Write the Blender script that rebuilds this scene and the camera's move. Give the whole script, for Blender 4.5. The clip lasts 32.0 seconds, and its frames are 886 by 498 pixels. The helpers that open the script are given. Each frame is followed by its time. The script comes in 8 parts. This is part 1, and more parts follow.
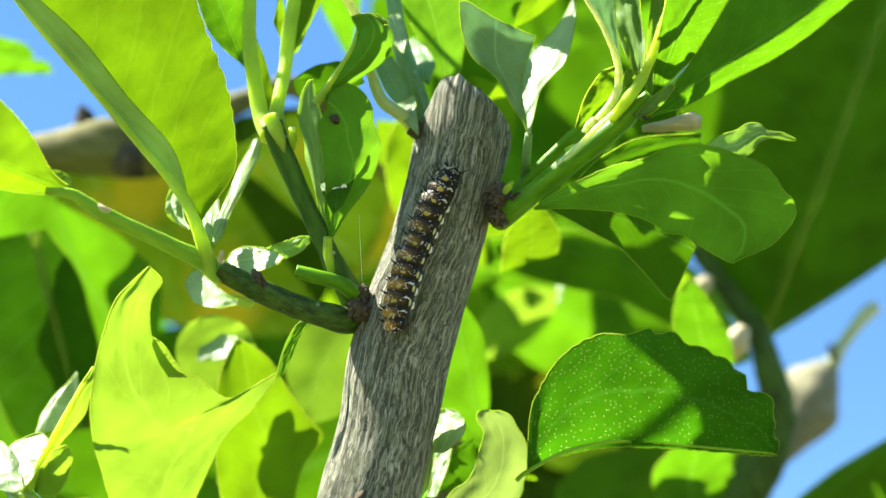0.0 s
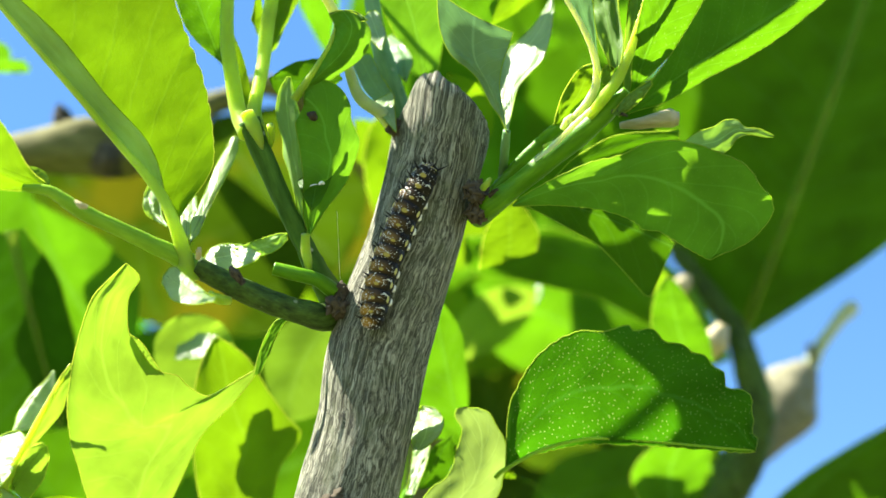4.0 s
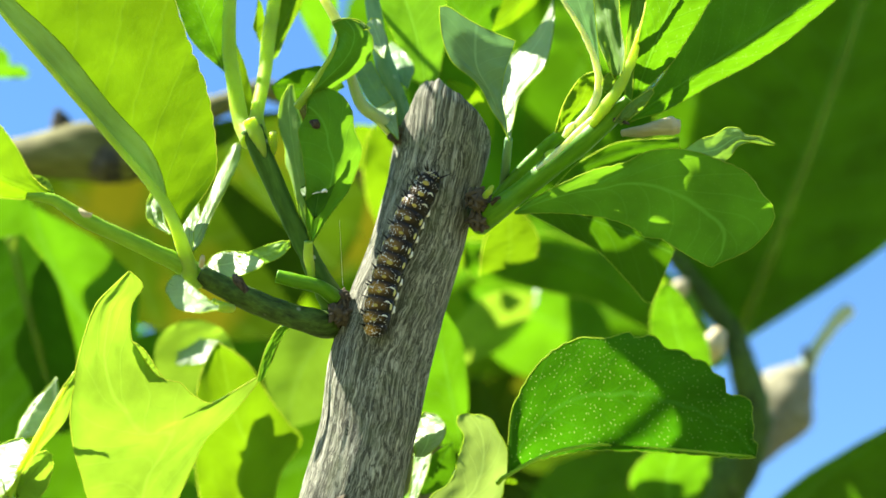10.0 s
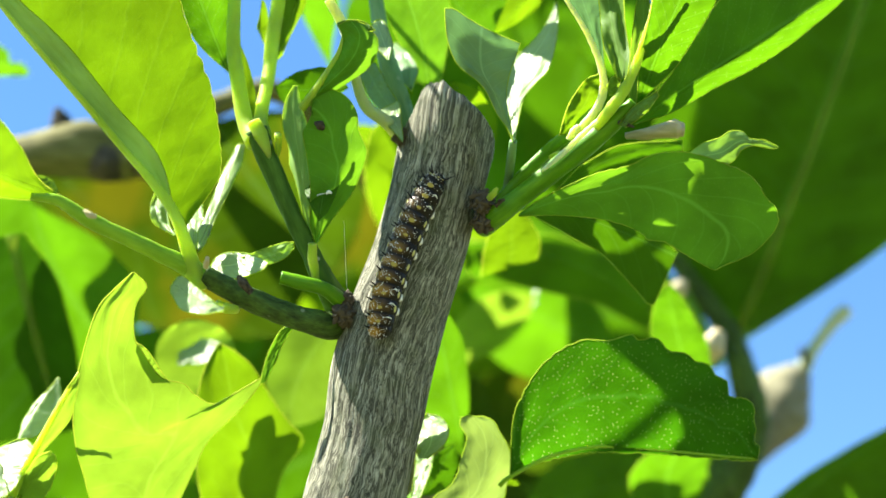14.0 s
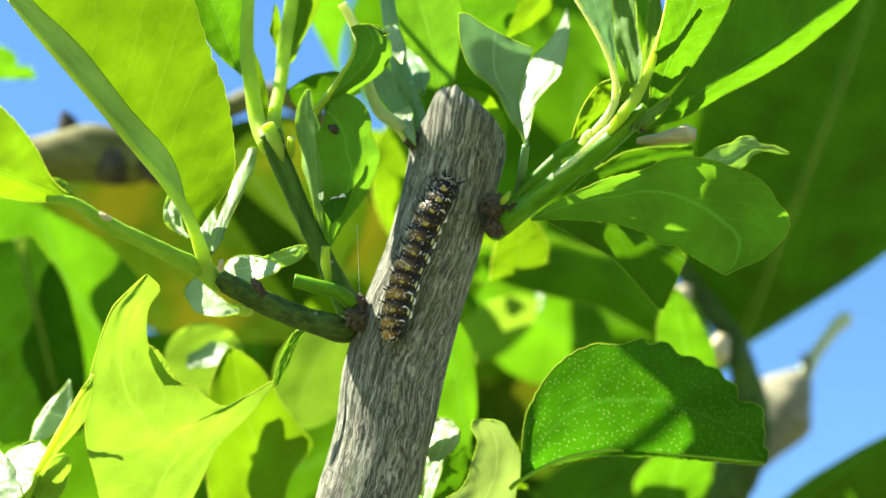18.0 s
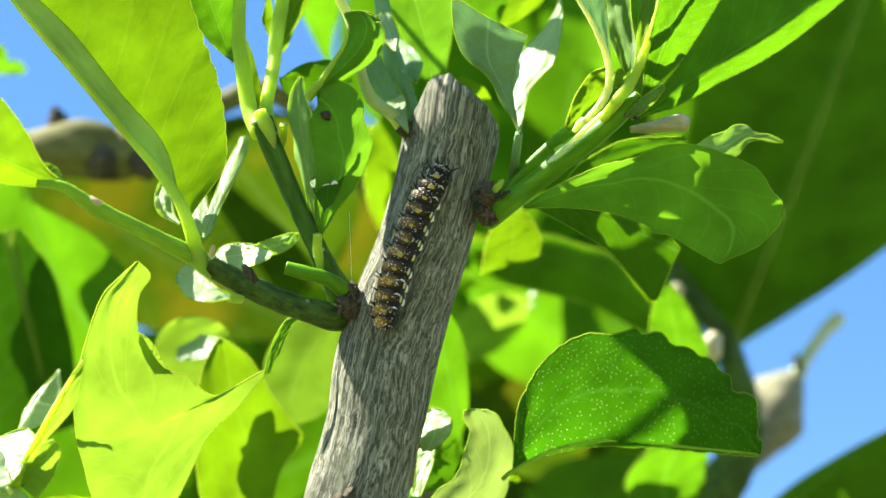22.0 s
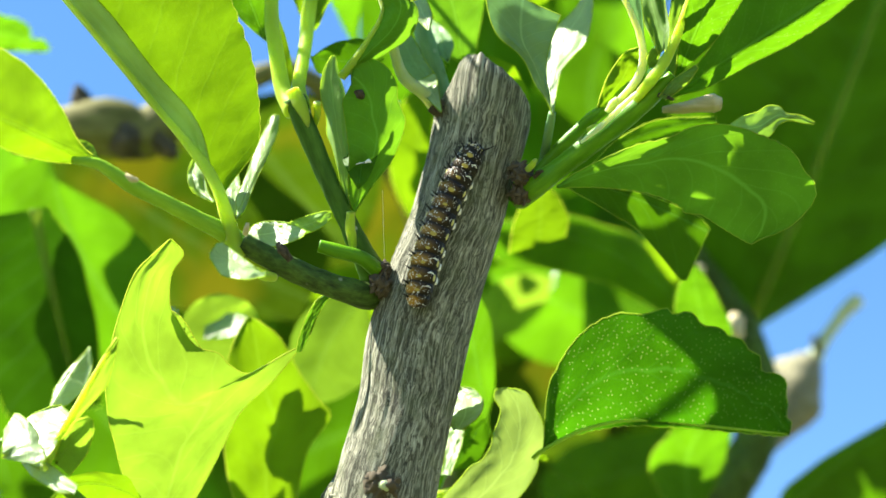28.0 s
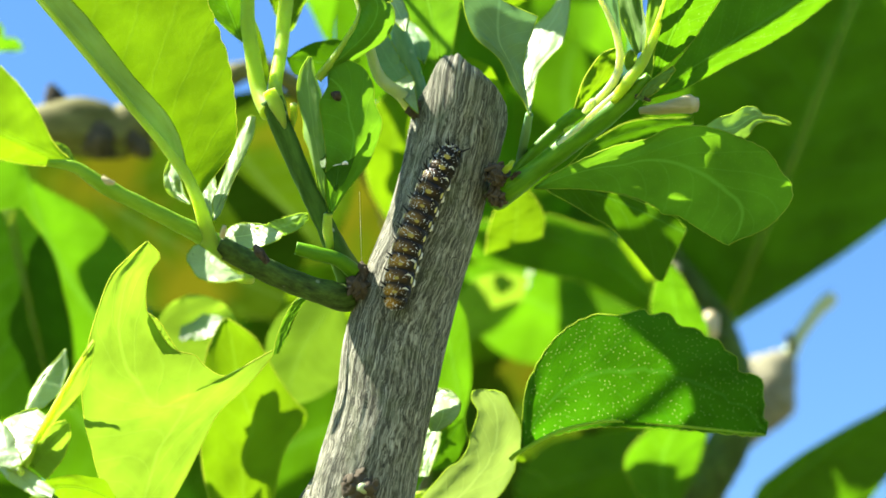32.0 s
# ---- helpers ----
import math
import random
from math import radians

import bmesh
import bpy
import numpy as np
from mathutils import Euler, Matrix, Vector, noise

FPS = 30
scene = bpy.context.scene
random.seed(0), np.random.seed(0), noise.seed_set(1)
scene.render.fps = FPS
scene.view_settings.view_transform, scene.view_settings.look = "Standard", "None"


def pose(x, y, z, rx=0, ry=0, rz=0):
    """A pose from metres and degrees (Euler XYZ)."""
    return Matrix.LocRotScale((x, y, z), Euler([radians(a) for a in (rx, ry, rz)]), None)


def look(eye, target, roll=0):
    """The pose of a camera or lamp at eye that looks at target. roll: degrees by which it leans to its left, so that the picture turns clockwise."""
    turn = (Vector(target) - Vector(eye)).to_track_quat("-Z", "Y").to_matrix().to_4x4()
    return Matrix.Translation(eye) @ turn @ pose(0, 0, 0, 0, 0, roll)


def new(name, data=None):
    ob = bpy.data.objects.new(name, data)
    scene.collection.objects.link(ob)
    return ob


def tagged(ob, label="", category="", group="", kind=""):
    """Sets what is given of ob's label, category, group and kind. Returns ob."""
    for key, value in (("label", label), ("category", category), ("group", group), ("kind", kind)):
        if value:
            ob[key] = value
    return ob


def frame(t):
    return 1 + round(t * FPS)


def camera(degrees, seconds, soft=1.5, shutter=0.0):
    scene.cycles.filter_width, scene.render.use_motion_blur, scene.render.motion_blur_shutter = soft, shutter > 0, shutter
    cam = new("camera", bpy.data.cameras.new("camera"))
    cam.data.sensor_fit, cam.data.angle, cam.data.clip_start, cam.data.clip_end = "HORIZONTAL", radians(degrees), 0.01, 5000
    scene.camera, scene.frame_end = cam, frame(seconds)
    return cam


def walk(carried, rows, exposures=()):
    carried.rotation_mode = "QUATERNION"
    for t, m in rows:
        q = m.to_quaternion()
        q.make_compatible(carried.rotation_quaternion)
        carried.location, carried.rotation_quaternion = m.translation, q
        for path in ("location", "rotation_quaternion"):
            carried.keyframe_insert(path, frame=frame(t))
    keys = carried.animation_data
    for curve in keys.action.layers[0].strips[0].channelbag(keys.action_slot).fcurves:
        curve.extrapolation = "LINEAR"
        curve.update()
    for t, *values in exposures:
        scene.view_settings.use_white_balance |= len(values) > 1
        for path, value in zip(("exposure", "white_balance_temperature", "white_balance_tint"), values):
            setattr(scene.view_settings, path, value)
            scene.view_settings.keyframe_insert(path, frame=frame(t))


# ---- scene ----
cam = camera(24, 32.0, soft=1.6)
cam.data.dof.use_dof, cam.data.dof.focus_distance, cam.data.dof.aperture_fstop = True, 0.357, 9.5
PATH = [
    (0, pose(0.00001, -0.32998, 1.45001, 115.000, 0.001, 0.000)),
    (0.5, pose(0.00133, -0.32991, 1.45048, 114.993, 0.104, 0.033)),
    (1, pose(0.00302, -0.33059, 1.45131, 114.961, 0.165, 0.044)),
    (1.5, pose(0.00333, -0.33040, 1.45136, 114.915, 0.188, 0.054)),
    (2, pose(0.00172, -0.32940, 1.44983, 114.982, 0.182, 0.002)),
    (2.5, pose(0.00106, -0.32899, 1.44892, 115.155, 0.238, -0.184)),
    (4.5, pose(0.00053, -0.32848, 1.44794, 115.256, 0.234, -0.466)),
    (5, pose(0.00029, -0.32814, 1.44764, 115.181, 0.225, -0.530)),
    (5.5, pose(0.00166, -0.32886, 1.44897, 115.165, 0.310, -0.521)),
    (6, pose(0.00086, -0.32919, 1.44983, 114.846, 0.400, -0.470)),
    (6.5, pose(-0.00058, -0.32983, 1.45013, 114.813, 0.414, -0.577)),
    (7, pose(-0.00060, -0.33057, 1.45095, 114.721, 0.414, -0.649)),
    (7.5, pose(-0.00040, -0.33154, 1.45272, 114.593, 0.574, -0.767)),
    (8, pose(-0.00052, -0.33301, 1.45456, 114.698, 0.667, -0.854)),
    (8.5, pose(-0.00257, -0.33209, 1.45232, 114.885, 0.756, -0.867)),
    (9, pose(-0.00448, -0.33225, 1.45246, 114.917, 0.781, -0.969)),
    (9.5, pose(-0.00224, -0.33182, 1.45166, 114.902, 0.651, -0.958)),
    (10, pose(-0.00293, -0.33092, 1.45011, 115.040, 0.513, -0.871)),
    (10.5, pose(-0.00387, -0.33059, 1.44955, 115.239, 0.519, -1.028)),
    (11, pose(-0.00586, -0.32956, 1.44810, 115.269, 0.609, -1.271)),
    (11.5, pose(-0.00556, -0.32979, 1.44875, 115.214, 0.596, -1.321)),
    (12, pose(-0.00668, -0.32974, 1.44916, 115.141, 0.633, -1.450)),
    (12.5, pose(-0.00521, -0.33008, 1.44975, 115.044, 0.559, -1.287)),
    (13, pose(-0.00522, -0.33120, 1.45127, 114.792, 0.538, -1.326)),
    (13.5, pose(-0.00381, -0.33144, 1.45239, 114.638, 0.486, -1.145)),
    (14, pose(-0.00680, -0.33177, 1.45160, 114.816, 0.509, -1.428)),
    (14.5, pose(-0.00590, -0.33234, 1.45360, 114.397, 0.541, -1.312)),
    (16.5, pose(-0.00902, -0.33317, 1.45269, 114.770, 0.590, -1.720)),
    (17, pose(-0.01001, -0.33347, 1.45297, 114.782, 0.549, -1.646)),
    (17.5, pose(-0.01050, -0.33240, 1.45082, 114.984, 0.450, -1.701)),
    (18, pose(-0.01311, -0.33250, 1.45035, 115.038, 0.587, -2.110)),
    (18.5, pose(-0.00983, -0.33167, 1.45079, 114.995, 0.372, -1.543)),
    (19, pose(-0.01115, -0.33137, 1.44914, 115.280, 0.331, -1.856)),
    (19.5, pose(-0.01398, -0.33165, 1.45018, 114.840, 0.490, -2.036)),
    (20, pose(-0.01309, -0.32950, 1.44720, 115.228, 0.360, -1.826)),
    (20.5, pose(-0.01440, -0.32826, 1.44520, 115.666, 0.454, -2.119)),
    (21, pose(-0.01461, -0.32864, 1.44614, 115.535, 0.539, -2.252)),
    (21.5, pose(-0.01349, -0.32782, 1.44501, 115.704, 0.558, -2.236)),
    (22, pose(-0.01411, -0.32712, 1.44365, 116.028, 0.635, -2.514)),
    (22.5, pose(-0.01505, -0.32697, 1.44406, 115.842, 0.670, -2.558)),
    (23, pose(-0.01504, -0.32765, 1.44519, 115.652, 0.643, -2.372)),
    (23.5, pose(-0.01412, -0.32768, 1.44558, 115.622, 0.495, -2.237)),
    (24, pose(-0.01388, -0.32984, 1.44968, 115.066, 0.621, -2.274)),
    (24.5, pose(-0.01312, -0.33113, 1.45080, 114.698, 0.383, -2.011)),
    (25, pose(-0.01406, -0.33116, 1.45139, 114.634, 0.371, -1.893)),
    (25.5, pose(-0.01490, -0.33069, 1.45032, 114.878, 0.419, -1.956)),
    (27.5, pose(-0.02057, -0.32788, 1.44448, 115.550, 0.453, -2.585)),
    (28, pose(-0.02295, -0.32661, 1.44255, 115.622, 0.627, -3.086)),
    (28.5, pose(-0.02290, -0.32707, 1.44370, 115.309, 0.831, -3.313)),
    (29, pose(-0.02379, -0.32519, 1.44097, 115.489, 0.846, -3.355)),
    (29.5, pose(-0.02350, -0.32428, 1.44019, 115.753, 0.904, -3.350)),
    (30, pose(-0.02386, -0.32570, 1.44294, 115.429, 1.048, -3.504)),
    (30.5, pose(-0.02396, -0.32567, 1.44271, 115.347, 1.035, -3.528)),
    (31, pose(-0.02399, -0.32601, 1.44363, 115.232, 0.968, -3.474)),
    (31.5, pose(-0.02532, -0.32460, 1.44041, 115.844, 1.092, -4.045)),
    (32, pose(-0.02474, -0.32703, 1.44483, 115.296, 1.119, -3.861)),
]
walk(cam, PATH)

# ---- light ----
SUN = Vector((-0.5650, -0.0151, 0.8250)).normalized()
world = bpy.data.worlds.new("world")
scene.world = world
world.use_nodes = True
wn = world.node_tree.nodes
sky = wn.new("ShaderNodeTexSky")
sky.sky_type, sky.sun_disc = "NISHITA", False
sky.sun_elevation = math.asin(SUN.z)
sky.sun_rotation = math.atan2(SUN.x, SUN.y)
sky.dust_density, sky.ozone_density = 0.1, 3.0
deep = wn.new("ShaderNodeHueSaturation")
deep.inputs["Saturation"].default_value = 1.2
world.node_tree.links.new(sky.outputs[0], deep.inputs["Color"])
world.node_tree.links.new(deep.outputs[0], wn["Background"].inputs[0])
wn["Background"].inputs[1].default_value = 0.06
sun = new("sun", bpy.data.lights.new("sun", "SUN"))
sun.data.energy, sun.data.angle, sun.data.color = 5.0, radians(0.53), (1.0, 0.95, 0.86)
sun.matrix_world = look((0, 0, 3), Vector((0, 0, 3)) - SUN)
scene.view_settings.exposure = 2.25

# ---- materials ----


def shader(name):
    m = bpy.data.materials.new(name)
    m.use_nodes = True
    t = m.node_tree
    return m, t, t.nodes["Principled BSDF"], t.nodes["Material Output"]


def node(t, kind, links=None, **values):
    n = t.nodes.new(kind)
    for k, v in values.items():
        if k == "operation":
            n.operation = v
        elif k == "uv_map":
            n.uv_map = v
        else:
            n.inputs[k].default_value = v
    for k, v in (links or {}).items():
        t.links.new(v, n.inputs[k])
    return n


def ramp(t, fac, *stops):
    n = t.nodes.new("ShaderNodeValToRGB")
    e = n.color_ramp.elements
    while len(e) < len(stops):
        e.new(0.5)
    for el, (p, c) in zip(e, stops):
        el.position, el.color = p, (*c, 1)
    t.links.new(fac, n.inputs[0])
    return n.outputs[0]


def mathn(t, op, a, b=0.0, c=0.0):
    n = t.nodes.new("ShaderNodeMath")
    n.operation = op
    for i, v in enumerate((a, b, c)):
        if isinstance(v, (int, float)):
            n.inputs[i].default_value = v
        else:
            t.links.new(v, n.inputs[i])
    return n.outputs[0]


def mixc(t, fac, a, b, kind="MIX"):
    n = t.nodes.new("ShaderNodeMix")
    n.data_type, n.blend_type = "RGBA", kind
    for i, v in ((0, fac), (6, a), (7, b)):
        if isinstance(v, (int, float)):
            n.inputs[i].default_value = v
        elif isinstance(v, tuple):
            n.inputs[i].default_value = (*v, 1)
        else:
            t.links.new(v, n.inputs[i])
    return n.outputs[2]


def leaf_material(name, face, glow, dots=0.5, gloss=0.42, veins=0.3, blotch=None, trans=0.5, clear=0.0, soft=0.0):
    """A leaf blade: reflecting colour, colour of the light that passes, oil glands, side veins along its length."""
    m, t, b, out = shader(name)
    uv = node(t, "ShaderNodeUVMap", uv_map="leaf")
    sep = node(t, "ShaderNodeSeparateXYZ", {"Vector": uv.outputs[0]})
    u, v = sep.outputs[0], mathn(t, "ABSOLUTE", sep.outputs[1])
    ob = node(t, "ShaderNodeTexCoord").outputs["Object"]
    rnd = node(t, "ShaderNodeObjectInfo").outputs["Random"]
    big = node(t, "ShaderNodeTexNoise", {"Vector": ob}, Scale=90.0, Detail=3.0)
    fine = node(t, "ShaderNodeTexNoise", {"Vector": ob}, Scale=900.0, Detail=2.0)
    # side veins leave the midrib at a slant and bend towards the tip
    bent = mathn(t, "SUBTRACT", u, mathn(t, "MULTIPLY", mathn(t, "POWER", v, 0.8), 0.22))
    saw = mathn(t, "PINGPONG", mathn(t, "ADD", mathn(t, "MULTIPLY", bent, 9.0), mathn(t, "MULTIPLY", big.outputs[0], 0.5)), 0.5)
    vein = node(t, "ShaderNodeMapRange", {"Value": saw}, **{"From Min": 0.0, "From Max": 0.07, "To Min": 1.0, "To Max": 0.0}).outputs[0]
    flat = node(t, "ShaderNodeSeparateXYZ", {"Vector": ob})
    gland = node(t, "ShaderNodeTexVoronoi", {"Vector": node(t, "ShaderNodeCombineXYZ", {0: flat.outputs[0], 1: flat.outputs[2]}).outputs[0]}, Scale=1150.0)
    gland.voronoi_dimensions = "2D"
    spot = node(t, "ShaderNodeMapRange", {"Value": gland.outputs["Distance"]}, **{"From Min": 0.07, "From Max": 0.15, "To Min": 1.0, "To Max": 0.0}).outputs[0]
    pick = mathn(t, "GREATER_THAN", node(t, "ShaderNodeSeparateColor", {"Color": gland.outputs["Color"]}).outputs[0], 0.38)
    spot = mathn(t, "MULTIPLY", mathn(t, "MULTIPLY", spot, pick), dots)
    tone = node(t, "ShaderNodeMapRange", {"Value": big.outputs[0]}, **{"From Min": 0.3, "From Max": 0.7, "To Min": 0.72, "To Max": 1.2}).outputs[0]
    tone = mathn(t, "MULTIPLY", tone, mathn(t, "ADD", 0.88, mathn(t, "MULTIPLY", rnd, 0.24)))
    hsv = node(t, "ShaderNodeHueSaturation", {"Value": tone}, Color=(*face, 1))
    hsv2 = node(t, "ShaderNodeHueSaturation", {"Value": tone}, Color=(*glow, 1))
    c, g = hsv.outputs[0], hsv2.outputs[0]
    light = tuple(min(1.0, x * 1.7 + 0.05) for x in glow)
    c = mixc(t, mathn(t, "MULTIPLY", vein, 0.35 * veins), c, tuple(min(1, x * 1.8 + 0.03) for x in face))
    g = mixc(t, mathn(t, "MULTIPLY", vein, 0.4 * veins), g, light)
    g = mixc(t, spot, g, (0.75, 0.9, 0.25))
    c = mixc(t, mathn(t, "MULTIPLY", spot, 0.12), c, tuple(min(1, x * 2.2 + 0.05) for x in face))
    # the midrib, paler than the blade
    mid = node(t, "ShaderNodeMapRange", {"Value": v}, **{"From Min": 0.015, "From Max": 0.06, "To Min": min(1.0, 1.6 * veins), "To Max": 0.0}).outputs[0]
    c = mixc(t, mid, c, tuple(min(1, x * 1.5 + 0.03) for x in face))
    g = mixc(t, mid, g, tuple(min(1, x * 1.35 + 0.02) for x in glow))
    if blotch:
        patch = node(t, "ShaderNodeTexNoise", {"Vector": ob}, Scale=38.0, Detail=4.0)
        p = node(t, "ShaderNodeMapRange", {"Value": patch.outputs[0]}, **{"From Min": 0.5, "From Max": 0.66}).outputs[0]
        c, g = mixc(t, p, c, tuple(x * 0.7 for x in blotch)), mixc(t, p, g, blotch)
    t.links.new(c, b.inputs["Base Color"])
    rough = node(t, "ShaderNodeMapRange", {"Value": fine.outputs[0]}, **{"To Min": gloss - 0.1, "To Max": gloss + 0.15}).outputs[0]
    t.links.new(rough, b.inputs["Roughness"])
    b.inputs["Specular IOR Level"].default_value = 0.18 if gloss < 0.35 else 0.09
    height = mathn(t, "ADD", mathn(t, "MULTIPLY", fine.outputs[0], 0.25), mathn(t, "MULTIPLY", vein, -0.5 * veins))
    height = mathn(t, "ADD", height, mathn(t, "MULTIPLY", big.outputs[0], 1.5))
    bump = node(t, "ShaderNodeBump", {"Height": height}, Strength=0.35, Distance=0.0006)
    t.links.new(bump.outputs[0], b.inputs["Normal"])
    tr = node(t, "ShaderNodeBsdfTranslucent", {"Color": g, "Normal": bump.outputs[0]})
    mix = node(t, "ShaderNodeMixShader", {1: b.outputs[0], 2: tr.outputs[0]}, Fac=trans)
    if soft:
        b.inputs["Subsurface Weight"].default_value = soft
        b.inputs["Subsurface Radius"].default_value = (1.0, 1.0, 0.3)
        b.inputs["Subsurface Scale"].default_value = 0.006
    if clear:
        thin = node(t, "ShaderNodeBsdfTransparent")
        mix = node(t, "ShaderNodeMixShader", {1: mix.outputs[0], 2: thin.outputs[0]}, Fac=clear)
    t.links.new(mix.outputs[0], out.inputs[0])
    return m


def skin_material(name, low, high, scale=300.0, rough=0.5, stretch=6.0, bump=0.5, dist=0.0004, soft=0.0, fleck=0.0, gloss=0.15):
    """Bark or green rind, streaked along the twig's length."""
    m, t, b, out = shader(name)
    uv = node(t, "ShaderNodeUVMap", uv_map="skin").outputs[0]
    mp = node(t, "ShaderNodeMapping", {"Vector": uv})
    mp.inputs["Scale"].default_value = (1.0, 1.0 / stretch, 1.0)
    n1 = node(t, "ShaderNodeTexNoise", {"Vector": mp.outputs[0]}, Scale=scale * 2.2, Detail=6.0, Roughness=0.65)
    n2 = node(t, "ShaderNodeTexNoise", {"Vector": uv}, Scale=scale * 0.3, Detail=3.0)
    f = mathn(t, "ADD", mathn(t, "MULTIPLY", n1.outputs[0], 0.65), mathn(t, "MULTIPLY", n2.outputs[0], 0.35))
    col = ramp(t, f, (0.36, low), (0.62, high))
    if fleck:
        v = node(t, "ShaderNodeTexVoronoi", {"Vector": uv}, Scale=420.0)
        dot = node(t, "ShaderNodeMapRange", {"Value": v.outputs["Distance"]}, **{"From Min": 0.10, "From Max": 0.20, "To Min": fleck, "To Max": 0.0}).outputs[0]
        some = mathn(t, "GREATER_THAN", node(t, "ShaderNodeSeparateColor", {"Color": v.outputs["Color"]}).outputs[1], 0.6)
        col = mixc(t, mathn(t, "MULTIPLY", dot, some), col, (0.45, 0.50, 0.32))
    t.links.new(col, b.inputs["Base Color"])
    b.inputs["Roughness"].default_value = rough
    b.inputs["Specular IOR Level"].default_value = gloss
    b.inputs["Subsurface Weight"].default_value = soft
    b.inputs["Subsurface Radius"].default_value = (1.0, 1.0, 0.3)
    b.inputs["Subsurface Scale"].default_value = 0.0012
    bp = node(t, "ShaderNodeBump", {"Height": n1.outputs[0]}, Strength=bump, Distance=dist)
    t.links.new(bp.outputs[0], b.inputs["Normal"])
    return m


LEAF = leaf_material("leaf_green", (0.065, 0.18, 0.010), (0.115, 0.30, 0.003), dots=0.10)
LEAF_GLAND = leaf_material("leaf_dotted_green", (0.030, 0.102, 0.003), (0.052, 0.208, 0.002), dots=0.42, veins=0.16)
LEAF_YOUNG = leaf_material("leaf_young_yellow_green", (0.10, 0.22, 0.006), (0.168, 0.305, 0.003), dots=0.03, veins=0.12)
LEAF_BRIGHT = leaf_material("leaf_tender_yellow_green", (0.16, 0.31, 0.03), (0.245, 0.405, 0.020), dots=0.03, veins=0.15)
LEAF_PALE = leaf_material("leaf_pale_green", (0.14, 0.26, 0.045), (0.13, 0.235, 0.010), dots=0.03, gloss=0.5)
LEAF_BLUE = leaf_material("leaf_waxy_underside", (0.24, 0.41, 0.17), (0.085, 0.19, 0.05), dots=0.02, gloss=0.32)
# paler copy of the waxy leaf colour, full sun mixed into it
LEAF_WAX_LIT = leaf_material("leaf_waxy_sunlit_pale", (0.40, 0.54, 0.26), (0.26, 0.42, 0.02), dots=0.05, gloss=0.3)
# mature leaves, and a shaded copy of the green for leaves in shadow
LEAF_DARK = leaf_material("leaf_dark_mature_and_shaded", (0.074, 0.195, 0.005), (0.063, 0.172, 0.0015), dots=0.02, gloss=0.42)
LEAF_MATT = leaf_material("leaf_matt_green", (0.125, 0.33, 0.020), (0.13, 0.30, 0.008), dots=0.06, gloss=0.5)
LEAF_SAGE = leaf_material("leaf_matt_sage", (0.33, 0.54, 0.14), (0.16, 0.30, 0.02), dots=0.03, gloss=0.5)
# young leaf colour lightened for skylight reflected by the folded half
LEAF_STRIP = leaf_material("leaf_young_skylit_strip", (0.42, 0.60, 0.13), (0.13, 0.26, 0.012), dots=0.02, veins=0.05, gloss=0.4)
# LEAF_DARK lowered further, so the left rear leaf looks shaded
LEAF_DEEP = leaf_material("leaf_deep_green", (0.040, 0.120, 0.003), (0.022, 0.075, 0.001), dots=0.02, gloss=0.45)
LEAF_CREAM = leaf_material("leaf_young_cream_green", (0.30, 0.42, 0.12), (0.18, 0.26, 0.04), dots=0.05, gloss=0.5)
LEAF_OLIVE = leaf_material("leaf_old_olive", (0.045, 0.105, 0.003), (0.050, 0.098, 0.002), dots=0.02, blotch=(0.125, 0.125, 0.004))
RIB = leaf_material("midrib_pale_green", (0.22, 0.36, 0.03), (0.30, 0.46, 0.01), dots=0.0, veins=0.0, trans=0.6, clear=0.86)
RIB_DARK = leaf_material("midrib_dull_green", (0.09, 0.20, 0.012), (0.15, 0.34, 0.006), dots=0.0, veins=0.0, trans=0.6, clear=0.92)
RIB_OPEN = leaf_material("midrib_cream_green", (0.26, 0.40, 0.05), (0.36, 0.52, 0.03), dots=0.0, veins=0.0, trans=0.55, clear=0.5)
TWIG = skin_material("twig_green", (0.050, 0.160, 0.003), (0.125, 0.30, 0.006), rough=0.4, soft=0.4, gloss=0.16)
TWIG_LIGHT = leaf_material("twig_young_light_green", (0.34, 0.50, 0.06), (0.48, 0.64, 0.04), dots=0.0, veins=0.0, trans=0.3, soft=0.9)
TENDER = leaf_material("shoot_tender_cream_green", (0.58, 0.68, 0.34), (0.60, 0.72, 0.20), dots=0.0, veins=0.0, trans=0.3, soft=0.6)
TWIG_DARK = skin_material("twig_dark_green", (0.020, 0.060, 0.006), (0.075, 0.165, 0.02), rough=0.6, bump=0.8, fleck=0.8, gloss=0.1)
TWIG_OLD = skin_material("twig_mottled_brown_green", (0.016, 0.028, 0.006), (0.080, 0.15, 0.022), scale=420.0, rough=0.6, stretch=2.5, bump=0.9, fleck=0.4)
TWIG_GREY = skin_material("twig_grey_green_bark", (0.06, 0.07, 0.03), (0.15, 0.15, 0.08), rough=0.7, bump=0.9)


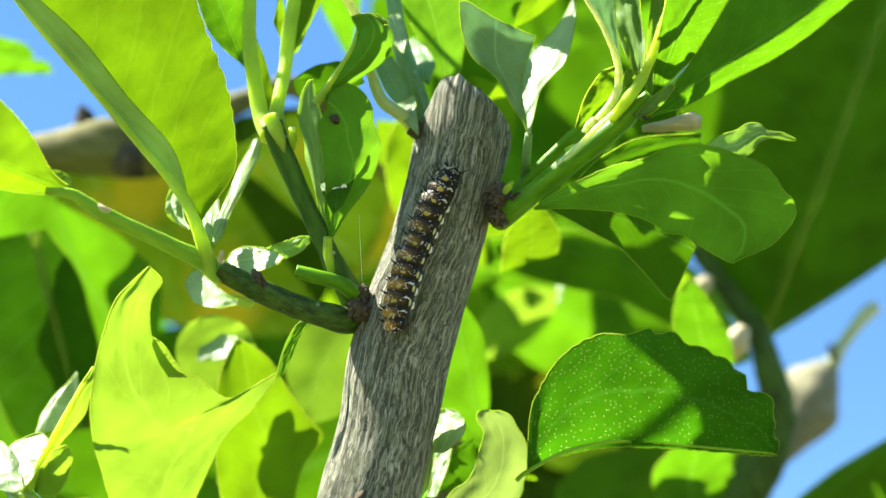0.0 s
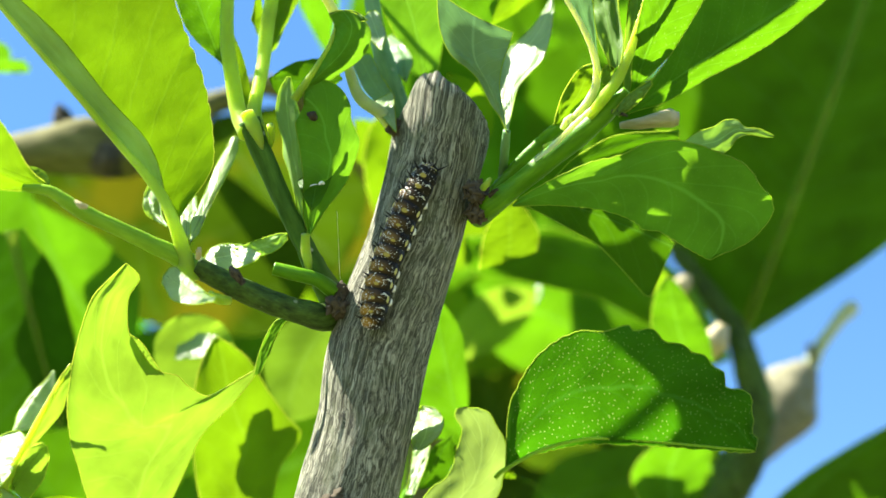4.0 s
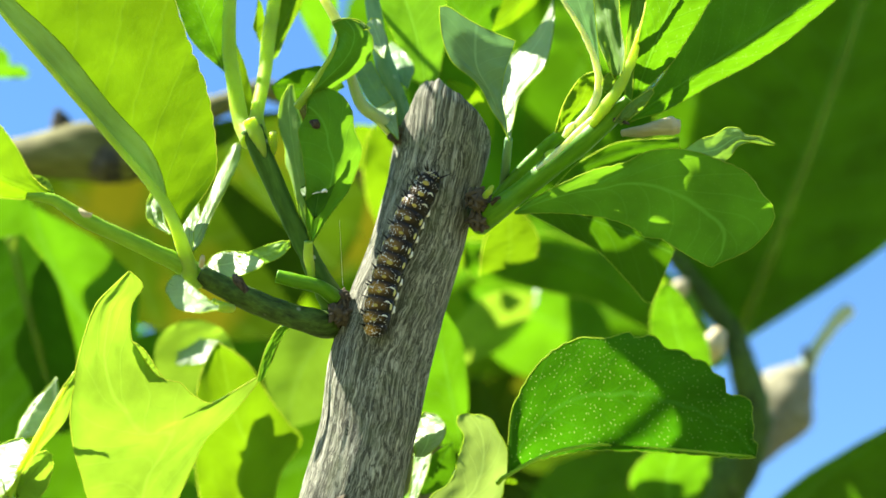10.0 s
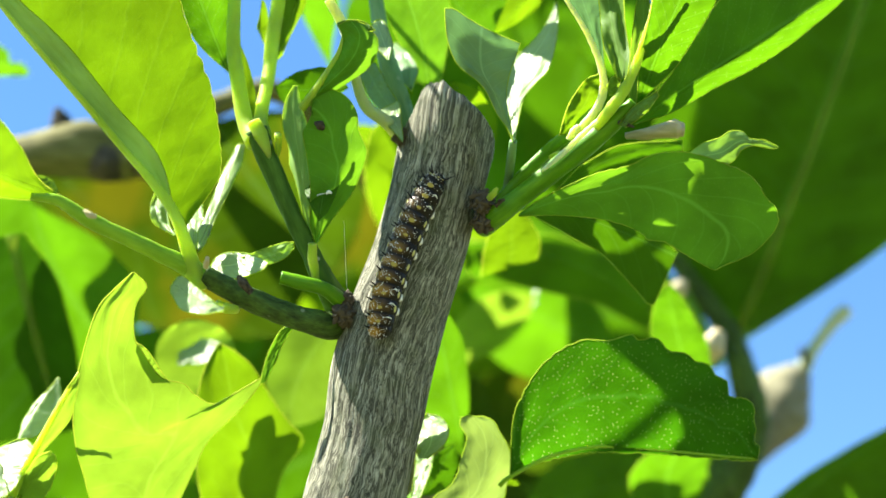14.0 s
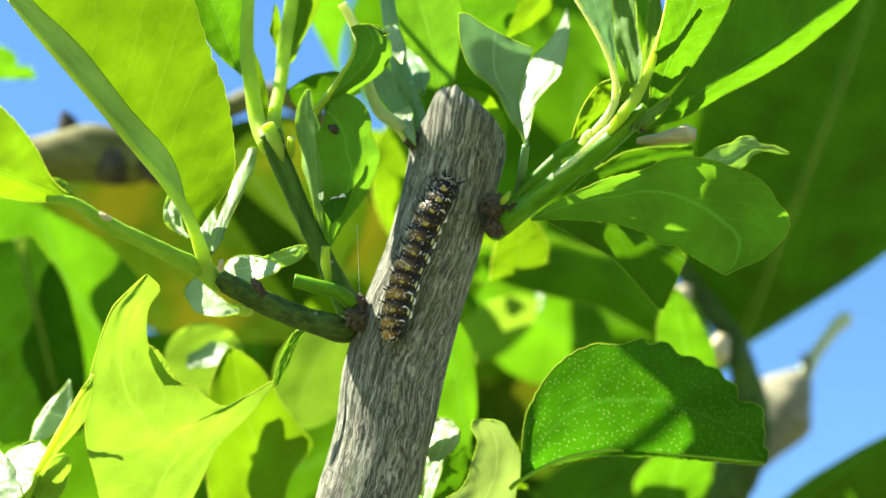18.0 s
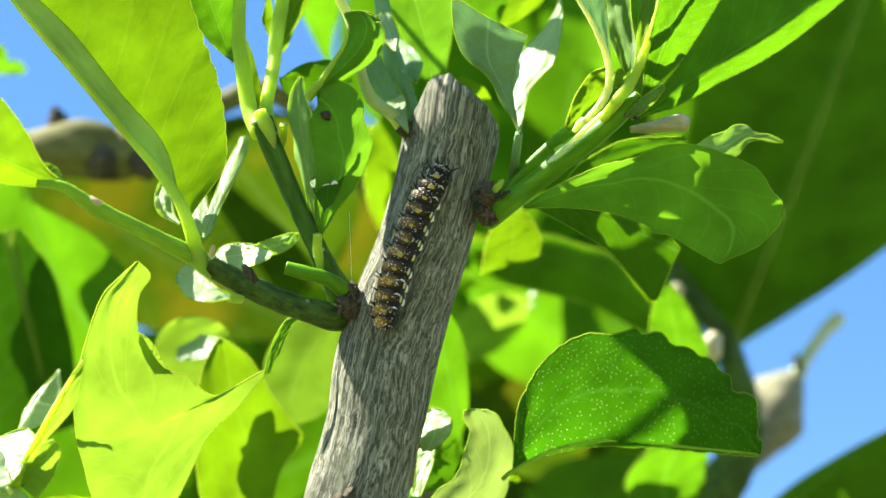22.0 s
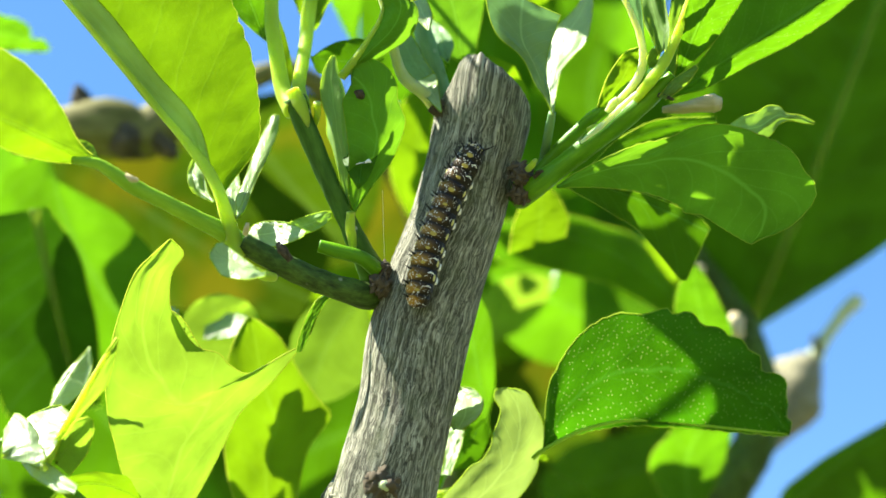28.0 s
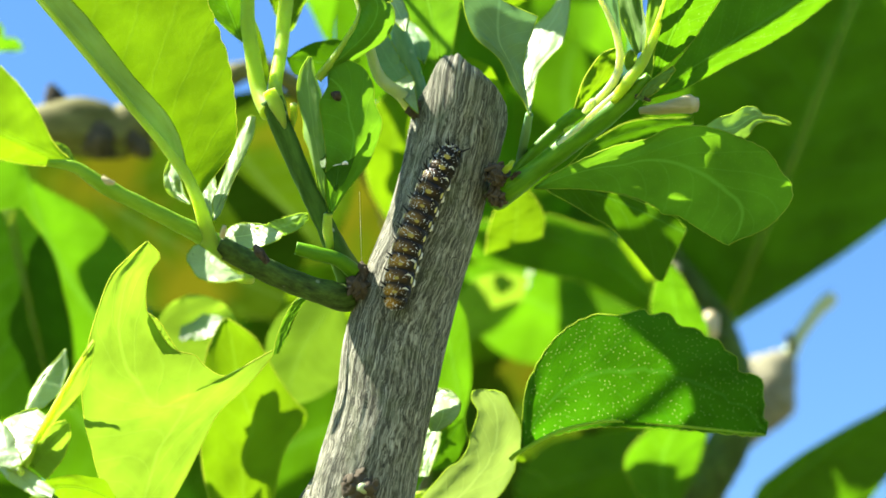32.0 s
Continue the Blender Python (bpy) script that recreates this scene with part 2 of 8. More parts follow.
def bark_material():
    """Grey bark with fine upright furrows, pale ridges, dark cracks and a touch of green."""
    m, t, b, out = shader("bark_grey_furrowed")
    uv = node(t, "ShaderNodeUVMap", uv_map="skin").outputs[0]
    wob = node(t, "ShaderNodeTexNoise", {"Vector": uv}, Scale=160.0, Detail=3.0)
    bent = node(t, "ShaderNodeVectorMath", {0: uv}, operation="ADD")
    push = node(t, "ShaderNodeVectorMath", {0: wob.outputs["Color"]}, operation="SCALE")
    push.inputs["Scale"].default_value = 0.0022
    t.links.new(push.outputs[0], bent.inputs[1])

    def stretched(ratio):
        mp = node(t, "ShaderNodeMapping", {"Vector": bent.outputs[0]})
        mp.inputs["Scale"].default_value = (1.0, 1.0 / ratio, 1.0)
        return mp.outputs[0]

    fibre = node(t, "ShaderNodeTexNoise", {"Vector": stretched(28.0)}, Scale=3600.0, Detail=8.0, Roughness=0.7).outputs[0]
    plate = node(t, "ShaderNodeTexNoise", {"Vector": stretched(13.0)}, Scale=1500.0, Detail=6.0, Roughness=0.68).outputs[0]
    broad = node(t, "ShaderNodeTexNoise", {"Vector": uv}, Scale=220.0, Detail=4.0).outputs[0]
    split = node(t, "ShaderNodeTexNoise", {"Vector": stretched(34.0)}, Scale=1800.0, Detail=5.0, Roughness=0.62).outputs[0]
    cr = node(t, "ShaderNodeMapRange", {"Value": mathn(t, "ABSOLUTE", mathn(t, "SUBTRACT", split, 0.5))}, **{"From Min": 0.0, "From Max": 0.05}).outputs[0]
    h = mathn(t, "ADD", mathn(t, "MULTIPLY", fibre, 0.5), mathn(t, "MULTIPLY", plate, 0.5))
    h = mathn(t, "MULTIPLY", h, mathn(t, "ADD", 0.58, mathn(t, "MULTIPLY", cr, 0.42)))
    col = ramp(t, h, (0.27, (0.026, 0.024, 0.015)), (0.43, (0.098, 0.101, 0.062)), (0.62, (0.44, 0.435, 0.31)))
    green = node(t, "ShaderNodeMapRange", {"Value": broad}, **{"From Min": 0.5, "From Max": 0.72, "To Max": 0.55}).outputs[0]
    col = mixc(t, green, col, (0.10, 0.12, 0.05))
    t.links.new(col, b.inputs["Base Color"])
    b.inputs["Roughness"].default_value = 0.8
    b.inputs["Specular IOR Level"].default_value = 0.25
    bp = node(t, "ShaderNodeBump", {"Height": h}, Strength=0.8, Distance=0.00035)
    t.links.new(bp.outputs[0], b.inputs["Normal"])
    return m


TWIG_PALE = skin_material("twig_weathered_olive_grey", (0.080, 0.080, 0.020), (0.19, 0.18, 0.060), scale=200.0, rough=0.75, stretch=3.0, bump=0.9)
TWIG_FRESH = skin_material("twig_fresh_green", (0.14, 0.29, 0.010), (0.25, 0.44, 0.03), rough=0.45, soft=0.3, gloss=0.12)
TWIG_WAXY = skin_material("twig_waxy_grey_green", (0.075, 0.19, 0.055), (0.19, 0.35, 0.14), scale=240.0, rough=0.5, bump=0.5, fleck=0.3)
BARK = bark_material()
SCAR = skin_material("scar_brown_cork", (0.010, 0.008, 0.005), (0.15, 0.125, 0.08), scale=700.0, rough=0.9, stretch=1.5, bump=1.0, dist=0.0008)
WOOD = skin_material("cut_wood_weathered", (0.10, 0.07, 0.05), (0.26, 0.20, 0.15), scale=500.0, rough=0.85, stretch=3.0, bump=1.0, dist=0.0006)
GALL_TIP = skin_material("stub_pale_green", (0.36, 0.44, 0.20), (0.55, 0.62, 0.38), scale=260.0, rough=0.6)
GALL = skin_material("gall_pale_bark", (0.15, 0.145, 0.08), (0.30, 0.285, 0.18), scale=260.0, rough=0.75, stretch=2.0, bump=0.8)
BUD = skin_material("bud_pinkish_cream", (0.34, 0.30, 0.14), (0.58, 0.50, 0.32), rough=0.6)


def caterpillar_material():
    """Wet-looking dark skin: near black folds and flanks, amber backs of the segments, stronger towards the tail."""
    m, t, b, out = shader("caterpillar_skin")
    sep = node(t, "ShaderNodeSeparateXYZ", {"Vector": node(t, "ShaderNodeUVMap", uv_map="skin").outputs[0]})
    across, along = sep.outputs[0], sep.outputs[1]
    ob = node(t, "ShaderNodeTexCoord").outputs["Object"]
    patchy = node(t, "ShaderNodeTexNoise", {"Vector": ob}, Scale=420.0, Detail=3.0).outputs[0]
    fine = node(t, "ShaderNodeTexNoise", {"Vector": ob}, Scale=2600.0, Detail=3.0).outputs[0]
    crest = mathn(t, "SUBTRACT", 1.0, mathn(t, "MULTIPLY", mathn(t, "PINGPONG", mathn(t, "ADD", along, 0.5), 0.5), 2.0))
    back = node(t, "ShaderNodeMapRange", {"Value": mathn(t, "ABSOLUTE", mathn(t, "ADD", across, 0.10))}, **{"From Min": 0.03, "From Max": 0.27, "To Min": 1.0, "To Max": 0.0}).outputs[0]
    tail = node(t, "ShaderNodeMapRange", {"Value": along}, **{"From Min": 0.0, "From Max": 12.0, "To Min": 1.25, "To Max": 0.25}).outputs[0]
    f = mathn(t, "MULTIPLY", mathn(t, "MULTIPLY", mathn(t, "POWER", crest, 0.6), back), mathn(t, "MULTIPLY", tail, mathn(t, "MULTIPLY", patchy, 1.9)))
    col = ramp(t, f, (0.08, (0.006, 0.004, 0.002)), (0.30, (0.062, 0.035, 0.005)), (0.75, (0.28, 0.15, 0.014)))
    t.links.new(col, b.inputs["Base Color"])
    b.inputs["Roughness"].default_value = 0.36
    b.inputs["Specular IOR Level"].default_value = 0.22
    bp = node(t, "ShaderNodeBump", {"Height": fine}, Strength=0.6, Distance=0.0002)
    t.links.new(bp.outputs[0], b.inputs["Normal"])
    return m


CAT_SKIN = caterpillar_material()
CAT_YELLOW = skin_material("caterpillar_yellow", (0.28, 0.20, 0.025), (0.46, 0.38, 0.08), rough=0.4)
CAT_CREAM = skin_material("caterpillar_cream_yellow", (0.45, 0.42, 0.12), (0.60, 0.54, 0.20), rough=0.4)
CAT_WHITE = skin_material("caterpillar_white", (0.75, 0.75, 0.66), (0.85, 0.85, 0.78), rough=0.4)
CAT_BLACK = skin_material("caterpillar_spine_black", (0.006, 0.005, 0.005), (0.015, 0.012, 0.01), rough=0.3)

# ---- building ----


def obj(name, mesh, parent=None, label=""):
    o = new(name, mesh)
    if parent:
        o.parent = parent
        o.matrix_parent_inverse = Matrix.Translation(-parent.location)
    return tagged(o, label)


def mesh_of(name, verts, faces, mat, uvs=None, layer="skin", smooth=True):
    me = bpy.data.meshes.new(name)
    me.from_pydata([tuple(v) for v in verts], [], faces)
    me.materials.append(mat)
    if uvs is not None:
        lay = me.uv_layers.new(name=layer)
        idx = np.empty(len(me.loops), dtype=np.int32)
        me.loops.foreach_get("vertex_index", idx)
        lay.data.foreach_set("uv", np.asarray(uvs, dtype=np.float32)[idx].ravel())
    me.polygons.foreach_set("use_smooth", [smooth] * len(me.polygons))
    return me


def thing(name, place, label, category, group=""):
    e = new(name)
    e.location = place
    e.empty_display_size = 0.01
    return tagged(e, label, category, group)


def spline(points, n):
    """n points on a smooth curve through the given ones."""
    p = np.array([tuple(q) for q in points], float)
    if len(p) == 2:
        return p[0] + (p[1] - p[0]) * np.linspace(0, 1, n)[:, None]
    e = np.vstack([2 * p[0] - p[1], p, 2 * p[-1] - p[-2]])
    s = np.linspace(0, len(p) - 1 - 1e-9, n)
    i = s.astype(int)
    f = (s - i)[:, None]
    a, b, c, d = e[i], e[i + 1], e[i + 2], e[i + 3]
    return 0.5 * (2 * b + (c - a) * f + (2 * a - 5 * b + 4 * c - d) * f**2 + (3 * b - a - 3 * c + d) * f**3)


def tube_mesh(name, points, radii, mat, sides=12, steps=None, rough=0.0, seed=0, closed=False, cap=True, ridge=0.0):
    """A tapered limb along a smooth curve, with bumps of a part of its radius."""
    n = steps or max(6, 6 * len(points))
    c = spline(points, n)
    r = np.interp(np.linspace(0, 1, n), np.linspace(0, 1, len(radii)), radii)
    tan = np.gradient(c, axis=0)
    tan /= np.linalg.norm(tan, axis=1)[:, None] + 1e-12
    ref = np.array([0.1, 0.95, 0.3]) if abs(tan[:, 1]).mean() < 0.8 else np.array([1.0, 0.1, 0.0])
    a = np.cross(tan, ref)
    a /= np.linalg.norm(a, axis=1)[:, None]
    b = np.cross(tan, a)
    length = np.r_[0, np.cumsum(np.linalg.norm(np.diff(c, axis=0), axis=1))]
    verts, uvs, faces = [], [], []
    for i in range(n):
        for k in range(sides):
            q = 2 * math.pi * k / sides
            k1 = 1.0
            if rough:
                k1 += rough * noise.noise(Vector((math.cos(q) * 1.2 + seed, math.sin(q) * 1.2, length[i] / max(r[i], 1e-5) * 0.5)))
            if ridge:
                k1 += ridge * (noise.noise(Vector((math.cos(q) * 5 + seed, math.sin(q) * 5, length[i] * 70))) + 0.8 * noise.noise(Vector((math.cos(q) * 15 + seed, math.sin(q) * 15, length[i] * 110))))
            verts.append(c[i] + r[i] * k1 * (math.cos(q) * a[i] + math.sin(q) * b[i]))
            uvs.append((abs(k / sides - 0.5) * 2 * math.pi * max(r[i], 0.0005), length[i]))
    for i in range(n - 1):
        for k in range(sides):
            k2 = (k + 1) % sides
            faces.append((i * sides + k, i * sides + k2, (i + 1) * sides + k2, (i + 1) * sides + k))
    if cap:
        faces.append(tuple(range(sides))[::-1])
        faces.append(tuple((n - 1) * sides + k for k in range(sides)))
    return mesh_of(name, verts, faces, mat, uvs)


TWIGS = [0]


def twig(owner, name, points, radii, mat, rough=0.05, label=""):
    TWIGS[0] += 1
    big = max(radii) > 0.0015
    me = tube_mesh(name, points, radii, mat, sides=20 if big else 10, steps=10 * len(points), rough=rough, seed=TWIGS[0] * 3.1)
    return obj(name, me, owner, label)


STATIONS = (0.0, 0.03, 0.08, 0.16, 0.28, 0.42, 0.56, 0.7, 0.82, 0.9, 0.95, 0.98, 1.0)
VIEW = Vector((0, -0.906, -0.423))  # most blades hang with this side towards the open
LEAVES = [0]


def leaf(owner, base, bend, tip, left, right, slope=(0, 0, 0), away=(0, 1, 0), fold=(10, 10), curl=(0, 0), mat=None, cren=0.0, teeth=14, detail=1, rib=0.5, wave=0.4, petiole=None, label=""):
    """A leaf on a curved midrib (base, bend, tip), half widths in millimetres along it on either side.
    slope, away: how the blade lies: it recedes along away by its offset across the midrib times slope.
    fold: degrees by which each half is bent away; curl: further bend at its margin; cren: depth of the scalloped margin."""
    LEAVES[0] += 1
    seed = LEAVES[0] * 7.3
    slope, back = Vector(slope), Vector(away)
    nu, nv = (120, 7) if detail > 1 else (36, 5) if detail else (22, 4)
    p0, p1, p2 = Vector(base), Vector(bend), Vector(tip)
    us = [1 - (1 - i / nu) ** 1.25 for i in range(nu + 1)]
    mid = [(1 - u) ** 2 * p0 + 2 * u * (1 - u) * p1 + u * u * p2 for u in us]
    size = sum((mid[i + 1] - mid[i]).length for i in range(nu))
    rows, uvs = [], []

    def width(side, u):
        w = smooth_at(side, u) / 1000
        if cren and 0.08 < u < 0.985:
            k = u * teeth + 0.35 * math.sin(u * 17 + seed) + 1.1 * noise.noise(Vector((u * 7, seed, 3)))
            w *= 1 - cren * (1 - abs(math.sin(math.pi * k))) * (0.7 + 0.6 * noise.noise(Vector((u * 9, seed, 0))))
        return w

    for i, u in enumerate(us):
        tan = (2 * (1 - u) * (p1 - p0) + 2 * u * (p2 - p1)).normalized()
        side = tan.cross(VIEW).normalized()
        row, ruv = [], []
        for k in range(-nv, nv + 1):
            v = k / nv
            h = 0 if k < 0 else 1
            w = width(left if k < 0 else right, u) * abs(v)
            ang = radians(fold[h])
            lift = w * math.tan(min(ang, radians(80))) + curl[h] * w * abs(v)
            ripple = wave * 0.001 * noise.noise(Vector((u * 5, v * 1.6, seed))) * 2 * abs(v) + 0.00025 * noise.noise(Vector((u * 16, v * 6, seed)))
            off = side * (w if k > 0 else -w)
            row.append(mid[i] + off + back * (off.dot(slope) + lift + ripple))
            ruv.append((u, v))
        rows.append(row)
        uvs += ruv
    m = 2 * nv + 1
    verts = [q for row in rows for q in row]
    faces = [(i * m + k, i * m + k + 1, (i + 1) * m + k + 1, (i + 1) * m + k) for i in range(nu) for k in range(m - 1)]
    blade = obj("leaf", mesh_of("leaf", verts, faces, mat, uvs, "leaf"), owner, label)
    dull = mat in (LEAF_DARK, LEAF_DEEP, LEAF_OLIVE, LEAF, LEAF_GLAND, LEAF_MATT)
    if rib:
        pts = [rows[i][nv] - VIEW * -0.0001 for i in range(0, nu + 1, max(1, nu // 12))]
        rr = [max(0.00008, rib * 0.001 * (1 - 0.8 * q / (len(pts) - 1))) for q in range(len(pts))]
        obj("midrib", tube_mesh("midrib", pts, rr, (RIB_DARK if rib < 1.2 else RIB_OPEN) if dull else RIB, sides=6, steps=2 * len(pts)), blade)
    if detail:
        edge = [rows[i][0] for i in range(nu + 1)] + [rows[i][m - 1] for i in range(nu, -1, -1)]
        obj("leaf_margin", tube_mesh("leaf_margin", edge, [0.0001] * 2, mat_edge(mat), sides=4, steps=len(edge), cap=False), blade)
    if petiole:
        pts = list(petiole) + [mid[0], mid[1]]
        obj("petiole", tube_mesh("petiole", pts, [rib * 0.0017, rib * 0.0012], RIB_DARK if dull else RIB, sides=8), blade)
    return blade


def smooth_at(values, u):
    """A smooth profile through the values at the stations."""
    n = len(STATIONS)
    i = max(0, min(n - 2, sum(1 for s in STATIONS if s <= u) - 1))
    f = (u - STATIONS[i]) / (STATIONS[i + 1] - STATIONS[i])
    a, b = values[i], values[i + 1]
    gap = STATIONS[i + 1] - STATIONS[i]
    h, k = max(0, i - 1), min(n - 1, i + 2)
    ma = (b - values[h]) / (STATIONS[i + 1] - STATIONS[h]) * gap
    mb = (values[k] - a) / (STATIONS[k] - STATIONS[i]) * gap
    f2, f3 = f * f, f * f * f
    return max(0.0, (2 * f3 - 3 * f2 + 1) * a + (f3 - 2 * f2 + f) * ma + (-2 * f3 + 3 * f2) * b + (f3 - f2) * mb)


def resample(points, n):
    """n points at even steps along the smooth curve through the given ones."""
    q = spline(points, 12 * len(points))
    s = np.r_[0, np.cumsum(np.linalg.norm(np.diff(q, axis=0), axis=1))]
    w = np.linspace(0, s[-1], n)
    return np.stack([np.interp(w, s, q[:, k]) for k in range(3)], axis=1)


def blade(owner, left, right, mat=None, top=None, bulge=0.0, wave=0.4, cren=0.0, teeth=14, roll=0.0, rim=True, paired=False, label=""):
    """A leaf blade spread between its two margins, each from base to tip; paired: their points face each other one by one; top: its end where that is not a point (an eaten or cut end).
    bulge: metres by which its middle stands out; cren: depth of the scallops in millimetres; roll: metres by which the right margin bends back."""
    LEAVES[0] += 1
    seed = LEAVES[0] * 7.3
    nu, nv = 64, 14
    a, b = [spline(p, nu + 1) if paired else resample(p, nu + 1) for p in (left, right)]
    t = resample(top, nv + 1) if top else a[-1] + (b[-1] - a[-1]) * np.linspace(0, 1, nv + 1)[:, None]
    o = a[0] + (b[0] - a[0]) * np.linspace(0, 1, nv + 1)[:, None]
    view = np.array(VIEW)
    verts, uvs = [], []
    for i in range(nu + 1):
        u = i / nu
        for k in range(nv + 1):
            v = k / nv
            p = (1 - v) * a[i] + v * b[i] + (1 - u) * o[k] + u * t[k] - (1 - u) * (1 - v) * a[0] - u * (1 - v) * a[-1] - (1 - u) * v * b[0] - u * v * b[-1]
            q = 2 * v - 1
            if cren and 0.06 < u < 0.97 and abs(q) > 0.7:
                w = b[i] - a[i]
                w = w / (np.linalg.norm(w) + 1e-9)
                z = u * teeth + 0.35 * math.sin(u * 17 + seed) + 1.1 * noise.noise(Vector((u * 7, seed, 3)))
                p = p - w * np.sign(q) * cren * 0.001 * (1 - abs(math.sin(math.pi * z))) * (0.7 + 0.6 * noise.noise(Vector((u * 9, seed, q)))) * (abs(q) - 0.7) / 0.3
            lift = bulge * math.sin(math.pi * v) * math.sin(math.pi * (0.12 + 0.8 * u)) - roll * max(0.0, q) ** 3
            lift += wave * 0.0016 * noise.noise(Vector((u * 4, q * 1.6, seed))) * (0.3 + abs(q)) + 0.00025 * noise.noise(Vector((u * 14, q * 5, seed)))
            verts.append(p + view * lift)
            uvs.append((u, q))
    m = nv + 1
    faces = [(i * m + k, i * m + k + 1, (i + 1) * m + k + 1, (i + 1) * m + k) for i in range(nu) for k in range(nv)]
    leaf_ob = obj("leaf", mesh_of("leaf", verts, faces, mat, uvs, "leaf"), owner, label)
    if rim:
        edge = [verts[i * m] for i in range(nu + 1)] + [verts[nu * m + k] for k in range(1, nv)] + [verts[i * m + nv] for i in range(nu, -1, -1)]
        obj("leaf_margin", tube_mesh("leaf_margin", edge, [0.0001] * 2, mat_edge(mat), sides=4, steps=len(edge), cap=False), leaf_ob)
    return leaf_ob


EDGES = {}


def mat_edge(mat):
    if mat not in EDGES:
        young = mat in (LEAF_YOUNG, LEAF_PALE, LEAF_BRIGHT)
        EDGES[mat] = leaf_material(mat.name + "_margin", (0.30, 0.42, 0.06), (0.80, 0.90, 0.08) if young else (0.55, 0.75, 0.05), dots=0.0, veins=0.0, trans=0.6, clear=0.35)
    return EDGES[mat]


RIGHT = Vector((1, 0, 0))


def main_branch():
    """The thick cut branch: grey ridged bark, slanting broken end, down to the ground as the tree's stem."""
    owner = thing("lemon_branch", AXIS[-1], "grey-barked lemon branch sawn off at a slant, rooted in the ground", "branch")
    pts = list(AXIS)
    n, sides = 420, 160
    me = tube_mesh("bark", pts, BRANCH_RADII, BARK, sides=sides, steps=n, rough=0.07, seed=4.0, cap=False, ridge=0.03)
    v = np.empty(len(me.vertices) * 3, dtype=np.float64)
    me.vertices.foreach_get("co", v)
    v = v.reshape(n, sides, 3)
    top = v[0].mean(0)
    ax = top - v[12].mean(0)
    ax /= np.linalg.norm(ax)
    across = np.array(RIGHT) - ax * ax[0]
    across /= np.linalg.norm(across)
    near = np.cross(across, ax)
    near *= np.sign(near @ np.array(VIEW))
    rad = np.linalg.norm(v[0] - top, axis=1).mean()
    for k in range(sides):
        d = v[0, k] - top
        s, f = d @ across / rad, d @ near / rad
        h = float(np.interp(s, (-1, -0.85, -0.72, -0.6, -0.25, -0.12, 0.3, 0.65, 0.9, 1), (-1.6, 1.0, 4.4, 5.5, 5.4, 4.6, 3.5, 2.2, -0.2, -1.8)))
        h = (h if f > 0 else h * (1 + f) - 5 * -f) + 0.7 * noise.noise(Vector((k * 0.11, 2.2, 0))) + 0.25 * noise.noise(Vector((k * 0.5, 7.2, 0)))
        for i in range(36):
            v[i, k] += ax * h * 0.001 * (1 - i / 36) ** 1.5
            # bark draws in towards the broken rim
            v[i, k] -= d * 0.16 * max(0, 1 - i / 10) ** 2
    me.vertices.foreach_set("co", v.ravel())
    body = obj("bark", me, owner)
    ring = [tuple(p) for p in v[0]]
    inner = [tuple(p * 0.55 + v[0].mean(0) * 0.45 - ax * (0.001 + 0.0015 * abs(noise.noise(Vector((i * 0.7, 0, 0)))))) for i, p in enumerate(v[0])]
    mid = tuple(v[0].mean(0) - ax * 0.004)
    faces = [(k, (k + 1) % sides, sides + (k + 1) % sides, sides + k) for k in range(sides)] + [(sides + k, sides + (k + 1) % sides, 2 * sides) for k in range(sides)]
    obj("cut_end", mesh_of("cut_end", ring + inner + [mid], faces, WOOD, [(p[0], p[2]) for p in ring + inner + [mid]], smooth=False), owner, "weathered broken wood")
    # corky scars where side shoots leave the branch
    rng = random.Random(5)
    flake = ball("flake", SCAR, 1)
    for place, r, flakes in SCARS:
        sm = ball("scar", SCAR, 4)
        for vert in sm.vertices:
            d = vert.co.normalized()
            k = 0.8 + 0.5 * noise.noise(d * 2.3 + Vector(place) * 90) + 0.55 * abs(noise.noise(d * 6 + Vector(place) * 50))
            vert.co = d * k * r
        scar = obj("scar", sm, owner, "flaky brown corky scar")
        scar.matrix_basis = Matrix.Translation(Vector(place))
        for _ in range(flakes):
            d = Vector((rng.gauss(0, 1), rng.gauss(-0.4, 0.5), rng.gauss(0, 1))).normalized() * r * rng.uniform(0.8, 1.15)
            turn = Euler((rng.uniform(0, 6), rng.uniform(0, 6), rng.uniform(0, 6)))
            put(flake, "flake", owner, Matrix.LocRotScale(Vector(place) + d, turn, Vector((rng.uniform(0.25, 0.7), 0.12, rng.uniform(0.15, 0.35))) * r))
    return owner


def gall(owner):
    """A swelling of the twig, thick and lumpy, drawn out at both ends."""
    obj("gall", tube_mesh("gall", GALL_LINE, GALL_RADII, GALL, sides=28, steps=40, rough=0.22, seed=9.0), owner, "pale lumpy wasp gall")


def ball(name, mat, subdivisions=2):
    bm = bmesh.new()
    bmesh.ops.create_icosphere(bm, subdivisions=subdivisions, radius=1.0)
    me = bpy.data.meshes.new(name)
    bm.to_mesh(me)
    bm.free()
    me.materials.append(mat)
    me.polygons.foreach_set("use_smooth", [True] * len(me.polygons))
    return me


def put(mesh, name, parent, m, label=""):
    o = obj(name, mesh, None, label)
    o.parent = parent
    o.matrix_parent_inverse = Matrix.Translation(-parent.location)
    o.matrix_basis = m
    return o


